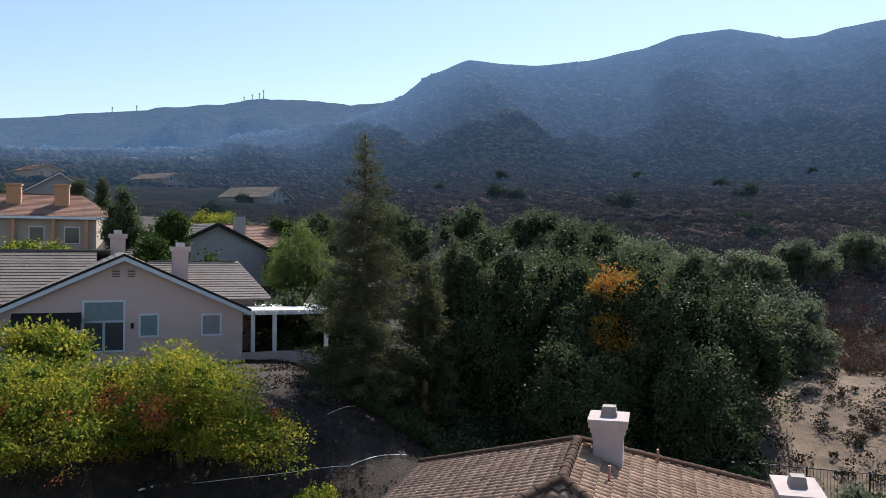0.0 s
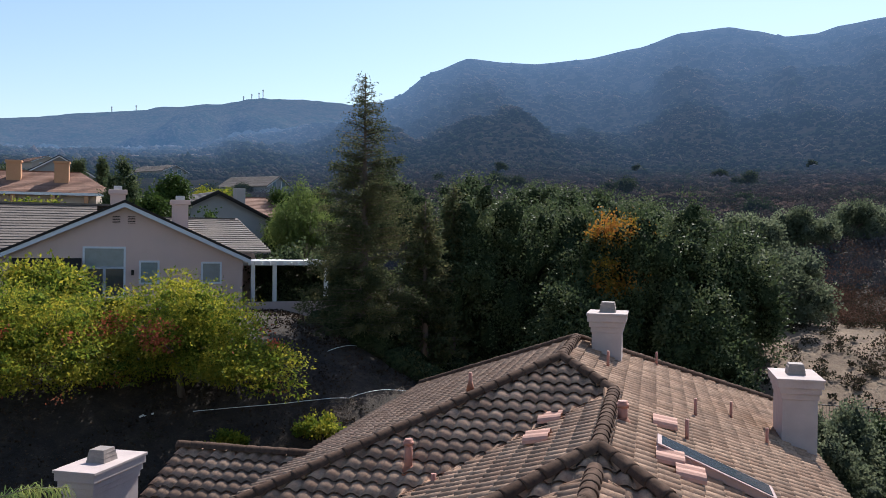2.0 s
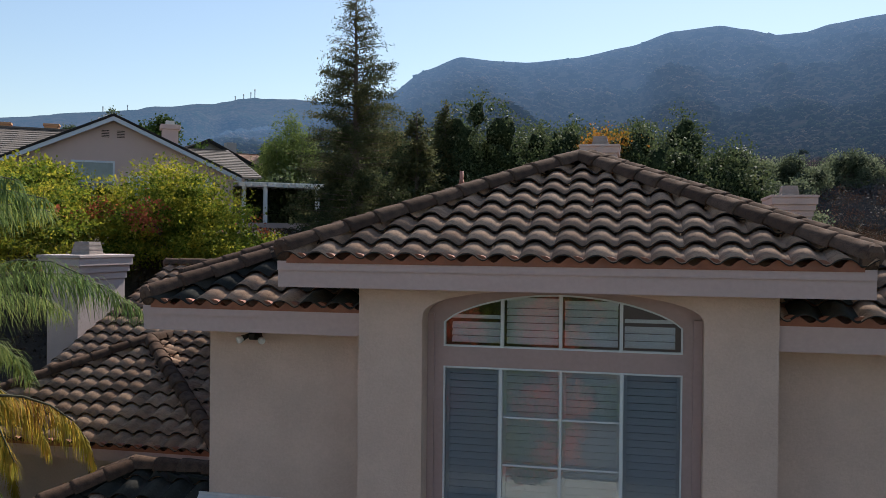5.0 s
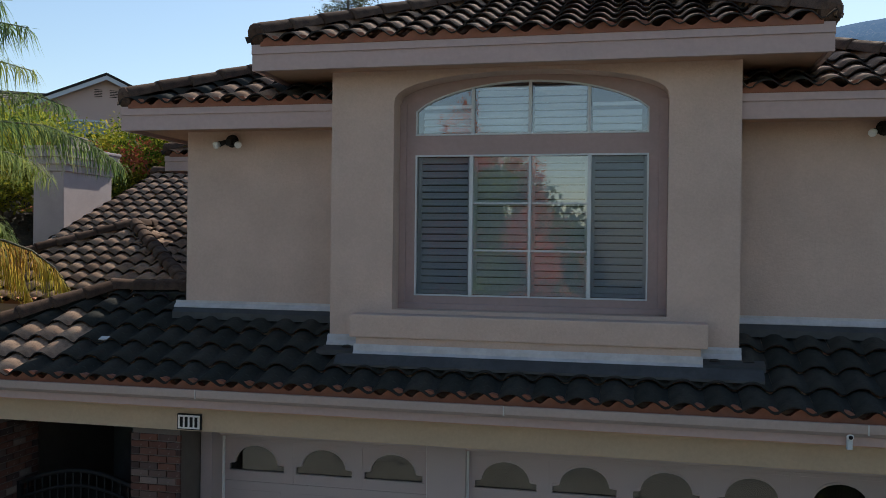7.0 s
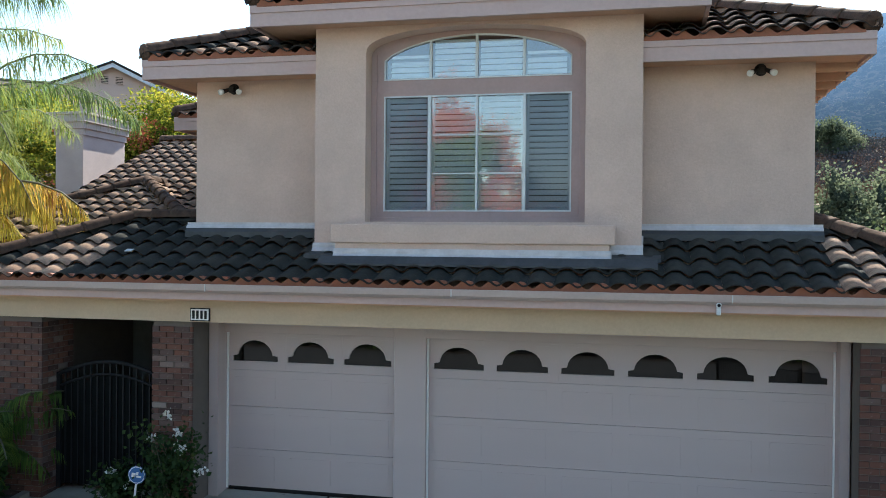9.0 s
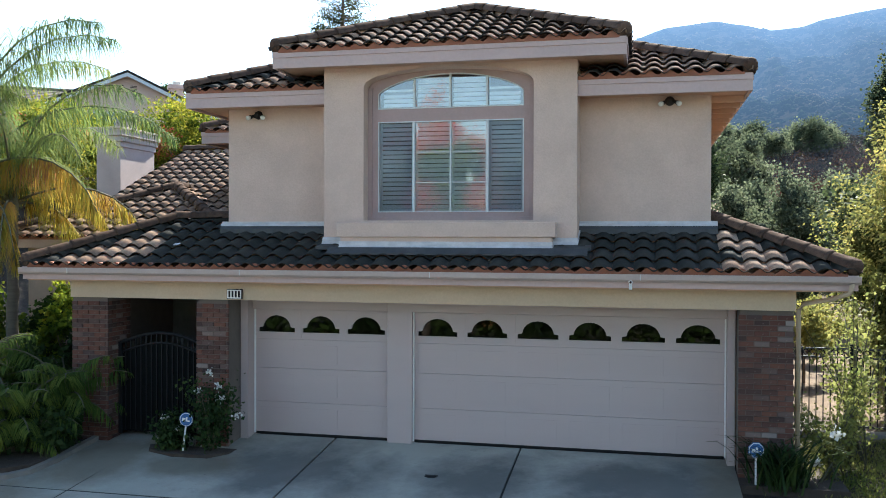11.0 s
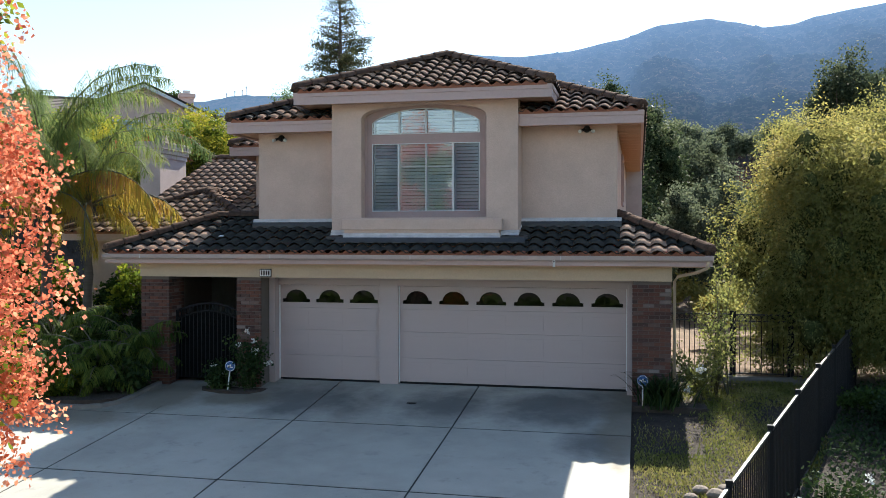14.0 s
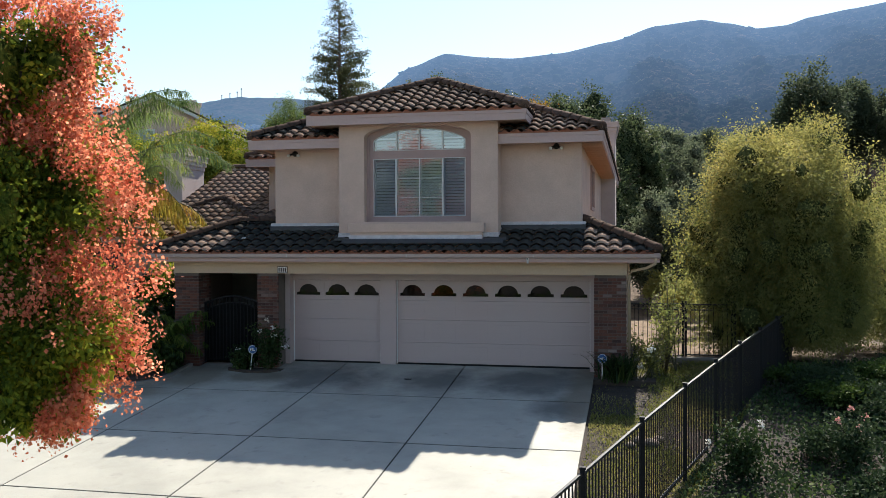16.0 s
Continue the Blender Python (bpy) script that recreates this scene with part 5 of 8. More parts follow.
BARK = plain("bark", (0.12, 0.09, 0.07), 0.95, vary=0.3, scale=5, fine=30, bump=0.8, dist=0.02, streak=(1, 1, 0.2))
OAK = leaf_material("oak leaves", [(0.036, 0.055, 0.024), (0.064, 0.090, 0.038), (0.098, 0.125, 0.056), (0.14, 0.158, 0.074)], 0.45, 0.36, rough=0.55, gloss=0.14)
OAK_GOLD = leaf_material("oak leaves with gold", [(0.12, 0.11, 0.018), (0.26, 0.18, 0.028), (0.40, 0.19, 0.035), (0.46, 0.16, 0.035)], 0.45, 0.45)
GREY_OAK = leaf_material("grey-green leaves", [(0.075, 0.094, 0.055), (0.14, 0.165, 0.097), (0.23, 0.25, 0.155)], 0.4, 0.5, gloss=0.05)
GARDEN_OAK = leaf_material("loose grey-green leaves", [(0.040, 0.056, 0.032), (0.075, 0.096, 0.054), (0.13, 0.15, 0.085)], 0.5, 0.45, gloss=0.06)
PINE = leaf_material("conifer needles", [(0.045, 0.060, 0.028), (0.085, 0.098, 0.046), (0.16, 0.145, 0.066)], 0.5, 0.5, gloss=0.05)
LIME = leaf_material("yellow-green leaves", [(0.060, 0.105, 0.016), (0.15, 0.195, 0.024), (0.30, 0.29, 0.034), (0.48, 0.39, 0.046)], 0.8, 0.55, gloss=0.1)
RUST = leaf_material("red seed pods", [(0.34, 0.08, 0.04), (0.50, 0.16, 0.08)], 0.8, 0.4)
GREEN = leaf_material("bright green leaves", [(0.022, 0.046, 0.010), (0.050, 0.085, 0.018), (0.095, 0.14, 0.03)], 0.4, 0.3)
FAR_BRUSH = leaf_material("dry brush far up", [(0.016, 0.020, 0.013), (0.034, 0.029, 0.022), (0.062, 0.044, 0.036), (0.095, 0.058, 0.046)], 0.035, 0.2, gloss=0.02, far=True)
FAR_GREEN = leaf_material("green bushes far up", [(0.018, 0.028, 0.013), (0.034, 0.048, 0.022), (0.062, 0.078, 0.038)], 0.2, 0.3, gloss=0.04, far=True)
WILLOW = leaf_material("pale green weeping leaves", [(0.075, 0.115, 0.030), (0.13, 0.18, 0.046), (0.21, 0.25, 0.075)], 0.4, 0.5)
BRUSH = leaf_material("dry brush", [(0.026, 0.032, 0.018), (0.048, 0.045, 0.028), (0.078, 0.058, 0.040), (0.10, 0.060, 0.043)], 0.06, 0.2, gloss=0.02)
RUSSET = leaf_material("red-brown brush", [(0.040, 0.036, 0.022), (0.085, 0.052, 0.036), (0.13, 0.070, 0.050), (0.19, 0.10, 0.072)], 0.25, 0.2, gloss=0.02)
OLIVE_DARK = leaf_material("olive-green leaves", [(0.16, 0.19, 0.060), (0.235, 0.25, 0.078), (0.32, 0.31, 0.098)], 0.9, 0.6, rough=0.55, gloss=0.15)
OLIVE = leaf_material("olive-yellow leaves", [(0.20, 0.21, 0.064), (0.27, 0.262, 0.078), (0.34, 0.305, 0.092), (0.42, 0.345, 0.105)], 0.8, 0.6, rough=0.55, gloss=0.15)


# bank leaves taken darker to stand in for the shade there
IVY = leaf_material("bank leaves darkened for shade", [(0.018, 0.034, 0.015), (0.036, 0.060, 0.026), (0.064, 0.092, 0.038)], 0.8, 0.3, gloss=0.1)
# inner tones: darker copies of the leaves, for the shade within a crown
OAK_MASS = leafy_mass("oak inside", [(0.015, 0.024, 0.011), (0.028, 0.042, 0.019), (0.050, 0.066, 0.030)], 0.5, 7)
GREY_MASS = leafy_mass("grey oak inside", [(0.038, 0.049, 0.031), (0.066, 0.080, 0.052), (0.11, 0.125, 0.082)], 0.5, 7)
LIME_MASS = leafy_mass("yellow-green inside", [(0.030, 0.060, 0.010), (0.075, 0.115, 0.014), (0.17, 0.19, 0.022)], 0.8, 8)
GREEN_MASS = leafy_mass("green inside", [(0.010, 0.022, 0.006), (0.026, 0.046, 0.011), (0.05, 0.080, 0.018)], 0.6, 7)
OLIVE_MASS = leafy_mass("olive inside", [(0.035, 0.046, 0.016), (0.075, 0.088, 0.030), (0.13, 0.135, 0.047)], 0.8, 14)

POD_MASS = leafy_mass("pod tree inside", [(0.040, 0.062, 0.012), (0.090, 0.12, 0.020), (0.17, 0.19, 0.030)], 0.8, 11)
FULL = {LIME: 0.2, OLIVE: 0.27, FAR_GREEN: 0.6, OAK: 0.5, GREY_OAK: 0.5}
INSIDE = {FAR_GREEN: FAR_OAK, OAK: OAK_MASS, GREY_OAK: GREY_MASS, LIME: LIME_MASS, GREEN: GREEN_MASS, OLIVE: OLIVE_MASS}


def limbs(bm, base, top, r0, spread, count, rng, sides=8):
    """A tapered trunk that splits into limbs."""
    base, top = Vector(base), Vector(top)
    fork = base.lerp(top, 0.42)
    tube(bm, [base - Vector((0, 0, 0.2)), base.lerp(fork, 0.5) + Vector((rng.normal() * r0, rng.normal() * r0, 0)), fork], [r0 * 1.25, r0 * 0.95, r0 * 0.8], sides)
    for i in range(count):
        a = 6.28319 * (i + rng.random() * 0.6) / count
        end = top + Vector((math.cos(a) * spread * rng.uniform(0.5, 1), math.sin(a) * spread * rng.uniform(0.5, 1), rng.uniform(-0.35, 0.15) * (top.z - base.z)))
        mid = fork.lerp(end, 0.5) + Vector((math.cos(a), math.sin(a), 0.4)) * spread * 0.15
        tube(bm, [fork, mid, end], [r0 * 0.55, r0 * 0.34, r0 * 0.1], 6)
        for j in range(3):
            e2 = mid + Vector((rng.normal(), rng.normal(), 0.4 + rng.random())) * spread * 0.35
            tube(bm, [mid, mid.lerp(e2, 0.5) + Vector((0, 0, 0.1)), e2], [r0 * 0.22, r0 * 0.13, r0 * 0.04], 5)


def tree(name, label, x, y, crown_mid, radii, mats, seed, blobs=26, twigs=34, leaves=9, size=0.16, spread=0.14, trunk=0.16, low=-0.6, share=None, category="tree", group="", slim=0.4, droop=0.2, bark=None, count=5, flat=1.0, skirt=0, fill=0.55):
    rng = np.random.default_rng(seed)
    z0 = height(x, y)
    t = thing(name, label, category, group, pose(x, y, z0))
    bm = bmesh.new()
    limbs(bm, (0, 0, 0), (0, 0, crown_mid - z0 + radii[2] * 0.3), trunk, radii[0] * 0.6, count, rng)
    part("trunk", bm, bark or BARK, t)
    lobes = []
    pts, outs = crown_points(rng, (0, 0, crown_mid - z0), radii, blobs, twigs, leaves, spread, low=low, flat=flat, lobes=lobes, skirt=skirt, fill=fill)
    first = mats[0] if isinstance(mats, list) else mats
    # lumps darker than the leaves fill the crown, its inner shade painted in
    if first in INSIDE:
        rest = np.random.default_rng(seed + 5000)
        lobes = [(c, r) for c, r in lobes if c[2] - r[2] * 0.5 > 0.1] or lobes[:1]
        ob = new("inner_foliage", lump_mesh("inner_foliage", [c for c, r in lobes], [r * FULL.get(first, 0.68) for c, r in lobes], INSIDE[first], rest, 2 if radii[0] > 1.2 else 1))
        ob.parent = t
    keep = pts[:, 2] > 0.15
    pts, outs = pts[keep], outs[keep]
    which = None
    if share is not None:
        which = share(pts, rng)
    ob = new("crown", leaf_mesh("crown", pts, size, mats, outs, slim, droop, rng, which))
    ob.parent = t
    return t


def conifer(name, label, x, y, top, radius, seed, bare=0.25, mat=None, n=170, size=0.16, thick=1.0):
    """A spire with whorls of drooping boughs, thin towards the tip."""
    rng = np.random.default_rng(seed)
    z0 = height(x, y)
    h = top - z0
    t = thing(name, label, "tree", "", pose(x, y, z0))
    bm = bmesh.new()
    tube(bm, [(0, 0, -0.2), (0.05, 0, h * 0.4), (0, 0.03, h * 0.8), (0, 0, h)], [0.22, 0.15, 0.06, 0.015], 8)
    pts, outs = [], []
    for i in range(n):
        k = (i + rng.random()) / n
        z = h * (0.06 + 0.93 * k)
        reach = radius * (1 - k) ** 0.75 * rng.uniform(0.65, 1.1) + 0.12
        a = rng.random() * 6.28319
        d = np.array([math.cos(a), math.sin(a), 0])
        lift = 0.25 - 0.25 * (1 - k)
        tip = Vector((d[0] * reach, d[1] * reach, z + lift * reach))
        tube(bm, [(0, 0, z), (tip.x * 0.5, tip.y * 0.5, z + lift * reach * 0.7), tip], [0.022 + 0.02 * (1 - k), 0.014, 0.004], 4, cap=False)
        dens = thick if k < 1 - bare else thick * 0.4
        m = max(3, int(reach * 34 * dens))
        s = rng.uniform(0.18, 1.0, m)[:, None]
        p = np.array([0, 0, z]) + s * np.array([tip.x, tip.y, tip.z - z]) + rng.normal(size=(m, 3)) * np.array([0.13, 0.13, 0.09])
        pts.append(np.repeat(p, 3, axis=0) + rng.normal(size=(3 * m, 3)) * 0.05)
        outs.append(np.repeat(np.tile(d * 0.6, (m, 1)), 3, axis=0))
    part("trunk", bm, BARK, t)
    ob = new("crown", leaf_mesh("crown", np.concatenate(pts), size, mat or PINE, np.concatenate(outs), 0.2, 0.25, rng))
    ob.parent = t
    return t


# oaks in the dip behind the garden
OAKS = [(-7.0, 37.0, 9.3, (3.7, 3.4, 5.0), 11), (-4.0, 38.6, 9.4, (3.4, 3.2, 4.9), 12), (2.3, 37.2, 8.9, (3.9, 3.4, 4.5), 13), (5.1, 38.6, 7.8, (3.2, 3.0, 4.0), 14),
        (-9.6, 41.5, 9.6, (3.4, 3.2, 4.2), 15), (0.8, 43.5, 10.0, (3.5, 3.2, 4.0), 16), (-1.8, 33.2, 6.9, (2.6, 2.4, 3.2), 17), (3.6, 33.6, 6.3, (2.4, 2.3, 2.9), 18)]
for x, y, m, r, s in OAKS:
    tree("oak_tree", "dark green live oak in the dip behind the garden", x, y, m - 0.9, (r[0] * 1.1, r[1] * 1.1, r[2] + 0.9), OAK, s, blobs=52, twigs=60, leaves=9, size=0.135, spread=0.17, low=-0.9, group="oaks in the dip")
tree("golden_oak", "dark tree with patches of orange and gold leaves", -0.9, 36.0, 9.0, (3.1, 2.8, 4.1), [OAK, OAK_GOLD], 21, blobs=44, twigs=56, leaves=13, size=0.14, spread=0.16, low=-0.9,
     share=lambda p, rng: (np.sin(p[:, 0] * 1.5 + 1) + np.sin(p[:, 2] * 1.9 + p[:, 1]) + (p[:, 2] - 6.0) * 0.30 - np.abs(p[:, 0] - 0.3) * 0.15 + rng.normal(size=len(p)) * 0.45 > 0.3))
for x, y, m, r, s in [(8.2, 58.0, 10.9, (3.7, 3.2, 2.6), 31), (13.6, 70.0, 11.8, (3.6, 3.2, 2.4), 32), (4.2, 60.0, 11.0, (3.8, 3.4, 2.6), 33), (19.0, 74.0, 12.8, (3.2, 3.0, 2.4), 34), (0.6, 66.0, 11.8, (3.6, 3.2, 2.6), 35), (9.4, 47.5, 8.6, (2.9, 2.6, 3.0), 36)]:
    tree("grey_oak", "grey-green oak at the foot of the brush slope", x, y, m - 1.0, (r[0], r[1], r[2] + 1.0), GREY_OAK, s, blobs=40, twigs=50, leaves=11, size=0.16, spread=0.17, group="grey oaks", low=-0.9)
# conifer and its neighbours
conifer("conifer", "tall thin-topped conifer with brown-green boughs", -11.6, 29.6, 18.4, 3.3, 41, bare=0.33, n=300, size=0.11, thick=1.35)
for x, y, top, rad, s in [(-9.2, 31.6, 12.6, 2.1, 42), (-13.2, 33.2, 12.2, 2.2, 43), (-8.6, 35.0, 13.6, 1.9, 44)]:
    conifer("bushy_conifer", "broad dark conifer beside the tall one", x, y, top, rad, s, bare=0.05, n=140, size=0.19)


def lime_share(p, rng):
    return (np.sin(p[:, 0] * 2.1 + 0.7) + np.sin(p[:, 1] * 1.9) + np.sin(p[:, 2] * 2.3 + 2) + rng.normal(size=len(p)) * 0.3 > 1.95) * (np.hypot(p[:, 0], p[:, 1]) > 2.2)


tree("lime_tree", "spreading yellow-green tree with a few red pods", -16.1, 21.4, 6.3, (4.6, 3.4, 3.1), [LIME, RUST], 51, blobs=74, twigs=50, leaves=13, size=0.12, flat=0.75, spread=np.array([0.25, 0.25, 0.06]), trunk=0.13, low=-0.5, share=lime_share, group="yellow-green trees", slim=0.3)
tree("lime_tree", "spreading yellow-green tree with a few red pods", -21.2, 18.9, 6.1, (4.3, 3.6, 3.7), [LIME, RUST], 52, blobs=70, twigs=50, leaves=13, size=0.12, flat=0.75, spread=np.array([0.25, 0.25, 0.06]), trunk=0.13, low=-0.7, share=lime_share, group="yellow-green trees", slim=0.3)
tree("lime_tree", "spreading yellow-green tree with a few red pods", -23.5, 23.0, 8.2, (2.6, 2.4, 1.7), [LIME, RUST], 53, blobs=26, twigs=40, leaves=9, size=0.17, spread=0.15, trunk=0.12, share=lime_share, group="yellow-green trees", slim=0.3)
for x, y, m, r, s in [(-12.9, 13.2, 1.6, (0.8, 0.8, 0.8), 56), (-8.6, 24.6, 3.2, (1.4, 1.1, 0.9), 57), (-10.6, 21.8, 3.5, (1.05, 0.9, 0.8), 58), (-13.4, 20.0, 3.4, (0.6, 0.6, 0.5), 60), (-6.0, 25.5, 3.0, (0.9, 0.8, 0.6), 59)]:
    tree("garden_shrub", "rounded yellow-green shrub on the bank", x, y, m, r, LIME, s, blobs=14, twigs=26, leaves=7, size=0.11, spread=0.09, trunk=0.03, category="shrub", group="shrubs on the bank")
# trees between the houses uphill
tree("willow", "bright green weeping tree beside the pergola", -21.0, 45.0, 11.0, (2.9, 2.7, 3.4), WILLOW, 61, blobs=40, twigs=50, leaves=11, size=0.2, spread=np.array([0.16, 0.16, 0.3]), slim=0.13, droop=1.4)
for x, y, m, r, s, mat in [(-33.1, 49.5, 13.7, (1.3, 1.3, 2.3), 62, GREEN), (-45.2, 62.0, 14.6, (2.3, 2.1, 2.8), 63, OAK), (-30.2, 42.0, 12.2, (1.3, 1.2, 1.4), 64, GREEN), (-38.0, 38.8, 11.6, (2.2, 2.0, 1.7), 65, LIME),
                           (-35.8, 40.5, 11.7, (1.7, 1.5, 1.5), 66, LIME), (-38.9, 71.4, 13.8, (2.6, 2.4, 1.6), 67, OAK), (-34.0, 71.4, 13.6, (2.9, 2.6, 1.7), 68, GREEN), (-33.6, 79.2, 14.6, (3.0, 2.8, 1.7), 69, OAK),
                           (-14.0, 66.0, 13.6, (3.8, 3.4, 3.2), 70, OAK), (-68.8, 88.2, 18.6, (1.0, 1.0, 2.2), 71, OAK), (-66.6, 89.8, 18.6, (0.9, 0.9, 2.2), 72, OAK), (-26.1, 42.0, 10.4, (1.7, 1.5, 1.6), 73, GREEN),
                           (-10.0, 78.0, 14.5, (4.4, 3.6, 3.2), 74, OAK), (-4.5, 62.0, 13.0, (3.6, 3.2, 2.8), 75, OAK), (-45.5, 79.2, 15.0, (3.2, 2.8, 1.9), 76, LIME), (-75.2, 83.3, 17.4, (2.4, 2.2, 2.6), 77, OAK),
                           (-20.0, 38.4, 8.9, (2.3, 2.0, 2.0), 93, OAK), (-17.2, 40.4, 9.1, (2.4, 2.0, 2.2), 94, OAK), (-24.0, 72.0, 15.2, (3.4, 3.0, 2.6), 78, OAK), (-19.0, 62.0, 13.6, (3.0, 2.8, 2.4), 79, OAK), (-28.0, 60.0, 11.6, (2.4, 2.2, 2.2), 80, GREEN)]:
    tree("hillside_tree", "leafy tree between the houses uphill", x, y, m - 1.0, (r[0], r[1], r[2] + 1.0), mat, s, blobs=34, twigs=36, leaves=9, size=0.17, spread=0.2, group="hillside trees", low=-0.95)

# brush over the slopes
def brush(name, label, count, r0, r1, az0, az1, big, seed, mats, bite, twigs=16, fine=0.33, mass=None, level=2, tall=0.5, fade=0.0):
    rng = np.random.default_rng(seed)
    pts, outs, mid, rad = [], [], [], []
    made = 0
    while made < count:
        r = math.sqrt(rng.uniform(r0 * r0, r1 * r1)) if rng.random() < 0.4 else rng.uniform(r0, r1)
        if fade:
            r = r0 + (r1 - r0) * rng.random() ** fade
        az = radians(rng.uniform(az0, az1))
        x, y = 1.4 + r * math.sin(az), -9.2 + r * math.cos(az)
        if bite(x, y):
            continue
        made += 1
        s = big * min(1.9, max(1.0, r / 200)) * rng.uniform(0.5, 1.5) * (1.6 if rng.random() < 0.12 else 1.0)
        z = height(x, y)
        mid.append((x, y, z + (0.12 if tall < 0.6 else 0.5) * s))
        rad.append(np.array([0.8, 0.8, tall]) * s * rng.uniform(0.7, 1.25, 3))
        m = twigs
        d = rng.normal(size=(m, 3))
        d /= np.linalg.norm(d, axis=1)[:, None]
        d[:, 2] = np.abs(d[:, 2])
        p = np.array([x, y, z + 0.1 * s]) + d * s * np.array([0.8, 0.8, 0.6 if tall < 0.6 else 1.3]) * rng.uniform(0.5, 1, (m, 1))
        pts.append(np.repeat(p, 4, axis=0) + rng.normal(size=(4 * m, 3)) * s * 0.22)
        outs.append(np.repeat(d, 4, axis=0))
    if mass is not None:
        tagged(new(name + "_mass", lump_mesh(name + "_mass", mid, rad, mass, rng, level)), label, "shrubs", kind="stuff")
    if twigs < 2:
        return
    me = leaf_mesh(name, np.concatenate(pts), big * fine, mats, np.concatenate(outs), 0.4, 0.0, rng)
    return tagged(new(name, me), label, "shrubs", kind="stuff")


def clear_of_garden(x, y):
    s = (x + 21) * 0.57 + (y - 29) * -0.82
    return y < 46 and x < 8.5 or y < 34 or (s < 6 and s > -45 and x < -16 and y < 70) or (x < -14 and y < 60) or (5 < x < 12.5 + (y - 40) * 0.3 and y < 52 + (12 - x) * 0.5)


brush("brush", "grey-brown and green scrub on the slope behind", 1800, 46, 125, -24, 26, 0.85, 81, BRUSH, clear_of_garden, 17, 0.15)


def hill_scrub(name, label, count, r0, r1, az0, az1, wide, tall, seed, mat, level=1):
    """Rounded bushes over the far slopes, larger clumps farther off."""
    rng = np.random.default_rng(seed)
    mid, rad = [], []
    while len(mid) < count:
        r = r0 * (r1 / r0) ** rng.random()
        az = rng.uniform(az0, az1)
        x, y = 1.4 + r * math.sin(radians(az)), -9.2 + r * math.cos(radians(az))
        if y < 62 or (az < -17 and r < 240 and rng.random() < 0.75) or (-35.5 < az < -28 and 690 < r < 900 and rng.random() < 0.8):
            continue
        s = wide * max(1.0, r / 330) * rng.uniform(0.45, 1.25) * (1.5 if rng.random() < 0.1 else 1.0)
        mid.append((x, y, height(x, y) + 0.25 * tall * s))
        rad.append(np.array([s, s, s * tall]) * rng.uniform(0.7, 1.25, 3))
    tagged(new(name, lump_mesh(name, mid, rad, mat, rng, level, 0.3)), label, "shrubs", kind="stuff")


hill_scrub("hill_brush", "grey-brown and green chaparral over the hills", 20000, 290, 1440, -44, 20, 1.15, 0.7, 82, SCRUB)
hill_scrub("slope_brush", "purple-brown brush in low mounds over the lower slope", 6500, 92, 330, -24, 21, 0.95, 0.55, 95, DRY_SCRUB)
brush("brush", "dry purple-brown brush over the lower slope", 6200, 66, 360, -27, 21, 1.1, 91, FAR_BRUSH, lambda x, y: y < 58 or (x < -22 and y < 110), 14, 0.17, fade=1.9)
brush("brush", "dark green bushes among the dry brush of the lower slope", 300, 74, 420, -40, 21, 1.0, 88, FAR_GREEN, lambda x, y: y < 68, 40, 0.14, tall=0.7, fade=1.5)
rng = np.random.default_rng(92)
for i in range(24):
    r, az = 96 * (380 / 96) ** rng.random(), radians(rng.uniform(-30, 20))
    x, y = 1.4 + r * math.sin(az), -9.2 + r * math.cos(az)
    w = rng.uniform(1.0, 3.0) * (1.0 if r > 150 else 0.7)
    tree("slope_oak", "dark oak standing in the dry brush of the slope", x, y, height(x, y) + w * 0.5, (w * 1.15, w, w * 0.75), FAR_GREEN, 400 + i, blobs=16, twigs=30, leaves=9, size=0.24, spread=0.4, group="oaks on the slope", low=-0.9, count=4)
brush("brush", "brown scrub on the slope beside the clearing", 620, 40, 84, 8.5, 30, 0.85, 87, RUSSET, lambda x, y: x < 13.2 + (40 - y) * 0.12 + 3.0 * smooth(48, 40, y) or y < 34, 60, 0.11)
brush("tufts", "dry tufts on the tan clearing", 260, 36, 62, 5, 24, 0.35, 84, BRUSH, lambda x, y: y < 31 or x < 5)
brush("bank_cover", "low dry weeds and ivy over the shaded bank", 150, 24, 44, -36, 0, 0.42, 85, BRUSH, lambda x, y: y < 15.5 or (x < -14 and y > 24), 22, 0.13)
# fallen leaves on the bank
rng = np.random.default_rng(89)
n = 60000
gx, gy = rng.uniform(-27, 0, n), rng.uniform(13.5, 36, n)
keep = (np.sin(gx * 0.9 + gy * 0.5) + np.sin(gy * 1.1 + 2) + np.sin(gx * 2.1 - gy) + rng.normal(size=n) * 0.7 > -0.2) & ((gx < -10.5) | (gy > 21))
gx, gy = gx[keep], gy[keep]
gz = np.array([height(a, b) + ground_bump(a, b) - 0.06 for a, b in zip(gx, gy)])
LITTER = leaf_material("fallen leaves", [(0.020, 0.014, 0.009), (0.036, 0.023, 0.014), (0.058, 0.036, 0.022), (0.090, 0.058, 0.036)], 0.5, 0.1)
tagged(new("leaf_litter", leaf_mesh("leaf_litter", np.stack([gx, gy, gz], axis=1), 0.10, LITTER, np.tile(np.array([0.0, 0.0, 0.25]), (len(gx), 1)), 0.35, 0.0, rng)), "brown fallen leaves and twigs over the bank", "leaves", kind="stuff")
brush("undergrowth", "dark bushes filling the ground between the oaks", 230, 38, 54, -20, 9, 1.3, 86, OAK, lambda x, y: y < 29.5 or x > 5.5, 34, 0.12, OAK_MASS)


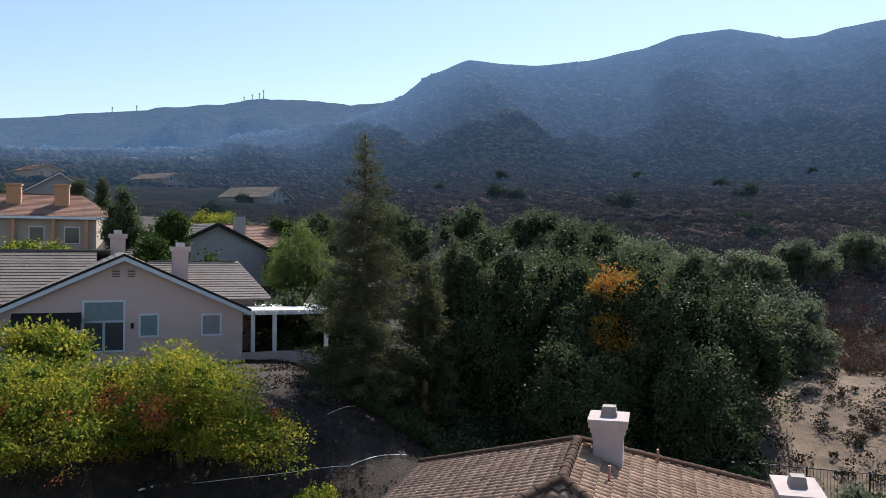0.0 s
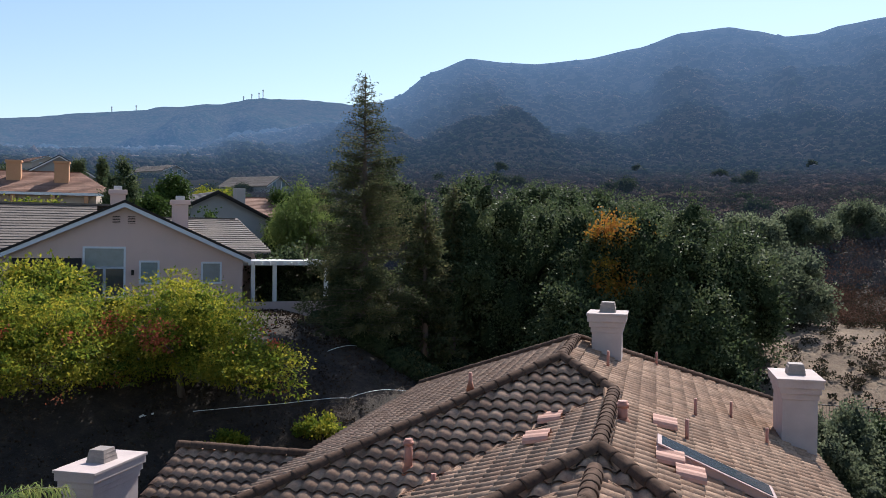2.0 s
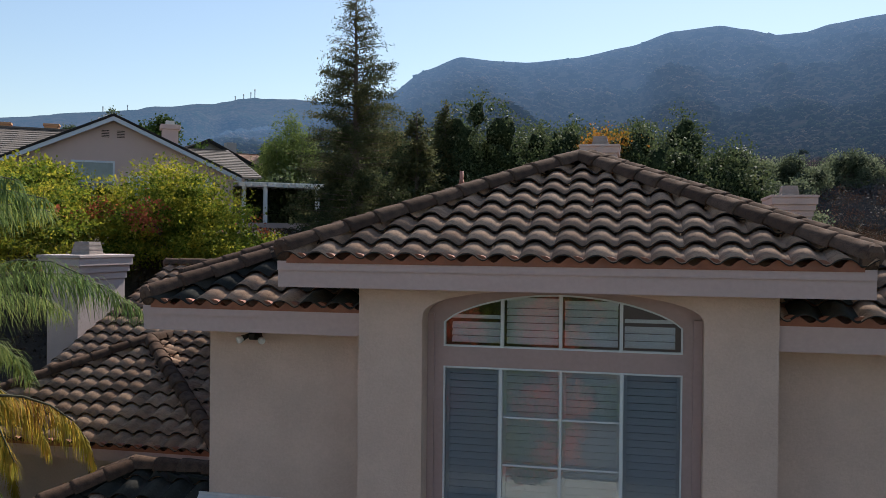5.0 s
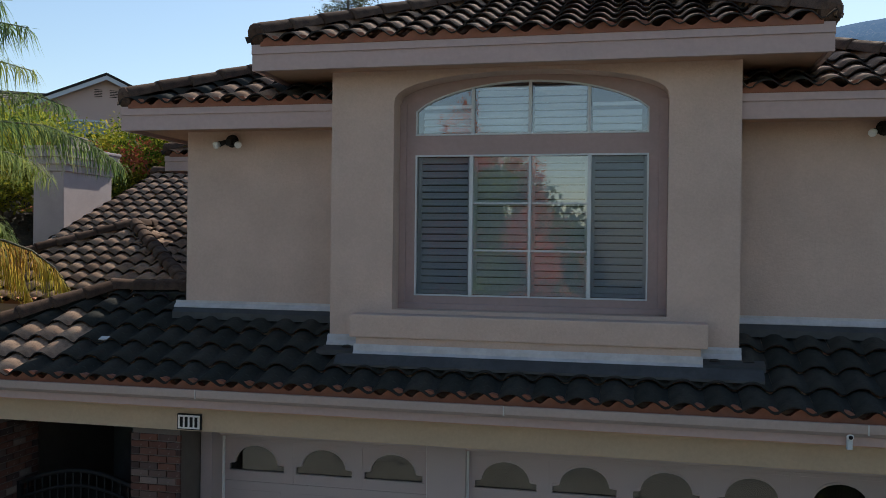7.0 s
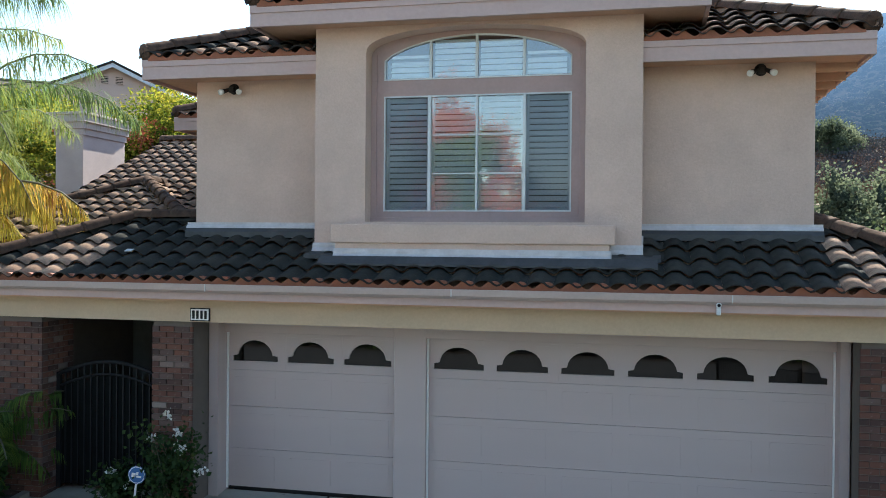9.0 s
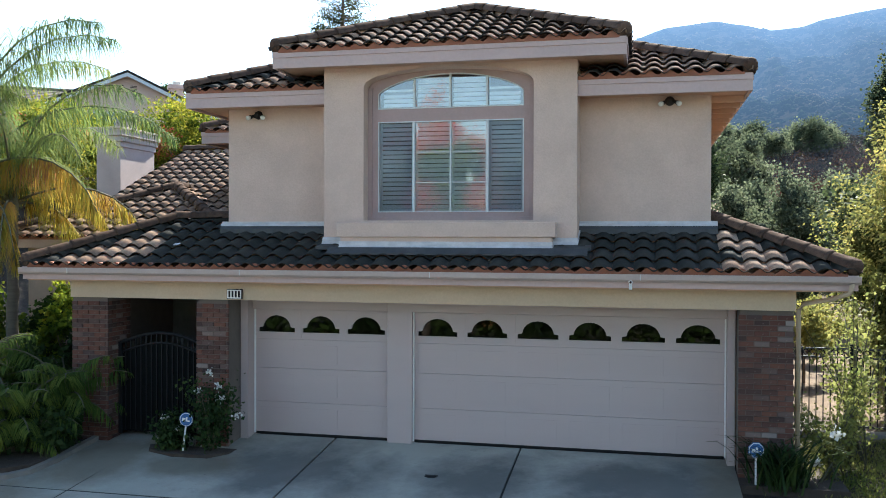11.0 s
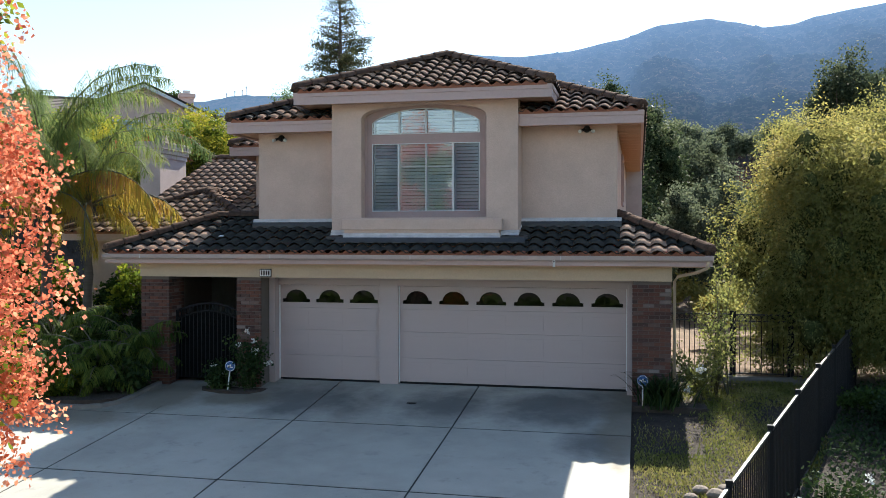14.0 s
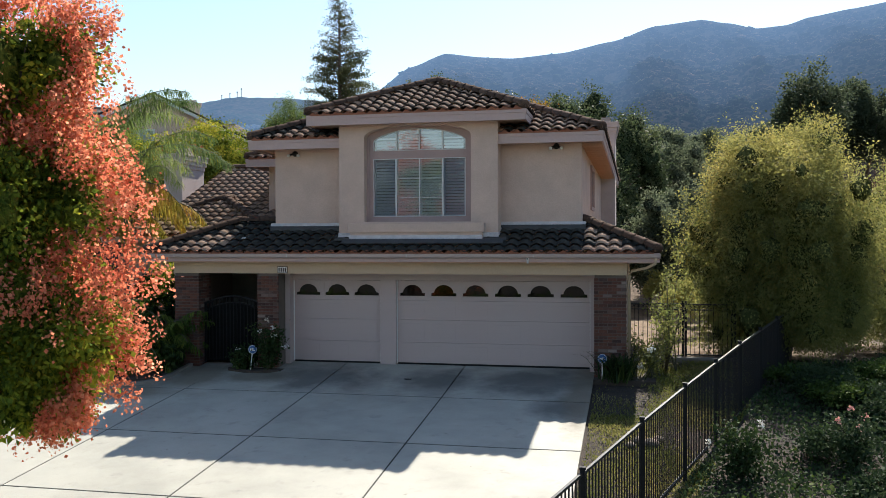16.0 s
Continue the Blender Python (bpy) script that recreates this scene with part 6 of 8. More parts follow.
# ---- houses uphill ----
FLAT_TILE = tile_material("flat roof tile", (0.13, 0.105, 0.088), (0.20, 0.165, 0.14), (0.06, 0.05, 0.045), 0.7, 0.3)
PINK = plain("pinkish stucco", (0.54, 0.40, 0.36), 0.9, vary=0.06, scale=0.8, fine=40, bump=0.4, stain=(0.46, 0.35, 0.3))
CLAY = tile_material("red-brown clay tile", (0.22, 0.115, 0.08), (0.33, 0.19, 0.135), (0.10, 0.06, 0.045), 0.75, 0.2)
BLUE_TRIM = plain("pale blue-white trim", (0.56, 0.60, 0.66), 0.6, vary=0.05)
GREY_WALL = plain("grey stucco", (0.30, 0.29, 0.28), 0.9, vary=0.06, scale=0.8)
TAN_WALL = plain("tan stucco", (0.46, 0.36, 0.28), 0.9, vary=0.06, scale=0.8)
ORANGE_WALL = plain("orange stucco", (0.52, 0.27, 0.14), 0.9, vary=0.08)


def gable_house(name, label, origin, turn, wide, deep, eave, ridge, wall, roof_mat, over=0.5, openings=(), courses=0.33, trim=None, base=-1.5):
    """Gable end faces -y of its own axes; heights are above its origin."""
    h = thing(name, label, "house", at=pose(*origin, 0, 0, turn))
    w = wide / 2
    bm = bmesh.new()
    prism(bm, [(-w, base), (w, base), (w, eave), (0, ridge - over * 0.05), (-w, eave)], "y", 0, deep)
    part("wall", bm, wall, h)
    tilt = (ridge - eave) / w
    for sgn in (-1, 1):
        rf = new("roof")
        rf.parent = h
        n = int(math.hypot(w + over, (w + over) * tilt) / courses)
        for i in range(n):
            a, b = (w + over) * i / n, (w + over) * (i + 1) / n + 0.03
            za, zb = ridge - tilt * a + 0.06, ridge - tilt * b + 0.06 + 0.045
            bm = bmesh.new()
            prism(bm, [(sgn * a, za), (sgn * b, zb), (sgn * b, zb - 0.07), (sgn * a, za - 0.07)], "y", -over, deep + over)
            part("tile_course", bm, roof_mat, rf)
        bm = bmesh.new()
        a, b = 0, w + over
        prism(bm, [(sgn * a, ridge), (sgn * b, ridge - tilt * b), (sgn * b, ridge - tilt * b - 0.2), (sgn * a, ridge - 0.2)], "y", -over - 0.03, -over)
        part("rake_board", bm, trim or BLUE_TRIM, h)
        bm = bmesh.new()
        prism(bm, [(sgn * a, ridge + 0.13), (sgn * b, ridge - tilt * b + 0.13), (sgn * b, ridge - tilt * b), (sgn * a, ridge)], "y", -over - 0.05, -over + 0.2)
        part("rake_tile", bm, TILE_EDGE, h)
    for x0, x1, z0, z1 in openings:
        win = new("window")
        win.parent = h
        t = 0.09
        bm = bmesh.new()
        for r in ((x0 - t, x1 + t, z1, z1 + t), (x0 - t, x1 + t, z0 - t, z0), (x0 - t, x0, z0, z1), (x1, x1 + t, z0, z1)):
            box(bm, r[0], r[1], -0.06, 0.02, r[2], r[3])
        part("window_frame", bm, trim or BLUE_TRIM, win)
        part("pane", boxes((x0, x1, -0.03, -0.01, z0, z1)), DARK_PANE if z1 < 2.3 else SKY_PANE, win)
    return h


# sky reflection put into the colour of the pane
SKY_PANE = plain("pane with painted sky reflection", (0.17, 0.22, 0.24), 0.1, vary=0.2, bump=0.0)
DARK_PANE = plain("dark window pane", (0.05, 0.06, 0.07), 0.08, vary=0.1, bump=0.0)
TURN = math.degrees(math.atan2(0.57, 0.82))
N_AT = (-24.35, 30.1)
NG = 6.74
N_POSE = pose(*N_AT, NG, 0, 0, TURN) @ Matrix.Diagonal((1.064, 1.064, 1.064, 1))
neighbour = gable_house("neighbour_house", "pinkish stucco house with grey flat-tile roof uphill", (*N_AT, NG), TURN, 11.0, 9.0, 2.85, 5.35, PINK, FLAT_TILE, 0.35,
                        [(-1.72, -0.02, 2.35, 3.2), (-1.72, -0.90, 0.95, 2.25), (-0.84, -0.02, 0.95, 2.25), (0.75, 1.5, 1.6, 2.55), (-4.1, -2.2, 0.9, 1.95), (3.6, 4.4, 1.6, 2.5)])
neighbour.matrix_basis = N_POSE
for x in (-0.55, 0.12):
    bm = bmesh.new()
    box(bm, x, x + 0.4, -0.03, 0.0, 4.35, 4.78)
    vent = part("gable_vent", bm, PINK, neighbour)
    for k in range(5):
        part("slat", boxes((x + 0.03, x + 0.37, -0.05, -0.03, 4.39 + 0.075 * k, 4.42 + 0.075 * k)), DARK, vent)
bm = bmesh.new()
prism(bm, [(-0.05, 2.75), (-1.3, 2.25), (-1.3, 2.05), (-1.22, 2.05), (-0.05, 2.6)], "x", -4.75, -1.85)
part("awning", bm, DARK, neighbour, "dark sloping awning")
part("awning_bar", boxes((-4.8, -1.8, -1.34, -1.28, 1.9, 2.05)), BLUE_TRIM, neighbour)
part("wall_lamp", boxes((0.32, 0.44, -0.12, 0, 1.95, 2.2)), DARK, neighbour)


def front_roof(parent, u0, u1, d0, d1, z0, z1, mat, hip=0.0):
    """A roof slope that faces the front of its house, in overlapping courses."""
    n = max(3, int(math.hypot(d1 - d0, z1 - z0) / 0.33))
    rf = new("roof")
    rf.parent = parent
    for k in range(n):
        a, b = k / n, (k + 1) / n + 0.03
        right = u1 - hip * (k + 0.5) / n
        ya, yb = d0 + (d1 - d0) * a, d0 + (d1 - d0) * b
        za_, zb_ = z0 + (z1 - z0) * a + 0.05, z0 + (z1 - z0) * b
        bm = bmesh.new()
        prism(bm, [(ya, za_), (yb, zb_), (yb, zb_ - 0.1), (ya, za_ - 0.1)], "x", u0, right)
        part("tile_course", bm, mat, rf)
    return rf


front_roof(neighbour, -16, -1.2, 1.5, 7.8, 2.7, 5.45, FLAT_TILE)
front_roof(neighbour, -16, -0.5, 14.1, 7.8, 2.7, 5.45, FLAT_TILE)
part("wall", boxes((-15.6, -5.4, 2.2, 13.4, -1.5, 2.8)), PINK, neighbour)
front_roof(neighbour, 1.5, 7.6, 3.6, 8.6, 3.0, 4.85, FLAT_TILE, hip=1.1)
front_roof(neighbour, 1.5, 7.4, 13.4, 8.6, 3.0, 4.85, FLAT_TILE, hip=1.1)
part("wall", boxes((1.0, 6.8, 4.2, 12.8, -1.5, 3.05)), PINK, neighbour)
for x, y, z in ((-0.1, 9.3, 6.4), (2.95, 5.2, 5.75)):
    c = new("chimney")
    c.parent = neighbour
    part("shaft", boxes((x - 0.4, x + 0.4, y - 0.35, y + 0.35, 2.5, z - 0.25)), PINK, c)
    part("cap", boxes((x - 0.5, x + 0.5, y - 0.45, y + 0.45, z - 0.25, z), bevel=0.02), PINK, c)
    part("flue_cap", boxes((x - 0.22, x + 0.22, y - 0.18, y + 0.18, z, z + 0.22), bevel=0.02), FLASH, c)
# pergola
pergola = thing("pergola", "white wooden pergola on square posts beside the house", "pergola", at=N_POSE)
part("cover", boxes((5.4, 10.4, 1.0, 5.2, 2.55, 2.62)), WHITE, pergola)
for k in range(14):
    part("rafter", boxes((5.5 + 0.37 * k, 5.56 + 0.37 * k, 0.7, 5.3, 2.41, 2.55)), WHITE, pergola)
for x in (6.1, 7.2, 9.9):
    part("post", boxes((x, x + 0.2, 1.1, 1.3, -0.8, 2.45), bevel=0.01), WHITE, pergola)
part("beam", boxes((5.3, 10.5, 1.05, 1.25, 2.38, 2.55)), WHITE, pergola)
tagged(part("patio_wall", boxes((5.5, 10.6, 0.6, 0.8, -1.2, 0.55)), PINK, None, at=N_POSE), "low pale garden wall by the pergola", "wall")

grey = gable_house("grey_house", "grey stucco house with brown tile roof", (-33.8, 57.6, 9.2), 45, 13, 10, 2.2, 5.3, GREY_WALL, FLAT_TILE, 0.4, [(4.2, 5.2, 0.6, 1.6)], trim=DARK, base=-2)
front_roof(grey, 1.0, 9.0, 6.0, 10.5, 3.3, 5.4, CLAY)
front_roof(grey, 1.0, 9.0, 15.0, 10.5, 3.3, 5.4, CLAY)
part("wall", boxes((1.4, 8.6, 6.6, 14.4, -2.0, 3.4)), GREY_WALL, grey)
part("chimney", boxes((4.1, 5.0, 7.4, 8.3, 3.0, 6.1), bevel=0.03), GREY_WALL, grey)
# house with the two orange chimneys: long eaves towards the street, a porch on posts
tan_house = thing("hillside_house", "tan stucco house with red-brown tile roof and orange chimneys", "house", at=pose(-63.5, 74.5, height(-63.5, 74.5), 0, 0, 30))
part("wall", boxes((-14, 5.4, 0.8, 10.4, -2.0, 3.6)), TAN_WALL, tan_house)
front_roof(tan_house, -15, 7.4, 0.0, 5.6, 3.5, 6.1, CLAY, hip=4.2)
front_roof(tan_house, -15, 7.4, 11.2, 5.6, 3.5, 6.1, CLAY, hip=4.2)
part("fascia", boxes((-15, 7.5, -0.06, 0.0, 3.22, 3.5)), WHITE, tan_house)
for x in (-8.0, -3.0, 1.0, 4.4):
    part("post", boxes((x - 0.2, x + 0.2, 0.1, 0.5, -1.0, 3.3)), ORANGE_WALL, tan_house)
for x in (-6.4, -1.4, 2.2):
    win = new("window")
    win.parent = tan_house
    part("window_frame", boxes((x - 0.1, x + 1.5, 0.74, 0.8, 0.5, 2.4)), WHITE, win)
    part("pane", boxes((x, x + 1.4, 0.70, 0.74, 0.6, 2.3)), DARK_PANE, win)
for x, y in ((-3.4, 3.4), (1.6, 3.0)):
    ch = part("chimney", boxes((x - 0.75, x + 0.75, y - 0.5, y + 0.5, 3.5, 6.9), bevel=0.03), ORANGE_WALL, tan_house, "orange stucco chimney")
    part("cap", boxes((x - 0.85, x + 0.85, y - 0.6, y + 0.6, 6.9, 7.15), bevel=0.02), ORANGE_WALL, ch)
for o, t, w, d, e, r, wl, lab in [                                   ((-88.5, 110.5, 16.0), 40, 11, 14, 4.0, 7.2, GREY_WALL, "grey-blue house with a pale tile roof"), ((-88.0, 192.0, 22.0), 75, 9, 15, 1.5, 3.9, GREY_WALL, "white house with grey roof far uphill"),
                                   ((-150.0, 250.0, 30.0), 70, 10, 16, 2.0, 4.0, GREY_WALL, "grey house far uphill"), ((-190.0, 240.0, 33.0), 60, 10, 16, 3.0, 5.0, TAN_WALL, "tan house far uphill")]:
    o = (o[0], o[1], height(o[0], o[1]) + 0.2)
    gable_house("hillside_house", lab, o, t, w, d, e, r, wl, CLAY if wl is TAN_WALL else FLAT_TILE, 0.5, [(-2.5, -1.2, 1.2, 2.6), (1.0, 2.4, 1.2, 2.6)], trim=WHITE, base=-2)


# ---- near planting ----
RED = leaf_material("red papery pods", [(0.54, 0.125, 0.068), (0.70, 0.235, 0.13), (0.80, 0.38, 0.235)], 1.1, 0.68, gloss=0.15)
RED_GREEN = leaf_material("compound leaves", [(0.045, 0.080, 0.014), (0.11, 0.165, 0.022), (0.24, 0.29, 0.030), (0.42, 0.39, 0.040)], 0.9, 0.6)
PALM = leaf_material("palm leaflets", [(0.09, 0.15, 0.050), (0.17, 0.23, 0.070), (0.30, 0.32, 0.095)], 0.5, 0.55)
PALM_GOLD = leaf_material("yellowing palm leaflets", [(0.24, 0.23, 0.04), (0.40, 0.32, 0.05), (0.50, 0.31, 0.06), (0.34, 0.17, 0.08)], 0.8, 0.5)
DARK_LEAF = leaf_material("dark glossy leaves", [(0.014, 0.028, 0.012), (0.032, 0.058, 0.018), (0.07, 0.10, 0.028)], 0.8, 0.25, gloss=0.1)
# lit copy of the rose leaves, sun put into the tones
ROSE_LEAF = leaf_material("rose leaves brightened for sun", [(0.045, 0.070, 0.020), (0.09, 0.125, 0.035), (0.16, 0.19, 0.06)], 0.8, 0.45)
PETAL = leaf_material("white petals", [(0.75, 0.75, 0.70), (0.8, 0.78, 0.74)], 1.0, 0.3)
PINK_PETAL = leaf_material("pink petals", [(0.6, 0.22, 0.22), (0.7, 0.42, 0.34)], 1.0, 0.3)
STEM = plain("green-brown stems", (0.09, 0.085, 0.05), 0.8, vary=0.3, scale=8)

# the red-podded tree beside the drive
def pod_tree(x, y, seed, mid, radii, size=1.0, name="pod_tree", lobes=()):
    rng = np.random.default_rng(seed)
    z0 = height(x, y)
    t = thing(name, "young tree laden with salmon-red pods over green leaves", "tree", "", pose(x, y, z0))
    bm = bmesh.new()
    limbs(bm, (0, 0, 0), (0, 0, mid - z0 + radii[2] * 0.4), 0.10, radii[0] * 0.75, 7, rng)
    part("trunk", bm, BARK, t)
    masses = []
    pts, outs = crown_points(rng, (0, 0, mid - z0), np.array(radii) * 0.93, 70, 44, 14, 0.11, fill=0.3, low=-1.0, lobes=masses)
    outs = outs[pts[:, 2] > 2.9]
    pts = pts[pts[:, 2] > 2.9]
    extra = [crown_points(rng, (a, b, c - z0), np.array(r) * 0.88, 20, 34, 12, 0.11, fill=0.2, low=-1.0, lobes=masses) for a, b, c, r in lobes]
    pts, outs = np.concatenate([pts] + [e[0] for e in extra]), np.concatenate([outs] + [e[1] for e in extra])
    keep = pts[:, 2] > (1.4 if not lobes else 1.9)
    ob = new("foliage", leaf_mesh("foliage", pts[keep], 0.085 * size, RED_GREEN, outs[keep], 0.28, 0.5, rng))
    ob.parent = t
    # darker lumps give the shade inside the crown
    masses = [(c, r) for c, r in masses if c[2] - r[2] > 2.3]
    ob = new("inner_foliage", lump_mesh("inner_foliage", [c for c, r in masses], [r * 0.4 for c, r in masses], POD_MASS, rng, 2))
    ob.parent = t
    # pods hang in loose sprays on the outside
    sprays, so = crown_points(rng, (0, 0, mid - z0), np.array(radii) * 1.06, 230, 14, 1, 0.05, fill=0.86, low=-1.0)
    so = so[sprays[:, 2] > 2.9]
    sprays = sprays[sprays[:, 2] > 2.9]
    extra = [crown_points(rng, (a, b, c - z0), np.array(r) * 0.98, 40, 14, 1, 0.05, fill=0.8, low=-1.0) for a, b, c, r in lobes]
    sprays, so = np.concatenate([sprays] + [e[0] for e in extra]), np.concatenate([so] + [e[1] for e in extra])
    keep = (sprays[:, 2] > 1.8) & (np.sin(sprays[:, 0] * 3.1 + 0.5) + np.sin(sprays[:, 1] * 3.3) + np.sin(sprays[:, 2] * 3.4 + 1) > 0.0)
    sprays, so = sprays[keep], so[keep]
    m = 30
    p = np.repeat(sprays, m, axis=0) + rng.normal(size=(len(sprays) * m, 3)) * np.array([0.05, 0.05, 0.10])
    ob = new("pod_foliage", leaf_mesh("pod_foliage", p, 0.046 * size, RED, np.repeat(so, m, axis=0) * 0.4, 0.45, 0.5, rng))
    ob.parent = t
    return t


pod_tree(-2.85, -12.3, 101, 3.9, (2.3, 1.9, 3.4), lobes=((1.8, 0.0, 2.2, (1.6, 1.2, 1.1)), (1.4, 0.4, 3.7, (1.5, 1.2, 1.3)), (0.8, -0.5, 1.9, (1.4, 1.0, 1.0)), (1.7, 0.0, 1.3, (0.8, 0.7, 0.6)), (1.1, 0.8, 5.3, (1.4, 1.2, 1.4))))


def palm_crown(rng, count, length, upward, leaflets, parent, mats, gold=0.3, width=0.155, slim=0.035, arch=1.0, low=-0.5, plume=0.16):
    """Arching fronds: a rachis with two rows of drooping leaflets each."""
    for i in range(count):
        a = 6.28319 * (i * 0.381966 + rng.random() * 0.08)
        rise = upward + (low - upward) * (i / count) ** 1.4 + rng.normal() * 0.08
        L = length * rng.uniform(0.9, 1.08) * (0.68 + 0.46 * max(0.0, math.sin(rise)))
        d = Vector((math.cos(a), math.sin(a), 0))
        path = [Vector((0, 0, 0))]
        for k in range(8):
            th = max(-1.3, rise - 1.55 * arch * ((k + 0.5) / 8) ** 1.4)
            path.append(path[-1] + (d * math.cos(th) + Vector((0, 0, math.sin(th)))) * (L / 8))
        bm = bmesh.new()
        tube(bm, path, [0.028 * (1 - 0.85 * k / 8) + 0.003 for k in range(9)], 5)
        old = i / count > 1 - gold
        mat = mats[1] if old else mats[0]
        fr = part("frond", bm, mats[2], parent)
        n = leaflets
        s = rng.uniform(0.12, 1.0, 2 * n)
        idx = np.minimum((s * 8).astype(int), 7)
        P = np.array([list(q) for q in path])
        base = P[idx] + (P[idx + 1] - P[idx]) * (s * 8 - idx)[:, None]
        side = np.array([-d.y, d.x, 0])
        sg = np.where(np.arange(2 * n) % 2 == 0, 1.0, -1.0)[:, None]
        run = P[idx + 1] - P[idx]
        run /= np.linalg.norm(run, axis=1)[:, None]
        lean = side * sg * 1.0 + run * 0.6 + np.array([0, 0, -0.45 - (1.2 if old else 0.0)]) + rng.normal(size=(2 * n, 3)) * plume
        lean /= np.linalg.norm(lean, axis=1)[:, None]
        wl = width * L * (0.35 + 0.65 * np.sin(np.pi * np.clip(s * 0.9 + 0.08, 0, 1)))[:, None] * rng.uniform(0.8, 1.15, (2 * n, 1))
        mid = base + lean * wl * 0.5
        tip = base + lean * wl + np.array([0, 0, -0.6]) * wl
        w = np.cross(lean, np.array([0, 0, 1.0]))
        w /= np.linalg.norm(w, axis=1)[:, None] + 1e-9
        w = w * slim * 0.5
        v = np.stack([base - w * 0.6, base + w * 0.6, mid + w, mid - w, tip], axis=1).reshape(-1, 3)
        f = []
        for q in range(2 * n):
            f += [(5 * q, 5 * q + 1, 5 * q + 2, 5 * q + 3), (5 * q + 3, 5 * q + 2, 5 * q + 4)]
        raw("blade_foliage", v, f, mat, fr)


DWARF = leaf_material("dwarf palm leaflets", [(0.040, 0.075, 0.018), (0.085, 0.135, 0.028), (0.19, 0.23, 0.045)], 0.6, 0.45)
PALM_BARK = plain("ringed palm trunk", (0.10, 0.082, 0.066), 0.9, vary=0.3, scale=4, fine=20, bump=0.6, dist=0.02, stain=(0.07, 0.055, 0.04), streak=(0.3, 0.3, 4))


def palm(name, label, x, y, trunk_h, r, count, length, upward, leaflets, seed, gold=0.3, leaf=None, **kw):
    rng = np.random.default_rng(seed)
    z0 = height(x, y)
    t = thing(name, label, "palm", at=pose(x, y, z0))
    bm = bmesh.new()
    pts = [(0.02 * math.sin(k * 2), 0, trunk_h * k / 12 - 0.1) for k in range(13)]
    tube(bm, pts, [r * (1.25 - 0.35 * k / 12) * (1.05 if k % 2 else 0.97) for k in range(13)], 12)
    part("trunk", bm, PALM_BARK, t)
    head = new("crown")
    head.parent, head.matrix_basis = t, pose(0, 0, trunk_h - 0.1)
    bm = bmesh.new()
    tube(bm, [(0, 0, -0.35), (0, 0, 0.0), (0, 0, 0.5)], [r * 1.0, r * 1.15, r * 0.35], 10)
    part("crownshaft", bm, STEM, head)
    palm_crown(rng, count, length, upward, leaflets, head, (leaf or PALM, PALM_GOLD, STEM), gold, **kw)
    return t


palm("queen_palm", "tall feather palm with yellowing lower fronds", -9.05, 0.4, 4.4, 0.12, 20, 4.3, 1.5, 300, 111, gold=0.42, arch=1.15, low=-0.1, slim=0.016, width=0.135, plume=0.42)
palm("queen_palm", "slender feather palm beside the taller one", -8.15, 0.75, 4.1, 0.10, 13, 3.4, 1.4, 200, 112, gold=0.45, arch=1.3, low=-0.25, slim=0.014, width=0.15, plume=0.42)
palm("queen_palm", "feather palm behind the planting bed", -10.4, -1.2, 4.1, 0.12, 14, 4.0, 1.45, 220, 113, gold=0.35, arch=1.1, low=-0.25, slim=0.014, width=0.14, plume=0.42)
for x, y, h, s, n, L in [(-6.3, -1.55, 0.55, 121, 22, 1.35), (-7.3, -2.0, 0.5, 122, 20, 1.3), (-5.9, -0.75, 0.75, 123, 20, 1.25), (-7.9, -0.9, 0.9, 124, 20, 1.4)]:
    palm("dwarf_palm", "low arching dwarf date palm in the planting bed", x, y, h, 0.09, n + 8, L, 1.2, 60, s, gold=0.0, width=0.26, slim=0.022, arch=0.8, low=0.0, leaf=DWARF)
for x, y, m, r, s, mat in [(-6.7, -0.6, 0.75, (0.9, 0.7, 0.75), 131, DARK_LEAF), (-5.75, -1.6, 0.25, (0.6, 0.6, 0.5), 132, DARK_LEAF), (-7.0, -2.25, 0.15, (0.7, 0.4, 0.45), 133, RED_GREEN), (-8.6, -1.7, 0.6, (1.0, 0.8, 0.9), 134, DARK_LEAF), (-6.2, 0.3, 0.9, (0.6, 0.5, 1.0), 135, DARK_LEAF), (-8.3, 2.2, 0.9, (1.3, 1.0, 1.3), 136, GREEN), (-11.0, 0.5, 1.0, (1.6, 1.4, 1.6), 137, GREEN), (-9.6, 1.6, 1.3, (1.3, 1.0, 1.7), 138, RED_GREEN), (-7.4, 1.6, 1.2, (1.0, 0.8, 1.5), 139, RED_GREEN), (-12.6, 2.4, 1.6, (2.0, 1.4, 2.0), 140, GREEN)]:
    tree("bed_shrub", "dark leafy shrub in the planting bed", x, y, m, r, mat, s, blobs=14, twigs=26, leaves=9, size=0.10, spread=0.07, trunk=0.025, category="shrub", group="shrubs in the bed", low=-0.9)


def flowers(name, parent, spots, mat, rng, r=0.038):
    for s in spots:
        p = np.array(s) + rng.normal(size=(26, 3)) * r * 0.5
        ob = new(name, leaf_mesh(name, p, r * 1.0, mat, (p - np.array(s)) / r, 0.5, 0.0, rng))
        ob.parent = parent


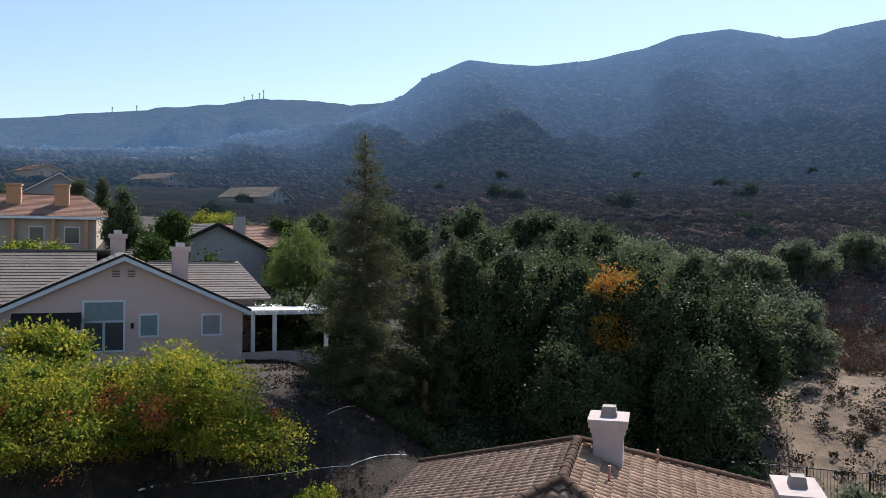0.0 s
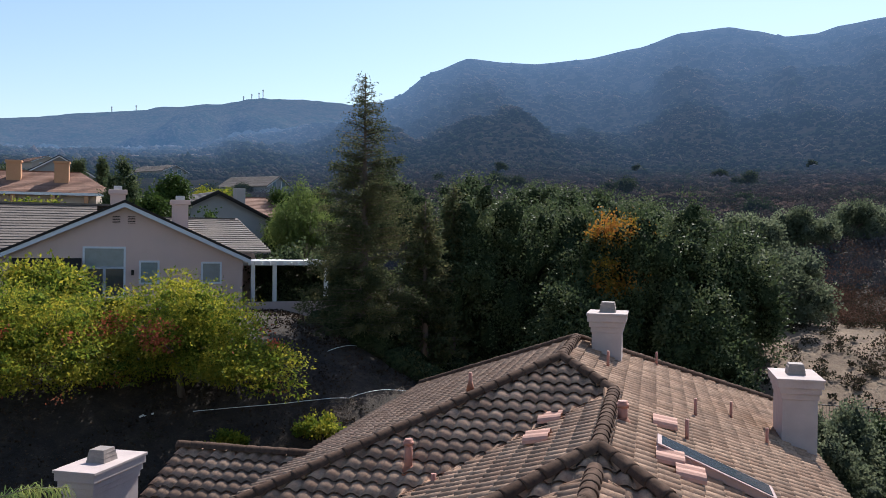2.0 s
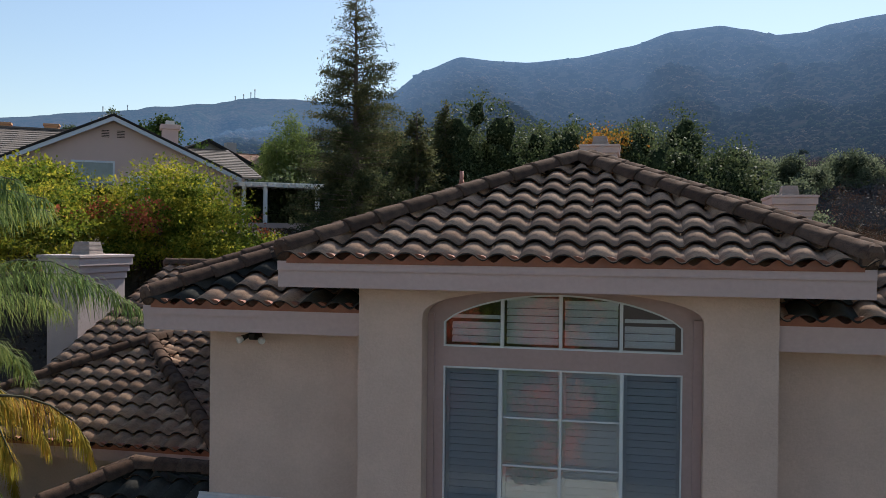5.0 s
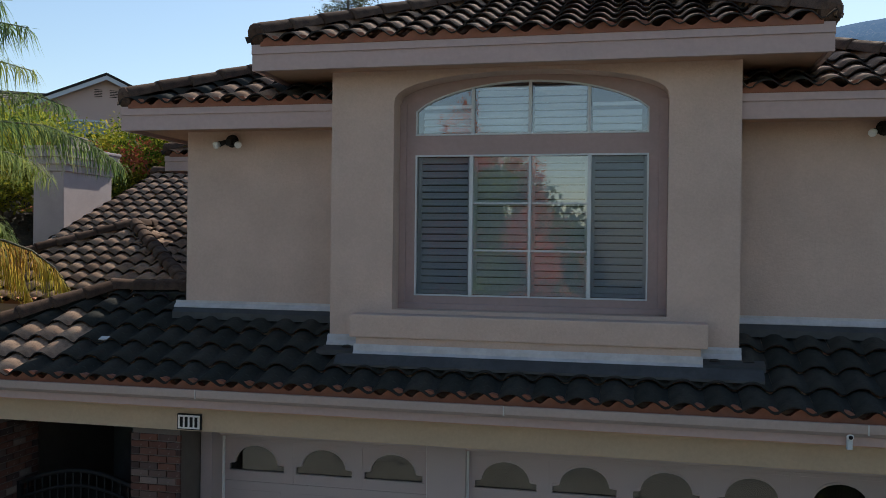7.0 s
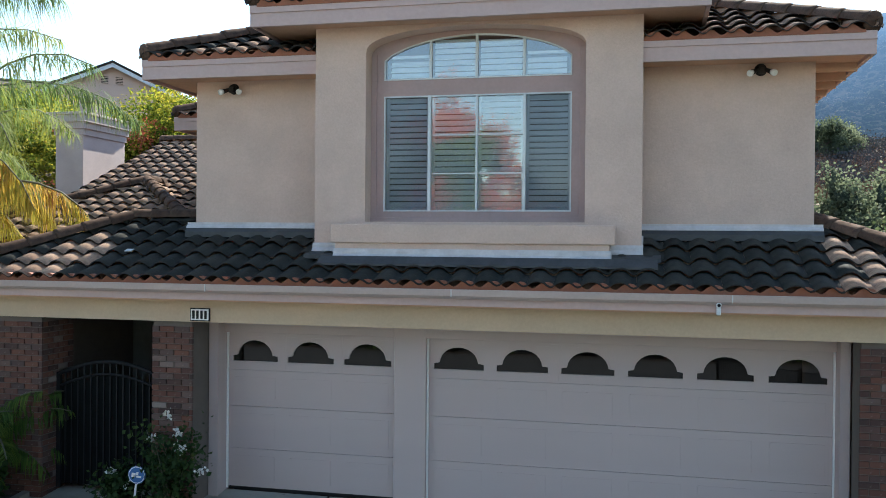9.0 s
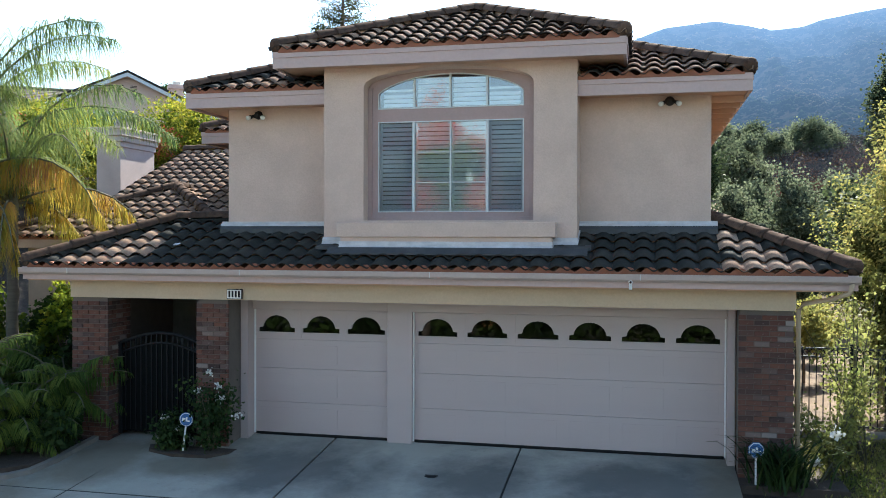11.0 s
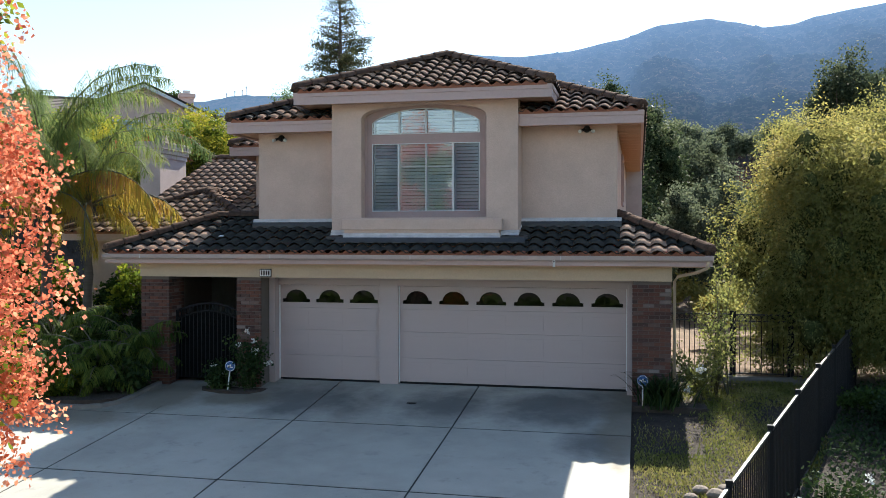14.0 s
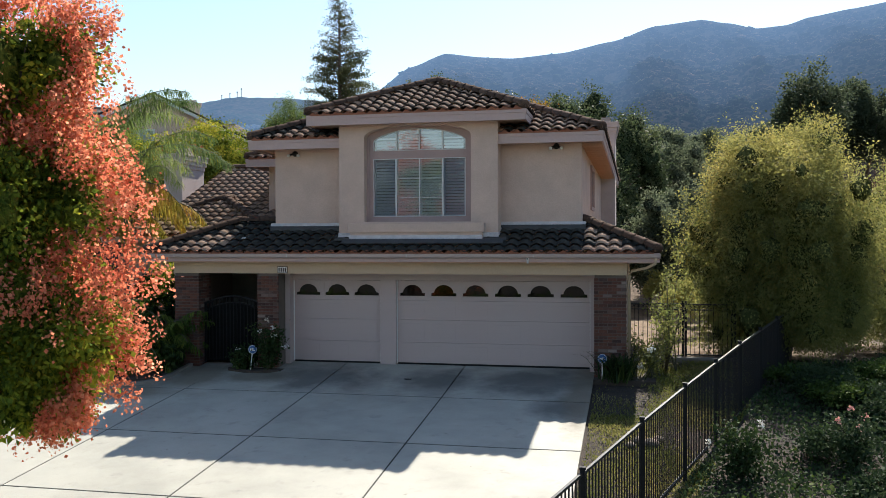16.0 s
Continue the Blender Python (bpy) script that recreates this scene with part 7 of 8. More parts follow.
def rose_bush(x, y, h, w, seed, blooms, mat, label):
    rng = np.random.default_rng(seed)
    z0 = height(x, y)
    t = thing("rose_bush", label, "shrub", "rose bushes", pose(x, y, z0))
    bm = bmesh.new()
    pts, outs = [], []
    for i in range(9):
        a = rng.random() * 6.28319
        tip = Vector((math.cos(a) * w * rng.uniform(0.3, 1), math.sin(a) * w * rng.uniform(0.3, 1), h * rng.uniform(0.6, 1.0)))
        mid = tip * 0.5 + Vector((0, 0, h * 0.12))
        tube(bm, [(0, 0, -0.05), mid, tip], [0.012, 0.009, 0.004], 5)
        for k in range(26):
            s = rng.uniform(0.15, 1)
            q = (mid * (s / 0.5) if s < 0.5 else mid.lerp(tip, (s - 0.5) / 0.5))
            for j in range(7):
                pts.append(np.array(q) + rng.normal(size=3) * 0.085 * (1 + w))
                outs.append(rng.normal(size=3))
    part("stem_growth", bm, STEM, t)
    # the foremost bush takes the lit copy of the leaves
    ob = new("foliage", leaf_mesh("foliage", np.array(pts), 0.065, DARK_LEAF if mat is PETAL else (ROSE_LEAF if y < -8 else IVY), np.array(outs), 0.38, 0.2, rng))
    ob.parent = t
    flowers("bloom", t, [(p[0], p[1], p[2]) for p in blooms], mat, rng)
    return t


rose_bush(-3.1, -0.98, 1.15, 0.38, 141, [(-0.04, 0.05, 1.28), (0.22, -0.05, 0.86), (0.50, -0.1, 0.64), (0.18, -0.1, 1.08), (-0.18, -0.08, 1.0), (0.1, 0.0, 0.9)], PETAL, "dark green rose bush with white blooms by the pier")
rose_bush(-3.75, -0.98, 0.55, 0.25, 142, [(-0.15, 0, 0.52), (0.1, -0.1, 0.4)], PETAL, "small rose bush with white blooms by the pier")
rose_bush(7.6, -6.9, 0.9, 0.45, 143, [(-0.5, 0.1, 0.55), (0.3, 0, 0.9)], PETAL, "rose bush with white blooms along the fence")
rose_bush(9.4, -6.2, 1.0, 0.5, 144, [(0.0, 0.0, 1.0), (0.25, 0.1, 0.85), (-0.2, 0, 0.8), (0.1, -0.1, 0.7)], PINK_PETAL, "rose bush with pink blooms beyond the fence")
rose_bush(8.6, -10.4, 0.9, 0.8, 145, [(0.0, 0.0, 0.95), (0.3, 0.1, 0.85), (-0.25, 0, 0.8), (0.5, -0.2, 0.8), (0.7, 0.0, 0.9)], PINK_PETAL, "rose bush with pale pink blooms beyond the fence")

# strap-leaved clump and the leggy climber by the garage corner
rng = np.random.default_rng(151)
clump = thing("lily_clump", "dark strap-leaved lily clump beside the garage pier", "plant", at=pose(5.55, -0.95, height(5.55, -0.95)))
v, f = [], []
for i in range(210):
    a, L = rng.random() * 6.28319, rng.uniform(0.7, 1.35)
    o = rng.normal(size=2) * 0.16
    d = np.array([math.cos(a), math.sin(a)])
    w = np.array([-d[1], d[0]]) * 0.016
    n = len(v)
    for k in range(5):
        s = k / 4
        r, z = L * 0.55 * s, L * (1.25 * s - 0.75 * s * s)
        c = o + d * r
        ww = w * (1 - 0.8 * s * s)
        v += [(c[0] - ww[0], c[1] - ww[1], z), (c[0] + ww[0], c[1] + ww[1], z)]
    f += [(n + 2 * k, n + 2 * k + 1, n + 2 * k + 3, n + 2 * k + 2) for k in range(4)]
raw("foliage", v, f, DARK_LEAF, clump)
flowers("bloom", clump, [(0.75, 0.15, 0.75), (0.5, 0.3, 0.3)], PETAL, rng, 0.06)


def climber(x, y, h, w, seed, mat, label):
    rng = np.random.default_rng(seed)
    z0 = height(x, y)
    t = thing("climbing_shrub", label, "shrub", at=pose(x, y, z0))
    bm = bmesh.new()
    pts = []
    for i in range(15):
        a = rng.random() * 6.28319
        tip = Vector((math.cos(a) * w * rng.uniform(0.4, 1.2), math.sin(a) * w * rng.uniform(0.4, 1.0), h * rng.uniform(0.55, 1.05)))
        mid = Vector((tip.x * 0.3, tip.y * 0.3, tip.z * 0.55))
        tube(bm, [(rng.normal() * 0.12, rng.normal() * 0.12, -0.05), mid, tip], [0.016, 0.011, 0.004], 5)
        for k in range(30):
            s = rng.uniform(0.25, 1.05)
            q = mid * (s / 0.55) if s < 0.55 else mid.lerp(tip, (s - 0.55) / 0.45)
            for j in range(4):
                pts.append(np.array(q) + rng.normal(size=3) * 0.10)
    part("stem_growth", bm, STEM, t)
    pts = np.array(pts)
    ob = new("foliage", leaf_mesh("foliage", pts, 0.06, mat, None, 0.36, 0.2, rng))
    ob.parent = t
    return t


climber(6.75, 0.3, 2.5, 0.75, 152, OLIVE_DARK, "leggy climbing shrub beside the side gate")
climber(6.3, -0.4, 1.3, 0.5, 153, OLIVE_DARK, "leggy green shrub beside the garage")
# big shrubs and trees on the garden side
# lower leaves darker: shade below the sunlit top put into the colour
tree("olive_shrub", "large rounded olive-yellow shrub overhanging the fence", 9.85, 3.3, 3.05, (2.75, 2.6, 3.45), [OLIVE, OLIVE_DARK], 161, blobs=170, twigs=80, leaves=20, size=0.068, spread=np.array([0.09, 0.09, 0.14]), trunk=0.12, low=-0.95, slim=0.25, droop=0.8, skirt=22,
     share=lambda p, rng: (p[:, 2] - 2.6 - np.abs(p[:, 0]) * 0.3 + rng.normal(size=len(p)) * 1.2 < 0))
tree("olive_shrub", "large rounded olive-yellow shrub overhanging the fence", 13.5, 5.7, 2.8, (2.5, 2.5, 3.1), [OLIVE, OLIVE_DARK], 162, blobs=80, twigs=60, leaves=13, size=0.08, spread=0.12, trunk=0.12, low=-0.95, slim=0.25, droop=0.8, skirt=24,
     share=lambda p, rng: (p[:, 2] - 2.9 + rng.normal(size=len(p)) * 1.1 < 0))
for x, y, m, r, s in [(14.6, 26.5, 8.6, (1.9, 1.9, 3.4), 163), (17.8, 29.5, 8.6, (3.2, 3.0, 3.4), 164), (9.0, 24.5, 2.9, (1.9, 1.7, 1.6), 165), (21.5, 24.0, 6.6, (3.2, 3.0, 3.6), 166)]:
    tree("garden_oak", "dark grey-green oak at the end of the garden", x, y, m, r, GARDEN_OAK if s != 165 else OAK, s, blobs=70, twigs=54, leaves=12, size=0.13, spread=0.14, trunk=0.2, group="garden oaks", fill=0.25)
# added out of sight behind the big shrub, to shade the side yard
tree("shade_tree", "hidden broad dark tree added to shade the side yard", 10.8, 11.5, 4.1, (2.9, 2.6, 1.7), OAK, 167, blobs=26, twigs=34, leaves=9, size=0.15, spread=0.14)
for x, y, m, r, s in [(6.6, 19.0, 2.6, (1.4, 1.2, 2.3), 175), (8.6, 18.0, 3.1, (1.7, 1.4, 2.9), 176), (11.0, 20.5, 3.3, (2.0, 1.6, 3.1), 177), (13.7, 18.2, 2.8, (1.8, 1.5, 2.8), 178), (7.6, 22.5, 3.3, (1.5, 1.4, 2.7), 179)]:
    tree("garden_bush", "tall grey-green bush along the back of the yard", x, y, m, r, GREY_OAK, s, blobs=34, twigs=40, leaves=9, size=0.10, spread=0.11, trunk=0.05, category="shrub", group="yard bushes", low=-0.95)
for x, y, m, r, s in [(8.3, 12.5, 0.9, (0.8, 0.8, 0.8), 171), (7.0, 16.5, 1.0, (0.9, 0.8, 0.8), 172), (11.5, 13.5, 0.8, (0.9, 0.9, 0.8), 173), (7.4, 8.5, 1.0, (0.6, 0.6, 0.7), 174)]:
    tree("yard_shrub", "loose yellow-green shrub in the side yard", x, y, m, r, OLIVE, s, blobs=12, twigs=22, leaves=8, size=0.10, spread=0.09, trunk=0.03, category="shrub", group="side yard shrubs")
# ground cover beyond the fence
rng = np.random.default_rng(181)
for i in range(48):
    x, y = rng.uniform(7.4, 15.5), rng.uniform(-15, 0.5)
    if (x - 7.4) < (-5.4 - y) * -0.28 - 0.3 + 0.4:
        x += 1.2
    s = rng.uniform(0.5, 1.0)
    tree("low_shrub", "low dark green shrub on the bank beyond the fence", x, y, height(x, y) + 0.25 * s, (0.9 * s, 0.85 * s, 0.5 * s), IVY if rng.random() < 0.75 else GREEN, 200 + i, blobs=12, twigs=30, leaves=9, size=0.06, spread=0.08, trunk=0.02, category="shrub", group="bank shrubs", low=-0.2, count=3)
n = 150000
gx, gy = rng.uniform(4.6, 18.5, n), rng.uniform(-19, 2.2, n)
FENCE_Y, FENCE_X = (-13.4, -11.3, -9.2, -7.1, -5.1, -3.1, -1.1, 0.9, 2.5), (4.62, 5.32, 6.02, 6.71, 7.36, 8.0, 8.65, 9.3, 9.8)
keep = (gx > np.interp(gy, FENCE_Y, FENCE_X) + 0.1) & (np.sin(gx * 1.1 + gy * 0.7) + np.sin(gy * 0.9 + 2) + rng.normal(size=n) * 0.7 > -0.9)
gx, gy = gx[keep], gy[keep]
gz = np.array([height(a, b) - 0.02 for a, b in zip(gx, gy)]) + rng.uniform(0, 0.26, len(gx)) * (0.6 + 0.4 * np.sin(gx * 1.7) * np.sin(gy * 1.3))
tagged(new("ground_cover", leaf_mesh("ground_cover", np.stack([gx, gy, gz], axis=1), 0.065, [IVY, GREEN], np.tile(np.array([0.0, 0.0, 0.5]), (len(gx), 1)), 0.36, 0.0, rng, (rng.random(len(gx)) < 0.12))), "dense dark green ground cover beyond the fence", "plants", kind="stuff")
# trees across the street, behind the walk
for x, y, m, r, s, mat in [(-14, -40, 3.0, (4.5, 4, 4.5), 191, GREEN), (-4, -44, 3.5, (4.5, 4, 5), 192, OAK), (7, -46, 3.0, (4.5, 4, 4.5), 193, GREEN), (17, -42, 3.0, (4.5, 4, 4.5), 194, OAK), (27, -36, 2.5, (4, 4, 4.2), 195, GREEN)]:
    tree("street_tree", "round leafy tree across the street", x, y, m, r, mat, s, blobs=20, twigs=26, leaves=8, size=0.3, spread=0.25, group="street trees")
for x, y, m, s in ((-8.5, -35.0, 2.4, 103), (-3.2, -38.5, 2.8, 104)):
    tree("autumn_tree", "tree across the street turning orange-red", x, y, m, (2.4, 2.4, 3.4), [GREEN, RUST, LIME], s, blobs=46, twigs=40, leaves=12, size=0.15, spread=0.2, group="autumn trees", share=lambda p, rng: np.clip(np.floor(1.2 + np.sin(p[:, 0] * 3.3) * 0.7 + np.sin(p[:, 2] * 3.1 + 1) * 0.7 + rng.normal(size=len(p)) * 0.6), 0, 2))

# hedge across the street
rng = np.random.default_rng(197)
n = 16000
hp = np.stack([rng.uniform(-40, 45, n), rng.uniform(-36.6, -35.2, n), rng.uniform(-2.4, -0.6, n)], axis=1)
tagged(new("hedge", leaf_mesh("hedge", hp, 0.3, GREEN, None, 0.4, 0.0, rng)), "long clipped green hedge across the street", "hedge", kind="stuff")

# lawn strip between the drive and the fence
rng = np.random.default_rng(301)
n = 90000
gx, gy = rng.uniform(5.05, 8.6, n), rng.uniform(-13.5, 2.4, n)
keep = (gx < 7.5 + (gy + 5.4) * 0.27) & (np.sin(gx * 2.3 + gy * 1.1) + np.sin(gy * 1.7 + 1) + rng.normal(size=n) * 0.8 > -0.4) & ~((gx < 6.2) & (gy > -3.6) & (rng.random(n) < 0.75))
gx, gy = gx[keep], gy[keep]
gz = np.array([height(a, b) - 0.03 for a, b in zip(gx, gy)])
up = np.tile(np.array([0.0, 0.0, 1.6]), (len(gx), 1))
GRASS = leaf_material("lawn grass", [(0.10, 0.13, 0.032), (0.21, 0.22, 0.056), (0.38, 0.33, 0.13)], 0.7, 0.4)
tagged(new("grass", leaf_mesh("grass", np.stack([gx, gy, gz], axis=1), 0.055, GRASS, up, 0.16, 0.0, rng)), "thin patchy lawn beside the driveway", "grass", kind="stuff")

# ---- fences ----
def iron_fence(name, label, posts, tall, gap, rail, mat=None, rings=False, top_rail=0.03):
    """Posts given by x, y and the height of their tops; bars between them."""
    fe = thing(name, label, "fence")
    bar_mesh = mesh_of("bar", boxes((-0.008, 0.008, -0.008, 0.008, 0, tall - 0.10)), mat or BLACK)
    post_mesh = mesh_of("post", boxes((-0.03, 0.03, -0.03, 0.03, -0.15, tall + 0.03), (-0.038, 0.038, -0.038, 0.038, tall + 0.03, tall + 0.06)), mat or BLACK)
    for x, y, z in posts:
        o = new("post", post_mesh)
        o.parent, o.matrix_basis = fe, pose(x, y, z - tall)
    for a, b in zip(posts, posts[1:]):
        a, b = Vector(a), Vector(b)
        d = b - a
        ang = math.degrees(math.atan2(d.y, d.x))
        tilt = -math.degrees(math.atan2(d.z, math.hypot(d.x, d.y)))
        L = d.length
        for dz, hgt in rail:
            bm = bmesh.new()
            box(bm, 0.03, L - 0.03, -0.018, 0.018, -hgt, 0)
            part("rail", bm, mat or RAIL, fe, at=pose(a.x, a.y, a.z + dz, 0, tilt, ang))
        n = int(L / gap)
        for i in range(1, n):
            p = a.lerp(b, i / n)
            o = new("bar", bar_mesh)
            o.parent, o.matrix_basis = fe, pose(p.x, p.y, p.z - tall + 0.06, 0, 0, ang)
        if rings:
            for i in range(n):
                p = a.lerp(b, (i + 0.5) / n)
                bm = bmesh.new()
                q = [(0.042 * math.cos(6.28319 * k / 10), 0, 0.042 * math.sin(6.28319 * k / 10)) for k in range(11)]
                tube(bm, q, 0.008, 4, cap=False)
                part("ring", bm, mat or BLACK, fe, at=pose(p.x, p.y, p.z - 0.075, 0, 0, ang))
    return fe


side = [(9.8, 2.5, 1.25), (9.3, 0.9, 1.20), (8.65, -1.1, 1.12), (8.0, -3.1, 1.03), (7.36, -5.1, 0.92), (6.71, -7.1, 0.79), (6.02, -9.2, 0.63), (5.32, -11.3, 0.43), (4.62, -13.4, 0.23)]
iron_fence("iron_fence", "black iron picket fence down the lawn edge", side, 1.5, 0.105, [(0.0, 0.035), (-1.36, 0.03)])
iron_fence("gate_fence", "black iron fence with ring tops beside the side gate", [(5.8, 2.5, 1.43), (7.18, 2.5, 1.43)], 1.5, 0.11, [(0.0, 0.03), (-0.15, 0.03), (-1.38, 0.03)], rings=True)
iron_fence("gate_fence", "black iron fence with ring tops beside the side gate", [(8.5, 2.5, 1.43), (9.7, 2.5, 1.43)], 1.5, 0.11, [(0.0, 0.03), (-0.15, 0.03), (-1.38, 0.03)], rings=True)
iron_fence("side_gate", "black iron side gate with a ring-topped rail", [(7.25, 2.52, 1.42), (8.43, 2.52, 1.42)], 1.44, 0.11, [(0.0, 0.03), (-0.15, 0.03), (-1.34, 0.03)], rings=True)
tagged(part("gate_step", boxes((5.9, 9.6, 2.2, 2.45, -0.4, 0.02), bevel=0.02), KERB), "low stone edging below the side gate", "edging")
iron_fence("back_fence", "long dark picket fence at the foot of the slope", [(3.0 + 2.4 * i, 31.7 - 0.36 * i, 3.95 + 0.02 * i) for i in range(8)], 1.5, 0.13, [(0.0, 0.04), (-1.36, 0.04)])

# ---- entry gate ----
gate = thing("entry_gate", "black arched iron double gate in the entry", "gate")
part("gate_frame", boxes((-5.12, -5.06, -0.42, -0.38, -0.05, 1.52)), BLACK, gate)
part("gate_frame", boxes((-3.55, -3.49, -0.42, -0.38, -0.05, 1.52)), BLACK, gate)
bm = bmesh.new()
tube(bm, [(-5.09 + 1.57 * k / 16, -0.40, 1.50 + 0.19 * math.sin(math.pi * k / 16)) for k in range(17)], 0.028, 6)
part("arch_rail", bm, BLACK, gate)
bm = bmesh.new()
tube(bm, [(-5.09 + 1.57 * k / 16, -0.40, 1.33 + 0.19 * math.sin(math.pi * k / 16)) for k in range(17)], 0.02, 6)
part("arch_rail", bm, BLACK, gate)
for k in range(1, 16):
    x = -5.09 + 1.57 * k / 16
    part("bar", boxes((x - 0.009, x + 0.009, -0.41, -0.39, 0.0, 1.50 + 0.19 * math.sin(math.pi * k / 16))), BLACK, gate)
# plain black sheet added behind the bars in place of the porch's dark
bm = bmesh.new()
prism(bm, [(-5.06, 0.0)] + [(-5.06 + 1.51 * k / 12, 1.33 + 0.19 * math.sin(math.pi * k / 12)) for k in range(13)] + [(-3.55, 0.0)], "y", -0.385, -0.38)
part("mesh_panel", bm, SHEET, gate, "plain black sheet added for the dark behind the bars")
part("lock", boxes((-5.0, -4.94, -0.44, -0.40, 0.87, 0.98)), DARK, gate)

# ---- small things on the house ----
plate = thing("address_plate", "small pale address plate with dark bars", "sign", at=pose(-2.775, -0.785, 2.397))
part("back", boxes((-0.134, 0.134, -0.025, 0.0, -0.082, 0.082), bevel=0.004), BLACK, plate)
part("face", boxes((-0.122, 0.122, -0.03, -0.025, -0.07, 0.07)), WHITE, plate)
for x in (-0.083, -0.028, 0.028, 0.083):
    part("bar", boxes((x - 0.016, x + 0.016, -0.034, -0.03, -0.052, 0.052)), BLACK, plate)
BULB = plain("flood bulb glass", (0.7, 0.7, 0.68), 0.2, vary=0.05, bump=0.0)


def flood_light(x, z):
    fl = thing("flood_light", "twin-bulb outdoor flood light on the wall", "lamp", "flood lights", pose(x, AY - 0.005, z))
    bm = bmesh.new()
    bmesh.ops.create_cone(bm, cap_ends=True, segments=14, radius1=0.075, radius2=0.06, depth=0.05, matrix=pose(0, -0.025, 0.03, 90))
    part("base", bm, DARK, fl)
    part("sensor", boxes((-0.035, 0.035, -0.11, -0.05, -0.03, 0.04), bevel=0.012), DARK, fl)
    for s in (-1, 1):
        bm = bmesh.new()
        tube(bm, [(0.03 * s, -0.04, 0.03), (0.085 * s, -0.08, 0.0), (0.11 * s, -0.11, -0.015)], [0.022, 0.026, 0.036], 8)
        holder = part("holder", bm, DARK, fl)
        bm = bmesh.new()
        tube(bm, [(0.11 * s, -0.11, -0.015), (0.135 * s, -0.14, -0.03), (0.15 * s, -0.155, -0.04)], [0.030, 0.043, 0.034], 10)
        part("bulb", bm, BULB, holder)


flood_light(-2.80, 5.38)
flood_light(4.04, 5.41)
camera_box = thing("security_camera", "small white security camera under the gutter", "camera", at=pose(3.48, DY - 0.02, 2.655))
part("body", boxes((-0.022, 0.022, -0.05, 0.0, -0.07, 0.02), bevel=0.008), VINYL, camera_box)
bm = bmesh.new()
bmesh.ops.create_uvsphere(bm, u_segments=12, v_segments=8, radius=0.030, matrix=pose(0.0, -0.05, 0.04))
part("head", bm, WHITE, camera_box)
bm = bmesh.new()
bmesh.ops.create_uvsphere(bm, u_segments=10, v_segments=6, radius=0.018, matrix=pose(0.0, -0.075, 0.04))
part("lens", bm, BLACK, camera_box)

BLUE = plain("blue enamel", (0.03, 0.12, 0.32), 0.4, vary=0.1, bump=0.0)


def stake_sign(x, y, z0, tall, r, sides, label, lean=0):
    sg = thing("stake_sign", label, "sign", at=pose(x, y, z0, 0, lean, 8))
    part("stake", boxes((-0.012, 0.012, -0.008, 0.008, -0.1, tall)), WHITE, sg)
    bm = bmesh.new()
    prism(bm, [(r * math.cos(6.28319 * (k + 0.5) / sides), tall + r * math.sin(6.28319 * (k + 0.5) / sides)) for k in range(sides)], "y", -0.02, -0.009)
    face = part("board", bm, BLUE, sg)
    bm = bmesh.new()
    prism(bm, [(0.93 * r * math.cos(6.28319 * (k + 0.5) / sides), tall + 0.93 * r * math.sin(6.28319 * (k + 0.5) / sides)) for k in range(sides)], "y", -0.023, -0.02)
    part("rim", bm, WHITE, face)
    bm = bmesh.new()
    prism(bm, [(0.84 * r * math.cos(6.28319 * (k + 0.5) / sides), tall + 0.84 * r * math.sin(6.28319 * (k + 0.5) / sides)) for k in range(sides)], "y", -0.027, -0.023)
    part("field", bm, BLUE, face)
    for a, b, c, d in ((-0.55, -0.1, -0.25, 0.2), (0.0, 0.55, -0.25, -0.05), (-0.05, 0.2, 0.0, 0.35)):
        part("emblem", boxes((a * r, b * r, -0.030, -0.027, tall + c * r, tall + d * r)), WHITE, face)


stake_sign(5.19, -1.08, drive_z(-1.08), 0.54, 0.115, 8, "blue octagonal yard sign on a white stake")
stake_sign(-3.52, -1.12, drive_z(-1.1), 0.56, 0.115, 12, "round blue yard sign on a leaning stake", 7)
drain = thing("floor_drain", "round dark drain cover in the driveway", "drain", at=pose(0.645, -1.37, drive_z(-1.37) + 0.004))
bm = bmesh.new()
bmesh.ops.create_cone(bm, cap_ends=True, segments=24, radius1=0.13, radius2=0.125, depth=0.012)
part("rim", bm, BLACK, drain)
bm = bmesh.new()
bmesh.ops.create_cone(bm, cap_ends=True, segments=20, radius1=0.10, radius2=0.10, depth=0.006, matrix=pose(0, 0, 0.008))
part("grate", bm, BLACK, drain)
SOIL = plain("dark bed soil", (0.055, 0.04, 0.03), 0.95, vary=0.4, scale=6, fine=30, bump=0.8, dist=0.03)
bm = bmesh.new()
outline = [(-4.3, -0.75), (-4.1, -1.15), (-3.6, -1.32), (-3.0, -1.3), (-2.75, -1.05), (-2.7, -0.6), (-4.3, -0.6)]
prism(bm, outline, "z", -0.25, -0.105)
tagged(part("soil_bed", bm, SOIL), "dark soil bed under the roses", kind="structure")
bm = bmesh.new()
prism(bm, [(4.99, -1.15), (6.4, -1.15), (6.4, 0.0), (4.99, 0.0)], "z", -0.25, -0.10)
tagged(part("soil_bed", bm, SOIL), "dark soil bed beside the garage", kind="structure")
bm = bmesh.new()
prism(bm, [(-11, -2.4)] + [(x - 0.1, y + 0.1) for x, y in edge[1:-1]] + [(-5.4, 3.4), (-11, 3.4)], "z", -0.4, -0.16)
tagged(part("soil_bed", bm, SOIL), "dark soil of the planting bed", kind="structure")
ROCK = plain("garden rock", (0.20, 0.165, 0.13), 0.9, vary=0.3, scale=5, fine=30, bump=0.6, dist=0.01)
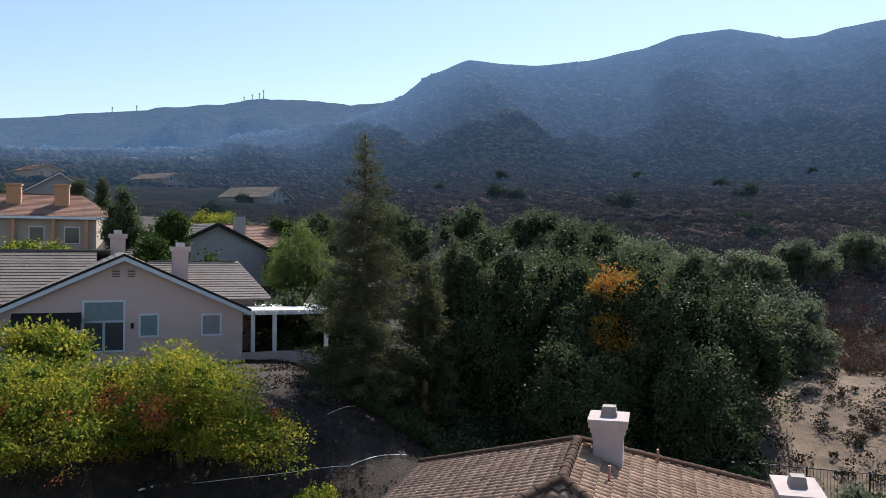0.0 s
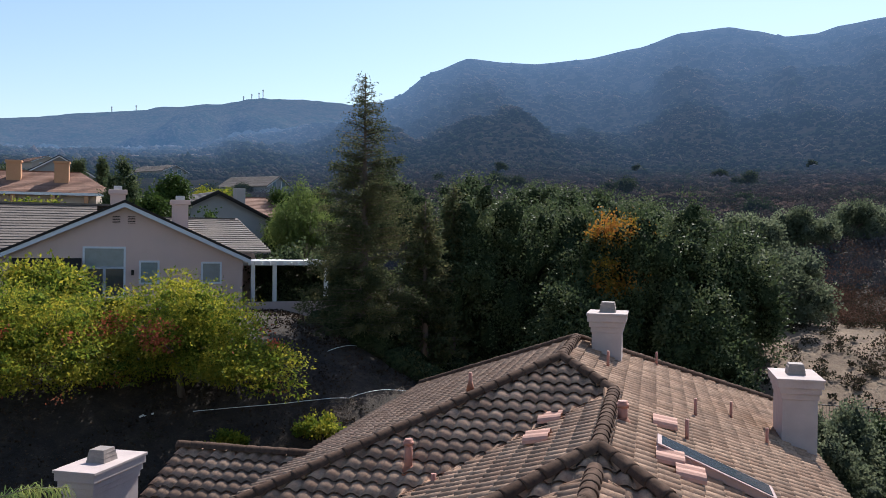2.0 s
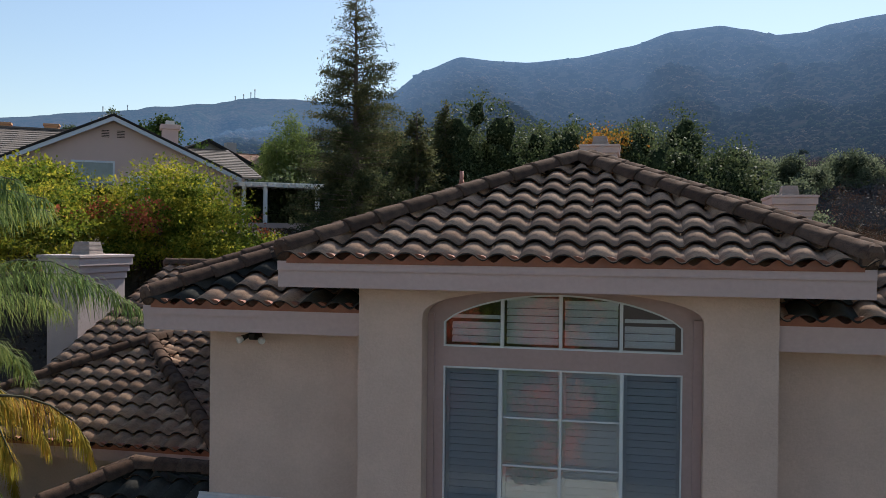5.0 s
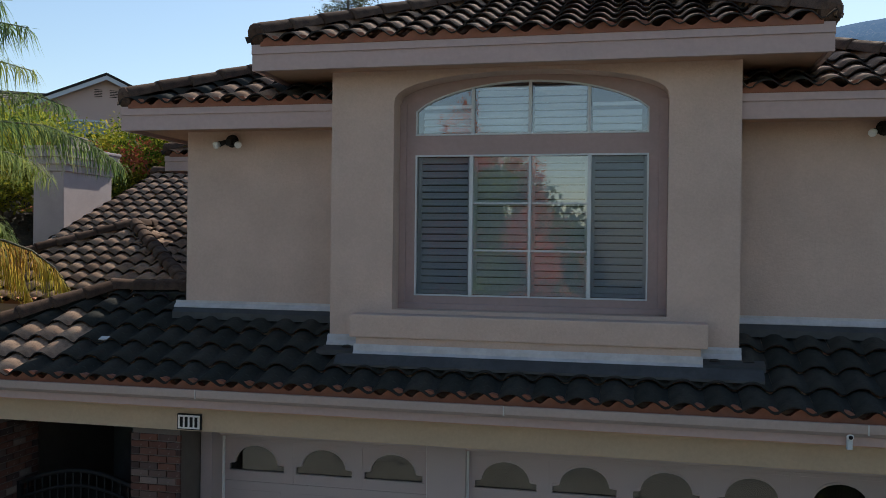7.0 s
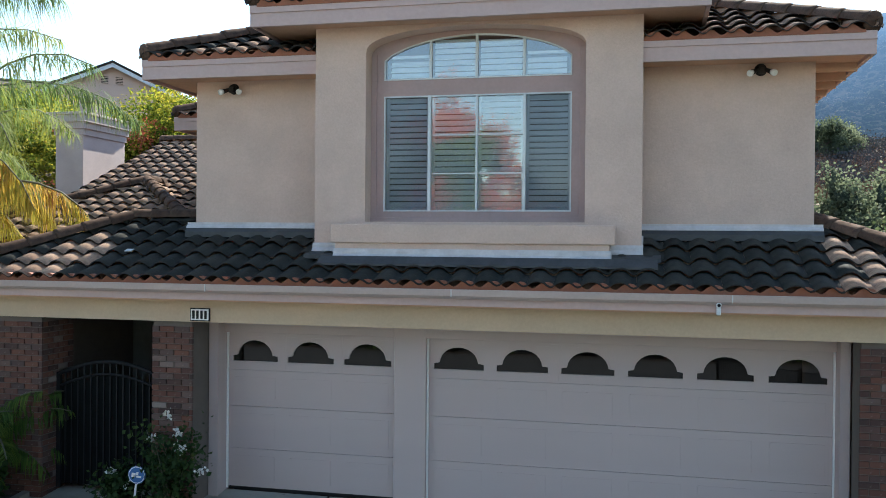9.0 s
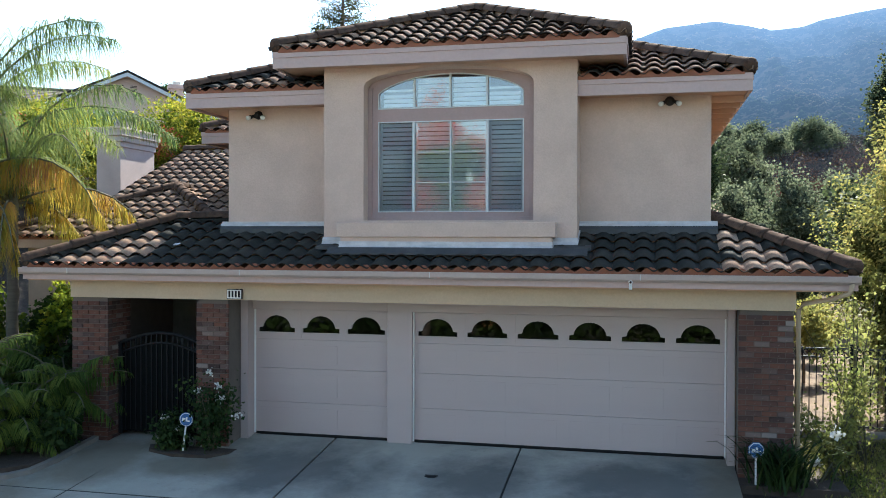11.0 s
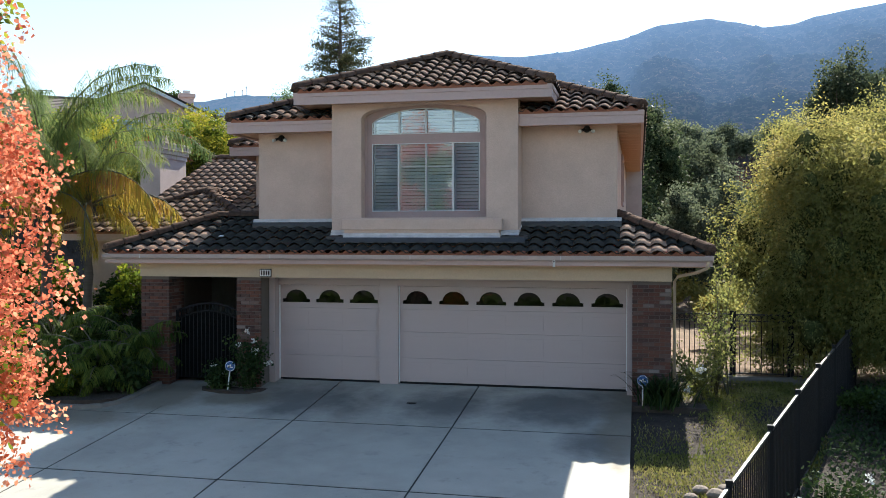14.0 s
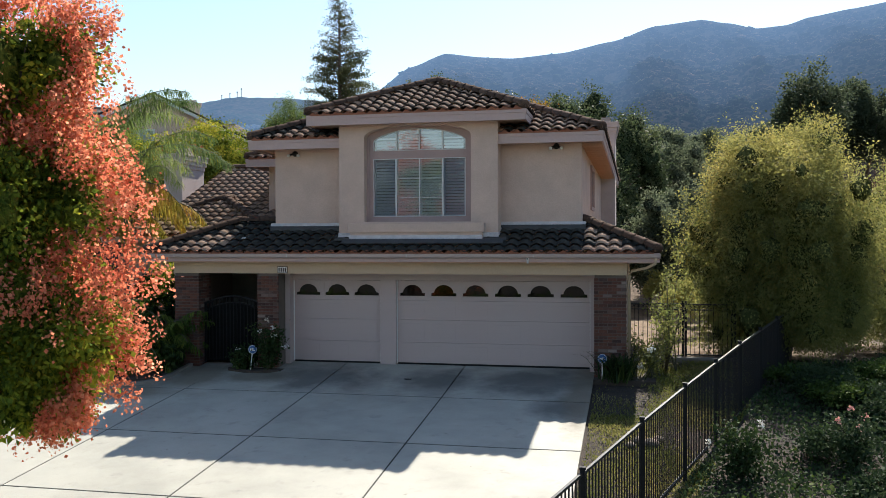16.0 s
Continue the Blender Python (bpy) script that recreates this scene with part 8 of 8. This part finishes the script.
for x, y, r in ((6.0, -5.2, 0.12), (6.22, -5.35, 0.15), (5.85, -5.5, 0.1), (6.35, -5.1, 0.11)):
    bm = bmesh.new()
    bmesh.ops.create_icosphere(bm, subdivisions=2, radius=r)
    for q in bm.verts:
        q.co *= 1 + 0.25 * noise.noise(q.co * 6 + Vector((x, y, 0)))
        q.co.z *= 0.6
    tagged(part("garden_rock", bm, ROCK, at=pose(x, y, height(x, y) + r * 0.1)), "grey-tan rock on the lawn edge", "rock", "lawn rocks")

pot = thing("flower_pot", "terracotta flower pot standing in the side yard", "pot", at=pose(9.2, 7.6, height(9.2, 7.6)))
bm = bmesh.new()
tube(bm, [(0, 0, 0), (0, 0, 0.36)], [0.15, 0.22], 16)
part("body", bm, TERRA, pot)
bm = bmesh.new()
tube(bm, [(0, 0, 0.34), (0, 0, 0.43)], [0.245, 0.25], 16)
part("rim", bm, TERRA, pot)

# ---- roof fittings ----
def roof_z(x):
    return Z_A + PITCH * (E1 - x)


def vent_pipe(x, y, z, r, tall, mat, label="", collar=True):
    vp = new("vent_pipe")
    vp.parent = house
    tagged(vp, label)
    bm = bmesh.new()
    tube(bm, [(x, y, z - 0.15), (x, y, z + tall)], r, 10)
    part("pipe", bm, mat, vp)
    if collar:
        bm = bmesh.new()
        tube(bm, [(x, y, z - 0.1), (x, y, z + 0.12)], [r * 2.4, r * 1.1], 10)
        part("collar", bm, TERRA if mat is PIPE else FLASH, vp)
    if r > 0.06:
        bm = bmesh.new()
        tube(bm, [(x, y, z + tall - 0.12), (x, y, z + tall - 0.05)], r * 1.25, 10)
        part("cap", bm, mat, vp)


vent_pipe(0.92, 6.9, roof_z(0.92), 0.09, 0.42, PIPE, "terracotta-coloured roof vent")
vent_pipe(3.86, 4.25, roof_z(3.86), 0.10, 0.42, PIPE)
for x, y in ((2.36, 10.9), (3.27, 12.9), (3.9, 11.3), (2.07, 7.85), (0.40, 12.1), (1.54, 16.2)):
    vent_pipe(x, y, roof_z(x), 0.035, 0.45, PIPE)
vent_pipe(-2.94, 6.5, Z_A + PITCH * (6.5 - FY), 0.075, 0.62, PIPE, "rusty red roof pipe with flashing")
vent_pipe(-2.36, 9.3, Z_A + PITCH * (9.3 - FY), 0.04, 0.3, PIPE)
vent_pipe(-2.37, 6.15, Z_A + PITCH * (6.15 - FY), 0.05, 0.25, PIPE)


def roof_vent(x, y, side, label=""):
    """A raised clay hood over an opening in a side slope."""
    z = Z_A + PITCH * (E1 - x if side > 0 else x - E0)
    bm = bmesh.new()
    for k in range(2):
        o = 0.16 * (k * 2 - 1)
        rings = []
        for j, (s, h) in enumerate(((0.0, 0.16), (0.45, 0.05))):
            rings.append([bm.verts.new((-side * s, o + 0.17 * -math.cos(math.pi * q / 8), h + 0.14 * math.sin(math.pi * q / 8) - PITCH * -s * 1.0)) for q in range(9)])
        for q in range(8):
            bm.faces.new((rings[0][q], rings[0][q + 1], rings[1][q + 1], rings[1][q]))
        bm.faces.new(rings[0])
    part("roof_vent", bm, TERRA_PALE, house, label, pose(x, y, z))


TERRA_PALE = plain("pale terracotta", (0.50, 0.27, 0.20), 0.8, vary=0.15, scale=5, fine=30, bump=0.15)
for x, y in ((1.9, 8.1), (1.95, 5.4), (2.25, 4.95)):
    roof_vent(x, y, 1, "pale terracotta roof vent hood")
for x, y in ((-0.75, 8.3), (-0.80, 6.6)):
    roof_vent(x, y, -1)
sky_light = new("skylight")
sky_light.parent = house
tagged(sky_light, "low mauve-framed skylight on the side slope")
to = pose(1.5, 5.55, roof_z(1.5) + 0.10, 0, math.degrees(SLOPE), 0)
part("curb", boxes((0.0, 1.95, 0.0, 0.7, 0.0, 0.12), bevel=0.01), MAUVE, sky_light, at=to)
part("rim", boxes((-0.03, 1.98, -0.03, 0.73, 0.12, 0.15), bevel=0.01), MAUVE, sky_light, at=to)
part("pane", boxes((0.04, 1.91, 0.04, 0.66, 0.15, 0.16)), DARK_PANE, sky_light, at=to)
# side wall window
sw = new("side_window")
sw.parent = house
bm = bmesh.new()
for r in ((4.5, 6.3, 4.0, 4.1), (4.5, 6.3, 5.2, 5.3), (4.5, 4.62, 4.1, 5.2), (6.18, 6.3, 4.1, 5.2)):
    box(bm, AX1, AX1 + 0.05, r[0], r[1], r[2], r[3])
part("window_frame", bm, MAUVE, sw)
part("pane", boxes((AX1, AX1 + 0.012, 4.62, 6.18, 4.1, 5.2)), DARK_PANE, sw)
